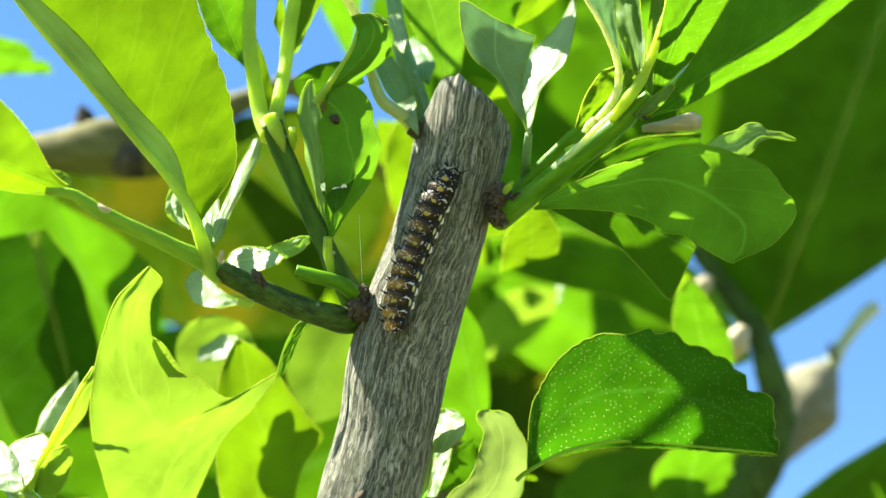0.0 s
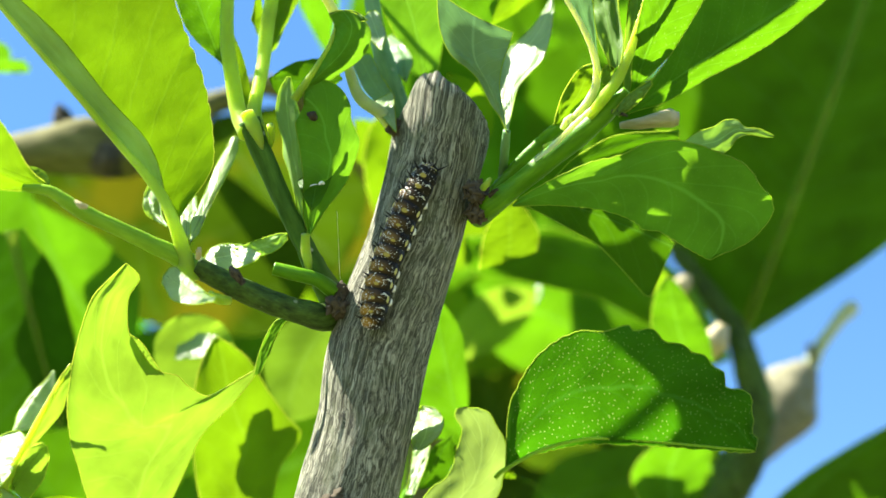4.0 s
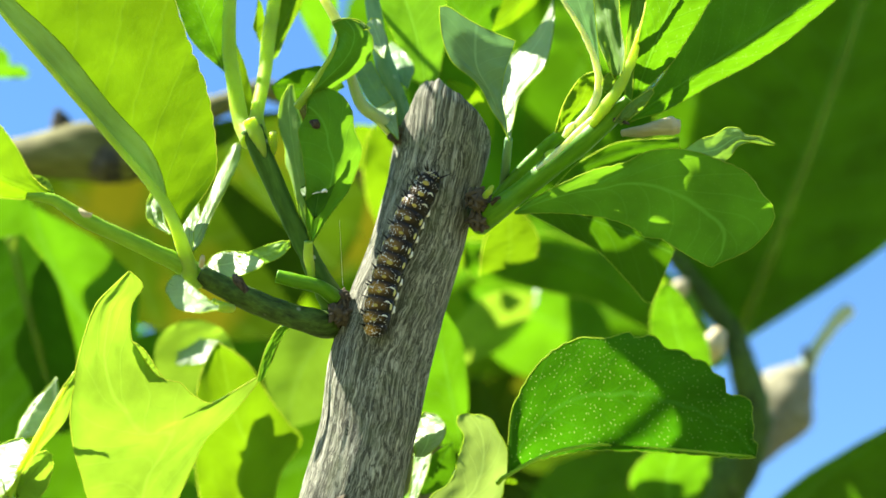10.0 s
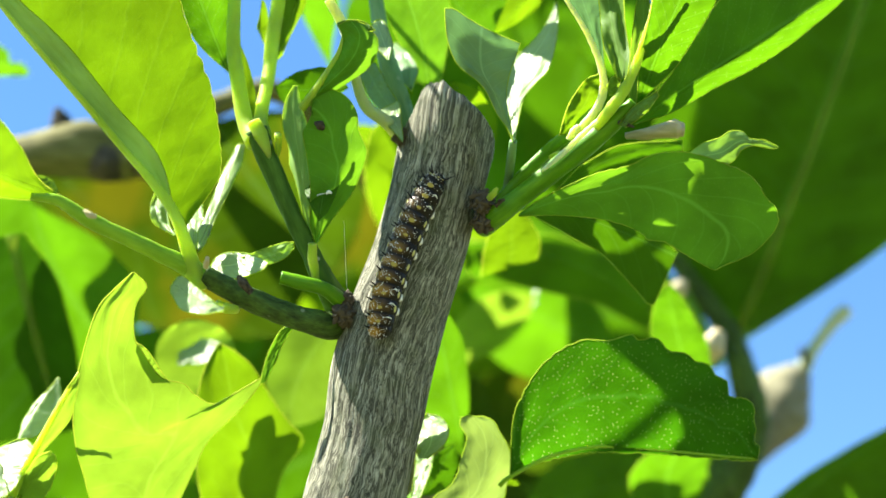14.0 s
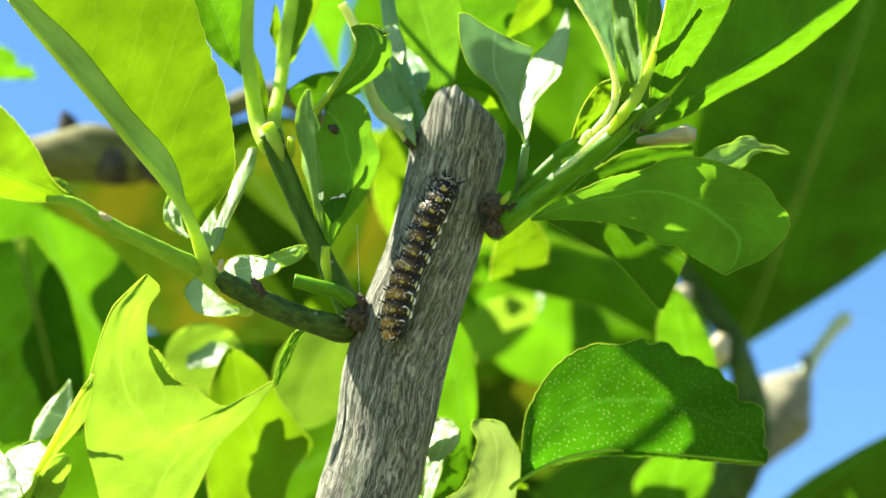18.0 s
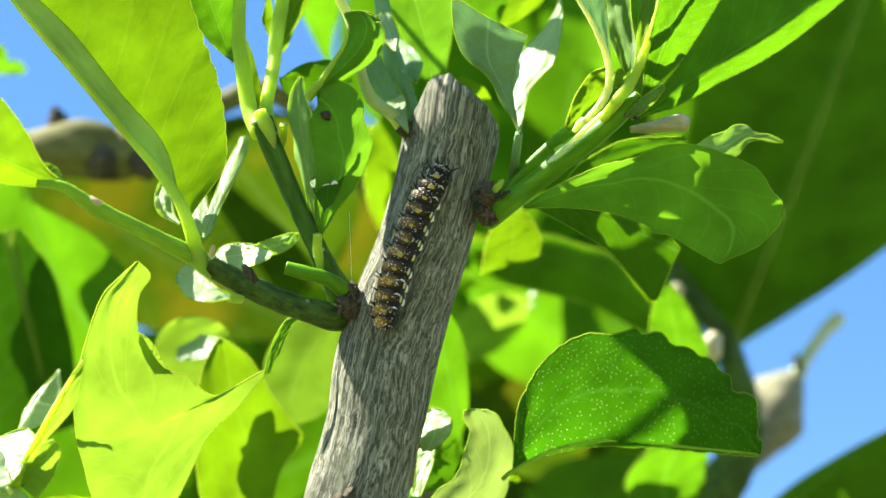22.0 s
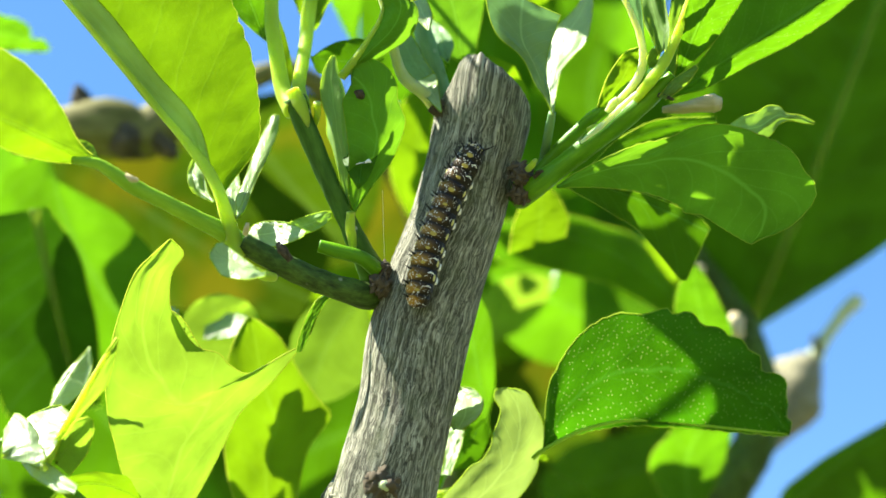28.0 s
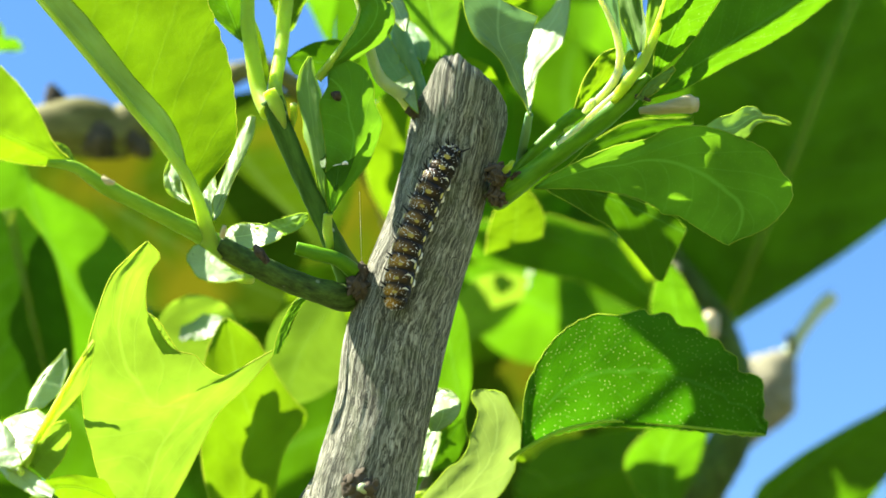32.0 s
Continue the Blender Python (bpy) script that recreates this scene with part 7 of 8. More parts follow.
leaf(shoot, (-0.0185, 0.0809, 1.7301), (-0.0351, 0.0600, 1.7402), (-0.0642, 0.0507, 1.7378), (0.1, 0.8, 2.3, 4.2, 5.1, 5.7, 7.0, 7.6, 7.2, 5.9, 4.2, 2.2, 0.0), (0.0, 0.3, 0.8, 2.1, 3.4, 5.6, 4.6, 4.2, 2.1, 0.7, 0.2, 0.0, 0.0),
     slope=(0.0875, 0.1132, -0.2428), away=(0.0800, 0.9067, 0.4141), fold=(0, 0), curl=(0, 0), mat=LEAF_DARK, cren=0.0, teeth=14, detail=0, rib=0.35, wave=0.2, petiole=[(-0.0381, 0.0067, 1.7248)], label='unseen leaf added overhead to cast shade')
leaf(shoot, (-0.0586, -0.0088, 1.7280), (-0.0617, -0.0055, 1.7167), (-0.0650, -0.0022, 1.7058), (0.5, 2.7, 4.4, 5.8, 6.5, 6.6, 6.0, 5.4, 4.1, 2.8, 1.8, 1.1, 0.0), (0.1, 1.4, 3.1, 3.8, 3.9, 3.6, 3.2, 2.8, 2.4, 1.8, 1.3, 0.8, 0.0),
     slope=(-1.1918, -0.2061, 0.4420), away=(-0.0043, 0.8788, 0.4773), fold=(0, 0), curl=(0, 0), mat=LEAF_DARK, cren=0.0, teeth=14, detail=0, rib=0.35, wave=0.2, petiole=[(-0.0558, 0.0106, 1.7253)], label='unseen leaf added overhead to cast shade')
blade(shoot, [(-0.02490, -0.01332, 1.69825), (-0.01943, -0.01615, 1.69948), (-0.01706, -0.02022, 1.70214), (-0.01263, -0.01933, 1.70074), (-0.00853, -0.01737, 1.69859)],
      [(-0.02437, -0.01288, 1.69783), (-0.02084, -0.01176, 1.69639), (-0.01586, -0.01067, 1.69473), (-0.01122, -0.01228, 1.69519), (-0.00813, -0.01589, 1.69741)], mat=LEAF_DARK, wave=0.3, label='narrow unseen leaf added to cast shade')
twig(shoot, 'twig', [(0.0000, 0.1000, 1.1200), (0.0259, 0.2280, 1.6140), (0.0182, 0.1996, 1.6867), (0.0254, 0.1600, 1.7361), (0.0293, 0.0807, 1.7523), (0.0019, 0.0084, 1.7417), (-0.0323, 0.0054, 1.7246), (-0.0797, 0.0158, 1.7259)], (0.00700, 0.00592, 0.00566, 0.00521, 0.00300, 0.00150, 0.00115, 0.00080,), TWIG_GREY, rough=0.05, label='unseen grey twig added to carry the shade leaves')

# more unseen shadow casters, set up-sun of the surfaces they darken
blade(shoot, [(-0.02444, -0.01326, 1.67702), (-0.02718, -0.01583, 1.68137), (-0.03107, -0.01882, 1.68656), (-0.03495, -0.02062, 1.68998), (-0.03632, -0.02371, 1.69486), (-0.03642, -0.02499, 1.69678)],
      [(-0.02358, -0.01372, 1.67755), (-0.02216, -0.01681, 1.68193), (-0.02076, -0.01962, 1.68588), (-0.02270, -0.02132, 1.68879), (-0.02320, -0.02293, 1.69129)], top=[(-0.03642, -0.02499, 1.69678), (-0.03478, -0.02507, 1.69661), (-0.03188, -0.02431, 1.69494), (-0.02802, -0.02353, 1.69306), (-0.02320, -0.02293, 1.69129)], mat=LEAF_DARK, wave=0.3, rim=False, label='unseen leaf added overhead to cast shade')
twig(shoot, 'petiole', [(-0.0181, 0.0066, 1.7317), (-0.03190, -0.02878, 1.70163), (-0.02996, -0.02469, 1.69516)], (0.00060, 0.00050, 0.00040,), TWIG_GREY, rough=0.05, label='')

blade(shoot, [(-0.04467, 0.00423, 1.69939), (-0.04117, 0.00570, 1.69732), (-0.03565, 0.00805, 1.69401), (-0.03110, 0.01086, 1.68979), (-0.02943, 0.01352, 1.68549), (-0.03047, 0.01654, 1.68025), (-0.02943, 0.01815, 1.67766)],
      [(-0.04368, 0.00403, 1.69984), (-0.03223, 0.00492, 1.69968), (-0.02220, 0.00675, 1.69776), (-0.01508, 0.01021, 1.69273), (-0.01193, 0.01449, 1.68585), (-0.01284, 0.01753, 1.68060), (-0.02188, 0.01857, 1.67780)], mat=LEAF_DARK, wave=0.2, rim=False, label='unseen leaf added overhead to cast shade')
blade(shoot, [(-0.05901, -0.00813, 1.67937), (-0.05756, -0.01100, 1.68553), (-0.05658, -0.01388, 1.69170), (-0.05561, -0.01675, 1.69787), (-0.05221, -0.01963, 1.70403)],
      [(-0.05853, -0.00805, 1.67919), (-0.05221, -0.00895, 1.68113), (-0.04541, -0.01100, 1.68553), (-0.04444, -0.01552, 1.69522), (-0.04929, -0.01963, 1.70403)], mat=LEAF_DARK, wave=0.2, rim=False, label='unseen leaf added overhead to cast shade')
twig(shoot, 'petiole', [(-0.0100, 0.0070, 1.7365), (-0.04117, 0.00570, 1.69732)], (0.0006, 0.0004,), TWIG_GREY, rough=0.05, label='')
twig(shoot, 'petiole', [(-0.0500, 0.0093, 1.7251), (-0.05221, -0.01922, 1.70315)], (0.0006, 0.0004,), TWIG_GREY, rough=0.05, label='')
branch = thing('lemon_branch', (0.0167, 0.1661, 1.6403), 'far lemon branch with many broad shaded leaves', 'branch', '')
twig(branch, 'twig', [(0.0000, 0.1000, 1.1000), (0.0170, 0.1940, 1.6040), (0.0143, 0.1848, 1.6474), (0.0173, 0.1678, 1.6839), (0.0358, 0.1621, 1.7198), (0.0488, 0.1578, 1.7527)], (0.00800, 0.00586, 0.00537, 0.00447, 0.00364, 0.00278,), TWIG_GREY, rough=0.05, label='grey branch')
# shaded leaves of this branch have their shade in a dark colour
leaf(branch, (-0.0121, 0.1504, 1.6805), (-0.0061, 0.1675, 1.6557), (0.0061, 0.1842, 1.6317), (0.1, 1.4, 5.6, 9.8, 13.6, 15.2, 14.7, 13.3, 9.1, 5.7, 2.4, 0.6, 0.0), (0.0, 1.0, 4.1, 8.0, 11.1, 12.8, 12.5, 11.0, 7.5, 4.5, 1.7, 0.4, 0.0),
     slope=(0.0675, 0.0267, -0.0572), away=(-0.0086, 0.9239, 0.3826), fold=(10, 10), curl=(0, 0), mat=LEAF, cren=0.0, teeth=14, detail=0, rib=0.5, wave=1.5, petiole=None, label='green leaf')
leaf(branch, (0.0438, 0.1369, 1.6587), (0.0193, 0.1381, 1.6527), (-0.0031, 0.1418, 1.6421), (0.1, 1.3, 5.3, 9.2, 12.6, 14.0, 13.7, 12.4, 8.6, 5.3, 2.2, 0.6, 0.0), (0.0, 0.9, 3.7, 7.3, 10.2, 11.8, 11.6, 10.1, 7.0, 4.1, 1.5, 0.4, 0.0),
     slope=(0.0709, 0.0172, -0.0368), away=(0.0388, 0.9180, 0.3947), fold=(10, 10), curl=(0, 0), mat=LEAF_YOUNG, cren=0.0, teeth=14, detail=0, rib=0.5, wave=1.5, petiole=None, label='sunlit yellow-green leaf')
leaf(branch, (-0.0138, 0.1172, 1.6528), (-0.0249, 0.1336, 1.6366), (-0.0302, 0.1555, 1.6181), (0.1, 1.8, 6.9, 11.3, 15.3, 16.9, 16.5, 15.2, 10.6, 6.6, 3.0, 0.8, 0.0), (0.0, 1.0, 4.2, 8.7, 12.2, 14.2, 13.9, 12.1, 8.2, 4.7, 1.7, 0.4, 0.0),
     slope=(0.3016, 0.2249, -0.4822), away=(-0.0468, 0.9274, 0.3711), fold=(10, 10), curl=(0, 0), mat=LEAF_YOUNG, cren=0.0, teeth=14, detail=0, rib=0.5, wave=1.5, petiole=None, label='sunlit yellow-green leaf')
leaf(branch, (0.0604, 0.1471, 1.6648), (0.0398, 0.1391, 1.6732), (0.0174, 0.1354, 1.6773), (0.1, 1.5, 5.8, 9.6, 13.1, 14.6, 14.2, 13.0, 9.0, 5.6, 2.4, 0.6, 0.0), (0.0, 0.9, 3.7, 7.6, 10.6, 12.3, 12.0, 10.5, 7.2, 4.1, 1.5, 0.4, 0.0),
     slope=(-0.0055, 0.1437, -0.3082), away=(0.0754, 0.9016, 0.4260), fold=(10, 10), curl=(0, 0), mat=LEAF, cren=0.0, teeth=14, detail=0, rib=0.5, wave=1.5, petiole=None, label='green leaf')
leaf(branch, (-0.0466, 0.1103, 1.6883), (-0.0320, 0.1171, 1.6745), (-0.0137, 0.1218, 1.6644), (0.1, 1.4, 5.5, 9.2, 12.5, 13.8, 13.5, 12.3, 8.6, 5.4, 2.3, 0.6, 0.0), (0.0, 0.9, 3.5, 7.2, 10.0, 11.6, 11.4, 9.9, 6.8, 3.9, 1.4, 0.4, 0.0),
     slope=(-0.0436, 0.0275, -0.0589), away=(-0.0620, 0.8910, 0.4498), fold=(10, 10), curl=(0, 0), mat=LEAF, cren=0.0, teeth=14, detail=0, rib=0.5, wave=1.5, petiole=None, label='green leaf')
leaf(branch, (0.0023, 0.1440, 1.6634), (0.0136, 0.1260, 1.6805), (0.0176, 0.1054, 1.6967), (0.1, 1.8, 7.1, 11.5, 15.7, 17.3, 16.9, 15.5, 10.8, 6.8, 3.0, 0.8, 0.0), (0.0, 1.0, 4.3, 8.9, 12.5, 14.6, 14.2, 12.3, 8.4, 4.8, 1.7, 0.4, 0.0),
     slope=(0.3294, 0.2344, -0.5026), away=(0.0231, 0.8921, 0.4512), fold=(10, 10), curl=(0, 0), mat=LEAF_YOUNG, cren=0.0, teeth=14, detail=0, rib=0.5, wave=1.5, petiole=None, label='sunlit yellow-green leaf')
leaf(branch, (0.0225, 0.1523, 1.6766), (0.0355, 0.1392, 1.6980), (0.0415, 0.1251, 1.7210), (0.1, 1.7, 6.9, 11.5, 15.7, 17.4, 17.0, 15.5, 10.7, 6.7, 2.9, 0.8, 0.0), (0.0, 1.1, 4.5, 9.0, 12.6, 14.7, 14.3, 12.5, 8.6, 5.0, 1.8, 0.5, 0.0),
     slope=(0.0147, 0.0502, -0.1076), away=(0.0635, 0.8819, 0.4672), fold=(10, 10), curl=(0, 0), mat=LEAF_DARK, cren=0.0, teeth=14, detail=0, rib=0.5, wave=1.5, petiole=None, label='leaf coloured dark for its shade')
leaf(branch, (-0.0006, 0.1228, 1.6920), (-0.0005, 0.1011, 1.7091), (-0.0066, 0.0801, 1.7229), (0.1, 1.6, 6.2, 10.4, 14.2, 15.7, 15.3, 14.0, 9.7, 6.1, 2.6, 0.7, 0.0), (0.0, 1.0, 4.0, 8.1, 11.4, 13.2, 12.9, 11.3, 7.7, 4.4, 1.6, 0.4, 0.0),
     slope=(0.3622, 0.2026, -0.4345), away=(-0.0040, 0.8579, 0.5137), fold=(10, 10), curl=(0, 0), mat=LEAF_DARK, cren=0.0, teeth=14, detail=0, rib=0.5, wave=1.5, petiole=None, label='leaf coloured dark for its shade')
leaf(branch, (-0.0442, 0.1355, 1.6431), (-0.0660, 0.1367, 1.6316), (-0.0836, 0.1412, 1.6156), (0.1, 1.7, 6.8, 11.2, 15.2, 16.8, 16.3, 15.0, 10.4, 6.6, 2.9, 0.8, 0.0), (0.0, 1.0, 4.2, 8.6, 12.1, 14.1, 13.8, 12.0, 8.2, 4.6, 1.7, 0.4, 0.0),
     slope=(0.1981, 0.0224, -0.0481), away=(-0.1286, 0.9252, 0.3571), fold=(10, 10), curl=(0, 0), mat=LEAF_DARK, cren=0.0, teeth=14, detail=0, rib=0.5, wave=1.5, petiole=None, label='leaf coloured dark for its shade')
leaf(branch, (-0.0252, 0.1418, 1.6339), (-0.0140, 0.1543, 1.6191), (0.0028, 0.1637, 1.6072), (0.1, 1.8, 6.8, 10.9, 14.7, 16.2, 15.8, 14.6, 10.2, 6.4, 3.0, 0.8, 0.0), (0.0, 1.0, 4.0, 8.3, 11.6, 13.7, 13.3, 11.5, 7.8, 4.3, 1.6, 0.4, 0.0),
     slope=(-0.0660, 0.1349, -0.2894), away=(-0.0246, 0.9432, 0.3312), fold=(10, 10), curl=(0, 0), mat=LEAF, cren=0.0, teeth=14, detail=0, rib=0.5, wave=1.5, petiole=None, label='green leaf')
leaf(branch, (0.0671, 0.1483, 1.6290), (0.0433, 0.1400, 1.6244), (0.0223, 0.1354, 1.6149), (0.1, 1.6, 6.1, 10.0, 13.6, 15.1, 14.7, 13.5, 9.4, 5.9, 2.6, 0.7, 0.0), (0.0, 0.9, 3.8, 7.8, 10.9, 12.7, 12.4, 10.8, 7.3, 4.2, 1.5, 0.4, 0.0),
     slope=(0.4185, 0.0231, -0.0495), away=(0.0873, 0.9350, 0.3438), fold=(10, 10), curl=(0, 0), mat=LEAF_DARK, cren=0.0, teeth=14, detail=0, rib=0.5, wave=1.5, petiole=None, label='leaf coloured dark for its shade')
leaf(branch, (0.0252, 0.1764, 1.6151), (0.0192, 0.1570, 1.6353), (0.0070, 0.1405, 1.6524), (0.1, 1.8, 7.1, 11.6, 15.7, 17.4, 16.9, 15.5, 10.8, 6.8, 3.0, 0.8, 0.0), (0.0, 1.1, 4.4, 9.0, 12.5, 14.6, 14.3, 12.4, 8.5, 4.8, 1.7, 0.4, 0.0),
     slope=(0.0089, 0.1469, -0.3150), away=(0.0338, 0.9348, 0.3537), fold=(10, 10), curl=(0, 0), mat=LEAF_OLIVE, cren=0.0, teeth=14, detail=0, rib=0.5, wave=1.5, petiole=None, label='green leaf')
leaf(branch, (-0.0614, 0.1211, 1.6635), (-0.0436, 0.1358, 1.6582), (-0.0214, 0.1475, 1.6581), (0.1, 1.9, 7.2, 11.6, 15.7, 17.2, 16.8, 15.6, 10.9, 6.9, 3.2, 0.9, 0.0), (0.0, 1.0, 4.2, 8.8, 12.3, 14.5, 14.2, 12.2, 8.3, 4.6, 1.6, 0.4, 0.0),
     slope=(0.3815, 0.1541, -0.3305), away=(-0.0831, 0.9086, 0.4093), fold=(10, 10), curl=(0, 0), mat=LEAF_OLIVE, cren=0.0, teeth=14, detail=0, rib=0.5, wave=1.5, petiole=None, label='green leaf')
leaf(branch, (-0.0714, 0.1191, 1.6761), (-0.0835, 0.1359, 1.6567), (-0.0897, 0.1558, 1.6345), (0.1, 1.7, 6.6, 11.2, 15.2, 17.0, 16.5, 15.1, 10.4, 6.5, 2.8, 0.7, 0.0), (0.0, 1.1, 4.4, 8.8, 12.3, 14.3, 14.0, 12.2, 8.3, 4.9, 1.8, 0.5, 0.0),
     slope=(0.0785, 0.1356, -0.2909), away=(-0.1588, 0.9032, 0.3987), fold=(10, 10), curl=(0, 0), mat=LEAF_GLAND, cren=0.0, teeth=14, detail=0, rib=0.5, wave=1.5, petiole=None, label='green leaf')
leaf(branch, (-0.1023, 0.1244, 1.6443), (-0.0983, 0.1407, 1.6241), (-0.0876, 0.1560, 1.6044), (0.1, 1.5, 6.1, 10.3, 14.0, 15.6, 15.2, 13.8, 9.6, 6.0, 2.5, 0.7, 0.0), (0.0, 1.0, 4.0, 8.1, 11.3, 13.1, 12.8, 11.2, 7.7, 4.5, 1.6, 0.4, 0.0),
     slope=(-0.0761, 0.1139, -0.2443), away=(-0.1891, 0.9208, 0.3410), fold=(10, 10), curl=(0, 0), mat=LEAF_DARK, cren=0.0, teeth=14, detail=0, rib=0.5, wave=1.5, petiole=None, label='leaf coloured dark for its shade')
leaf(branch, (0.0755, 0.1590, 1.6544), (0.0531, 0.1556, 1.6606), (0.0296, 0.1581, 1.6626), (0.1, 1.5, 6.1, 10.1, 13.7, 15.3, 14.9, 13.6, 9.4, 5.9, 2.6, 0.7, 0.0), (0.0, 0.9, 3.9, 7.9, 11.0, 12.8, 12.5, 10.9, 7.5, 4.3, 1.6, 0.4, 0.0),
     slope=(-0.1492, 0.2289, -0.4909), away=(0.0991, 0.9141, 0.3933), fold=(10, 10), curl=(0, 0), mat=LEAF_DARK, cren=0.0, teeth=14, detail=0, rib=0.5, wave=1.5, petiole=None, label='leaf coloured dark for its shade')
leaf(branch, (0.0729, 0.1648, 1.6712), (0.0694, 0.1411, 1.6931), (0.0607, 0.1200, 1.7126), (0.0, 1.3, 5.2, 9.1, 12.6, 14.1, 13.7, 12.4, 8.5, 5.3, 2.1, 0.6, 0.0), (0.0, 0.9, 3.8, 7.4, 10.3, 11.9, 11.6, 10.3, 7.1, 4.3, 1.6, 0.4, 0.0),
     slope=(-0.0032, 0.1701, -0.3647), away=(0.1273, 0.8821, 0.4535), fold=(10, 10), curl=(0, 0), mat=LEAF_DARK, cren=0.0, teeth=14, detail=0, rib=0.5, wave=1.5, petiole=None, label='leaf coloured dark for its shade')
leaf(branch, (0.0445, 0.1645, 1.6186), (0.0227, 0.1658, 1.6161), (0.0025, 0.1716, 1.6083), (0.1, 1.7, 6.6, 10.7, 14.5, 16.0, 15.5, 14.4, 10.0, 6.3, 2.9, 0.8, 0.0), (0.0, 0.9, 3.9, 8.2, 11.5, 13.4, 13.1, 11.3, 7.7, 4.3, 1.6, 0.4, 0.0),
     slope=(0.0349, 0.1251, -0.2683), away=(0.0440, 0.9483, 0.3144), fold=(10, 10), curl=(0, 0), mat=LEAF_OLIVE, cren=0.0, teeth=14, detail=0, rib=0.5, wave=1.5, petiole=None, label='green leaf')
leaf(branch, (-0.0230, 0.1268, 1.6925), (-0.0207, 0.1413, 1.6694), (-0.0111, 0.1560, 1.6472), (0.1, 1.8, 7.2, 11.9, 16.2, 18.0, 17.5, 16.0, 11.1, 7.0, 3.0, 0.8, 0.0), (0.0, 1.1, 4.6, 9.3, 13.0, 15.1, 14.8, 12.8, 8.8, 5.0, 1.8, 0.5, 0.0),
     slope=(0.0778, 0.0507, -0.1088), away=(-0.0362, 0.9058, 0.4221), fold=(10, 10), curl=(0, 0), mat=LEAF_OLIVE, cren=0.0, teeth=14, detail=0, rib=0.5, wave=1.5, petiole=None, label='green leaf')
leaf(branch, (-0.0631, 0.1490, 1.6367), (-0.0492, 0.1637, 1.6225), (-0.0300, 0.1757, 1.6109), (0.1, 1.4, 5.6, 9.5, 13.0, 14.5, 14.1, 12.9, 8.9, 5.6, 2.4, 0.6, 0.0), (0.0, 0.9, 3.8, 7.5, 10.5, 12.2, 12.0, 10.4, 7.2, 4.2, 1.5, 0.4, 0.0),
     slope=(-0.0057, 0.1720, -0.3688), away=(-0.0913, 0.9396, 0.3300), fold=(10, 10), curl=(0, 0), mat=LEAF_DARK, cren=0.0, teeth=14, detail=0, rib=0.5, wave=1.5, petiole=None, label='leaf coloured dark for its shade')
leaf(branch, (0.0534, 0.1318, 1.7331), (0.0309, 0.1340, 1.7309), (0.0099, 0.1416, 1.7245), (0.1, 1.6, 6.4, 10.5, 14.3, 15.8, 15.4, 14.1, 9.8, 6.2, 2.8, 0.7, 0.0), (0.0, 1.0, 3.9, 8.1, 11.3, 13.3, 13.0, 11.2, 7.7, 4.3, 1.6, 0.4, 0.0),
     slope=(0.0214, 0.2074, -0.4448), away=(0.0576, 0.8555, 0.5145), fold=(10, 10), curl=(0, 0), mat=LEAF_DARK, cren=0.0, teeth=14, detail=0, rib=0.5, wave=1.5, petiole=None, label='leaf coloured dark for its shade')
leaf(branch, (-0.0108, 0.1532, 1.6819), (0.0068, 0.1627, 1.6737), (0.0277, 0.1658, 1.6692), (0.1, 1.9, 7.1, 11.3, 15.2, 16.7, 16.3, 15.1, 10.6, 6.7, 3.2, 0.9, 0.0), (0.0, 1.0, 4.0, 8.5, 11.9, 14.0, 13.7, 11.7, 8.0, 4.4, 1.6, 0.4, 0.0),
     slope=(-0.1133, 0.2605, -0.5587), away=(0.0142, 0.9093, 0.4159), fold=(10, 10), curl=(0, 0), mat=LEAF, cren=0.0, teeth=14, detail=0, rib=0.5, wave=1.5, petiole=None, label='green leaf')
leaf(branch, (-0.0968, 0.1122, 1.6847), (-0.1071, 0.1200, 1.6670), (-0.1127, 0.1304, 1.6481), (0.1, 1.3, 5.2, 8.8, 12.0, 13.4, 13.0, 11.9, 8.2, 5.1, 2.2, 0.6, 0.0), (0.0, 0.8, 3.5, 7.0, 9.7, 11.3, 11.0, 9.6, 6.6, 3.8, 1.4, 0.4, 0.0),
     slope=(0.3015, 0.0595, -0.1275), away=(-0.2072, 0.8817, 0.4240), fold=(10, 10), curl=(0, 0), mat=LEAF, cren=0.0, teeth=14, detail=0, rib=0.5, wave=1.5, petiole=None, label='green leaf')
leaf(branch, (0.0061, 0.1074, 1.6777), (0.0141, 0.0970, 1.6940), (0.0159, 0.0857, 1.7112), (0.1, 1.7, 6.4, 10.3, 14.0, 15.4, 15.0, 13.8, 9.7, 6.1, 2.8, 0.7, 0.0), (0.0, 0.9, 3.8, 7.8, 11.0, 12.9, 12.6, 10.9, 7.4, 4.1, 1.5, 0.4, 0.0),
     slope=(0.0277, 0.0617, -0.1324), away=(0.0256, 0.8676, 0.4966), fold=(10, 10), curl=(0, 0), mat=LEAF_DARK, cren=0.0, teeth=14, detail=0, rib=0.5, wave=1.5, petiole=None, label='leaf coloured dark for its shade')
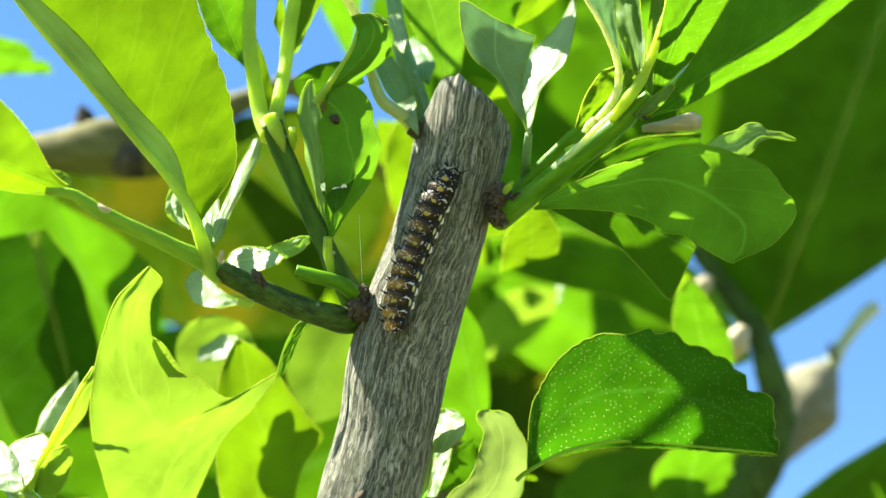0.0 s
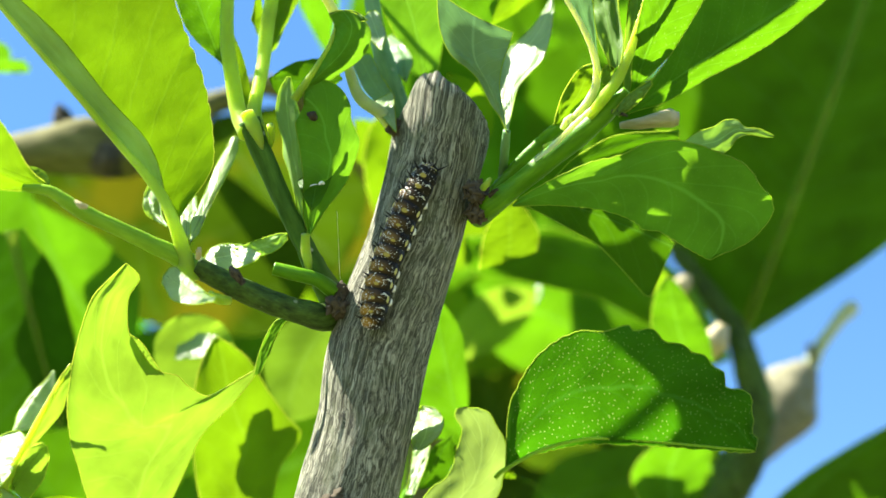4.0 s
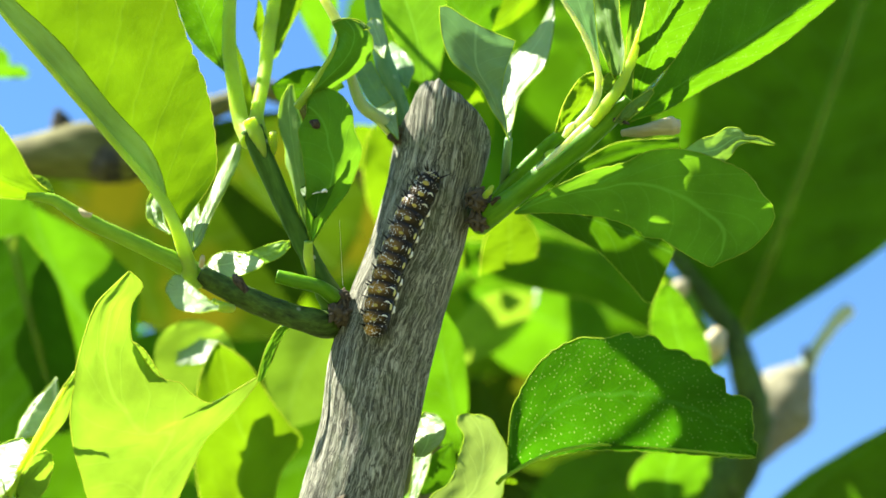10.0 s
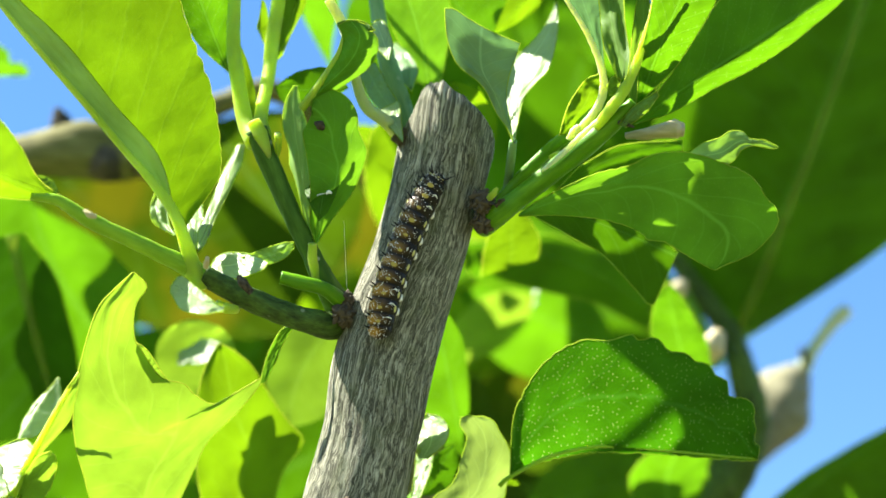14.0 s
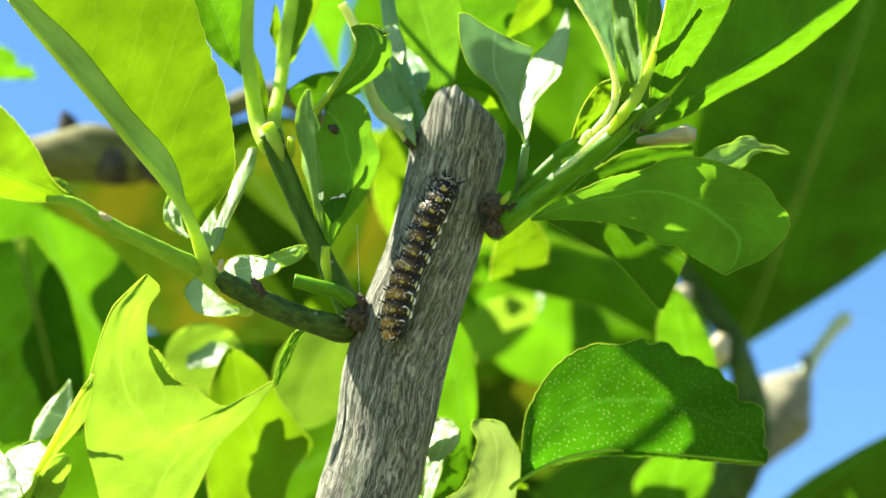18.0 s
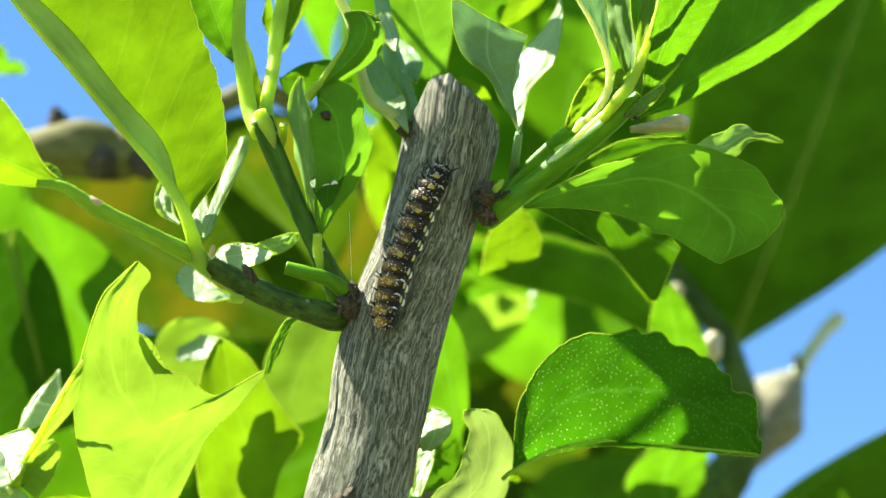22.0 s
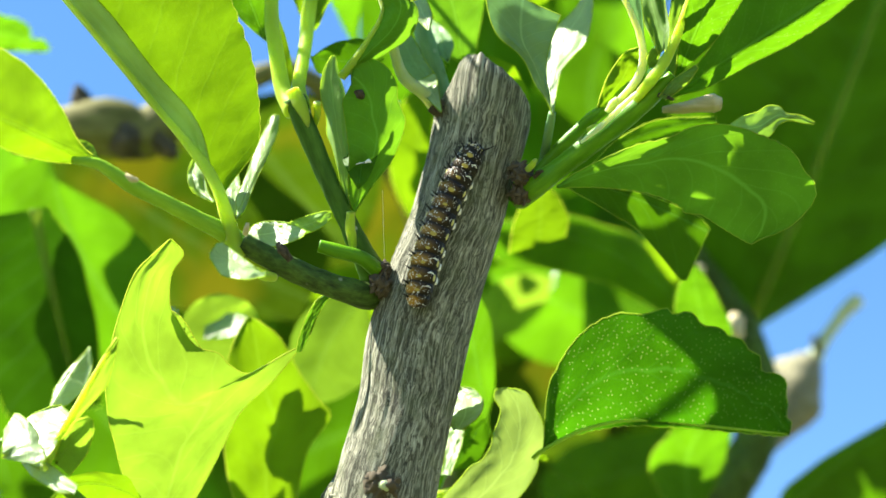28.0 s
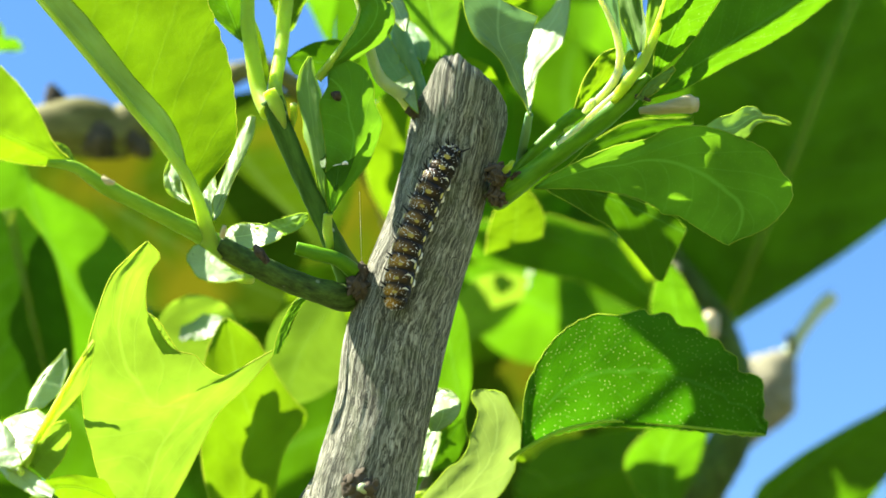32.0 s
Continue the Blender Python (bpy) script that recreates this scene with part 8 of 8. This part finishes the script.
leaf(branch, (0.0420, 0.1127, 1.6990), (0.0467, 0.0983, 1.7141), (0.0457, 0.0848, 1.7294), (0.1, 1.4, 5.6, 9.2, 12.5, 13.9, 13.5, 12.4, 8.6, 5.4, 2.4, 0.6, 0.0), (0.0, 0.8, 3.5, 7.1, 10.0, 11.7, 11.4, 9.9, 6.8, 3.9, 1.4, 0.4, 0.0),
     slope=(-0.1495, 0.1217, -0.2610), away=(0.0896, 0.8479, 0.5226), fold=(10, 10), curl=(0, 0), mat=LEAF, cren=0.0, teeth=14, detail=0, rib=0.5, wave=1.5, petiole=None, label='green leaf')
leaf(branch, (0.0493, 0.1471, 1.7083), (0.0484, 0.1295, 1.7194), (0.0408, 0.1120, 1.7274), (0.1, 2.3, 7.5, 11.9, 15.8, 17.0, 16.6, 15.9, 11.3, 7.2, 4.1, 1.1, 0.0), (0.0, 0.9, 3.7, 8.4, 11.9, 14.3, 13.9, 11.6, 7.8, 4.0, 1.4, 0.4, 0.0),
     slope=(0.4331, 0.2575, -0.5523), away=(0.0874, 0.8600, 0.5027), fold=(10, 10), curl=(0, 0), mat=LEAF_DARK, cren=0.0, teeth=14, detail=0, rib=0.5, wave=1.5, petiole=None, label='leaf coloured dark for its shade')
leaf(branch, (0.0717, 0.1295, 1.6108), (0.0545, 0.1349, 1.6101), (0.0388, 0.1470, 1.6047), (0.1, 2.0, 6.8, 10.9, 14.6, 15.8, 15.5, 14.6, 10.3, 6.5, 3.4, 0.9, 0.0), (0.0, 0.9, 3.7, 7.9, 11.2, 13.3, 13.0, 11.0, 7.5, 4.0, 1.4, 0.4, 0.0),
     slope=(-0.1649, 0.2807, -0.6020), away=(0.1107, 0.9408, 0.3204), fold=(10, 10), curl=(0, 0), mat=LEAF_YOUNG, cren=0.0, teeth=14, detail=0, rib=0.5, wave=1.5, petiole=None, label='sunlit yellow-green leaf')
leaf(branch, (-0.0750, 0.1409, 1.6008), (-0.0571, 0.1535, 1.5980), (-0.0362, 0.1609, 1.5993), (0.1, 1.5, 5.8, 9.5, 12.9, 14.3, 14.0, 12.8, 8.9, 5.6, 2.5, 0.7, 0.0), (0.0, 0.9, 3.6, 7.4, 10.3, 12.0, 11.8, 10.2, 7.0, 4.0, 1.4, 0.4, 0.0),
     slope=(0.3083, 0.2830, -0.6070), away=(-0.1109, 0.9495, 0.2934), fold=(10, 10), curl=(0, 0), mat=LEAF, cren=0.0, teeth=14, detail=0, rib=0.5, wave=1.5, petiole=None, label='green leaf')
leaf(branch, (-0.1100, 0.1451, 1.5966), (-0.0923, 0.1559, 1.5930), (-0.0717, 0.1611, 1.5937), (0.1, 1.6, 6.1, 9.9, 13.4, 14.8, 14.4, 13.3, 9.3, 5.8, 2.6, 0.7, 0.0), (0.0, 0.9, 3.7, 7.6, 10.7, 12.5, 12.2, 10.5, 7.2, 4.0, 1.5, 0.4, 0.0),
     slope=(0.2074, 0.2746, -0.5889), away=(-0.1783, 0.9432, 0.2804), fold=(10, 10), curl=(0, 0), mat=LEAF_DARK, cren=0.0, teeth=14, detail=0, rib=0.5, wave=1.5, petiole=None, label='leaf coloured dark for its shade')
leaf(branch, (-0.0471, 0.1718, 1.6048), (-0.0265, 0.1750, 1.5982), (-0.0046, 0.1740, 1.5976), (0.1, 2.0, 7.3, 11.6, 15.7, 17.2, 16.7, 15.6, 11.0, 6.9, 3.3, 0.9, 0.0), (0.0, 1.0, 4.1, 8.7, 12.3, 14.4, 14.1, 12.1, 8.2, 4.5, 1.6, 0.4, 0.0),
     slope=(-0.0577, 0.0766, -0.1642), away=(-0.0498, 0.9574, 0.2844), fold=(10, 10), curl=(0, 0), mat=LEAF_DARK, cren=0.0, teeth=14, detail=0, rib=0.5, wave=1.5, petiole=None, label='leaf coloured dark for its shade')
leaf(branch, (0.0095, 0.1803, 1.6059), (0.0306, 0.1844, 1.6012), (0.0528, 0.1853, 1.6023), (0.1, 1.7, 6.6, 10.6, 14.4, 15.9, 15.5, 14.3, 10.0, 6.3, 2.9, 0.8, 0.0), (0.0, 0.9, 3.9, 8.1, 11.4, 13.3, 13.0, 11.3, 7.7, 4.3, 1.6, 0.4, 0.0),
     slope=(0.0587, 0.0353, -0.0757), away=(0.0575, 0.9570, 0.2845), fold=(10, 10), curl=(0, 0), mat=LEAF, cren=0.0, teeth=14, detail=0, rib=0.5, wave=1.5, petiole=None, label='green leaf')
leaf(branch, (-0.0581, 0.1435, 1.6301), (-0.0392, 0.1345, 1.6372), (-0.0252, 0.1231, 1.6488), (0.1, 2.0, 7.3, 11.7, 15.7, 17.1, 16.7, 15.7, 11.0, 7.0, 3.5, 0.9, 0.0), (0.0, 1.0, 4.0, 8.6, 12.2, 14.4, 14.1, 12.0, 8.1, 4.4, 1.6, 0.4, 0.0),
     slope=(-0.1704, 0.0867, -0.1860), away=(-0.0804, 0.9235, 0.3750), fold=(10, 10), curl=(0, 0), mat=LEAF_DARK, cren=0.0, teeth=14, detail=0, rib=0.5, wave=1.5, petiole=None, label='leaf coloured dark for its shade')
leaf(branch, (0.0736, 0.1365, 1.6944), (0.0504, 0.1334, 1.6858), (0.0304, 0.1337, 1.6734), (0.1, 1.4, 5.4, 9.1, 12.4, 13.8, 13.5, 12.3, 8.5, 5.3, 2.3, 0.6, 0.0), (0.0, 0.9, 3.6, 7.2, 10.0, 11.6, 11.4, 10.0, 6.8, 4.0, 1.4, 0.4, 0.0),
     slope=(0.3140, 0.0439, -0.0942), away=(0.0979, 0.8880, 0.4492), fold=(10, 10), curl=(0, 0), mat=LEAF_DARK, cren=0.0, teeth=14, detail=0, rib=0.5, wave=1.5, petiole=None, label='leaf coloured dark for its shade')

speck = thing('lint_speck', (-0.0167, -0.0168, 1.6077), 'tiny white speck stuck on the chewed green leaf', 'speck', '')
twig(speck, 'fluff', [(-0.01741, -0.01109, 1.61035), (-0.01691, -0.01148, 1.61047), (-0.01654, -0.01113, 1.61043)], (0.00019, 0.00031, 0.00019,), CAT_WHITE, rough=0.2, label='')
twig(speck, 'fibre', [(-0.01897, -0.01078, 1.61017), (-0.01838, -0.01104, 1.61026), (-0.01770, -0.01109, 1.61035)], (0.00007, 0.00009, 0.00006,), CAT_WHITE, rough=0.05, label='')

speck = thing('silk_thread', (-0.0140, -0.0072, 1.6049), 'thin pale silk thread hanging between shoot and branch', 'thread', '')
twig(speck, 'strand', [(-0.0144, -0.0080, 1.6067), (-0.0142, -0.0060, 1.6023), (-0.0139, -0.0022, 1.5965)], (0.00002, 0.00002, 0.00002,), CAT_WHITE, rough=0.05, label='')
# sunlit edge drawn as a pale strip over the yellow-green leaf
leaf(branch, (0.0190, 0.0842, 1.6260), (0.0226, 0.0836, 1.6300), (0.0267, 0.0830, 1.6346), (0.0, 0.1, 0.2, 0.5, 1.0, 1.3, 1.2, 1.1, 0.9, 0.7, 0.2, 0.1, 0.0), (0.0, 0.1, 0.5, 1.1, 1.3, 1.5, 1.8, 1.3, 0.8, 0.4, 0.2, 0.1, 0.0),
     slope=(-0.7002, -0.5037, 1.0801), away=(0.0503, 0.9156, 0.3989), fold=(10, 10), curl=(0, 0), mat=LEAF_WAX_LIT, cren=0.0, teeth=14, detail=0, rib=0.2, wave=0.4, petiole=None, label='pale strip standing for a sunlit leaf edge')
leaf(branch, (0.0059, 0.0891, 1.6186), (0.0127, 0.0794, 1.6261), (0.0249, 0.0781, 1.6304), (0.1, 0.5, 1.3, 2.8, 4.2, 4.7, 4.9, 4.3, 3.1, 1.8, 1.0, 0.5, 0.0), (0.1, 0.9, 2.4, 4.2, 5.4, 6.3, 6.4, 5.9, 4.9, 3.4, 1.5, 0.6, 0.0),
     slope=(0.2679, 0.1971, -0.4226), away=(0.0314, 0.9195, 0.3917), fold=(10, 10), curl=(0, 0), mat=LEAF_BRIGHT, cren=0.0, teeth=14, detail=0, rib=0.3, wave=0.4, petiole=None, label='sunlit yellow-green leaf')
# separate pale sheet: the glare on the rear leaf's top, as colour
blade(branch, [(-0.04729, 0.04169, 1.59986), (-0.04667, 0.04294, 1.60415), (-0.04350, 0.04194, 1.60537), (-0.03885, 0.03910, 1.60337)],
      [(-0.04649, 0.04115, 1.59937), (-0.04260, 0.03929, 1.59915), (-0.03906, 0.03782, 1.59963), (-0.03800, 0.03818, 1.60192)], mat=LEAF_WAX_LIT, wave=0.3, rim=False, label='pale sheet standing for glare on a leaf top')

twig(shoot_r, 'bud', [(0.0106, -0.0092, 1.6104), (0.0113, -0.0110, 1.6106), (0.0120, -0.0114, 1.6114)], (0.00049, 0.00058, 0.00029,), TWIG_LIGHT, rough=0.4, label='tiny yellow-green bud')
twig(shoot_r, 'flake', [(0.0118, -0.0087, 1.6093), (0.0126, -0.0100, 1.6096), (0.0133, -0.0101, 1.6098)], (0.00039, 0.00039, 0.00019,), SCAR, rough=0.6, label='')
twig(knot_owner, 'cut_twig', [(-0.0136, 0.0049, 1.5577), (-0.0137, 0.0037, 1.5574), (-0.0137, 0.0030, 1.5573)], (0.00114, 0.00085, 0.00056,), GALL_TIP, rough=0.3, label='pale cut face of a pruned twig')


def motions():
    pass


motions()
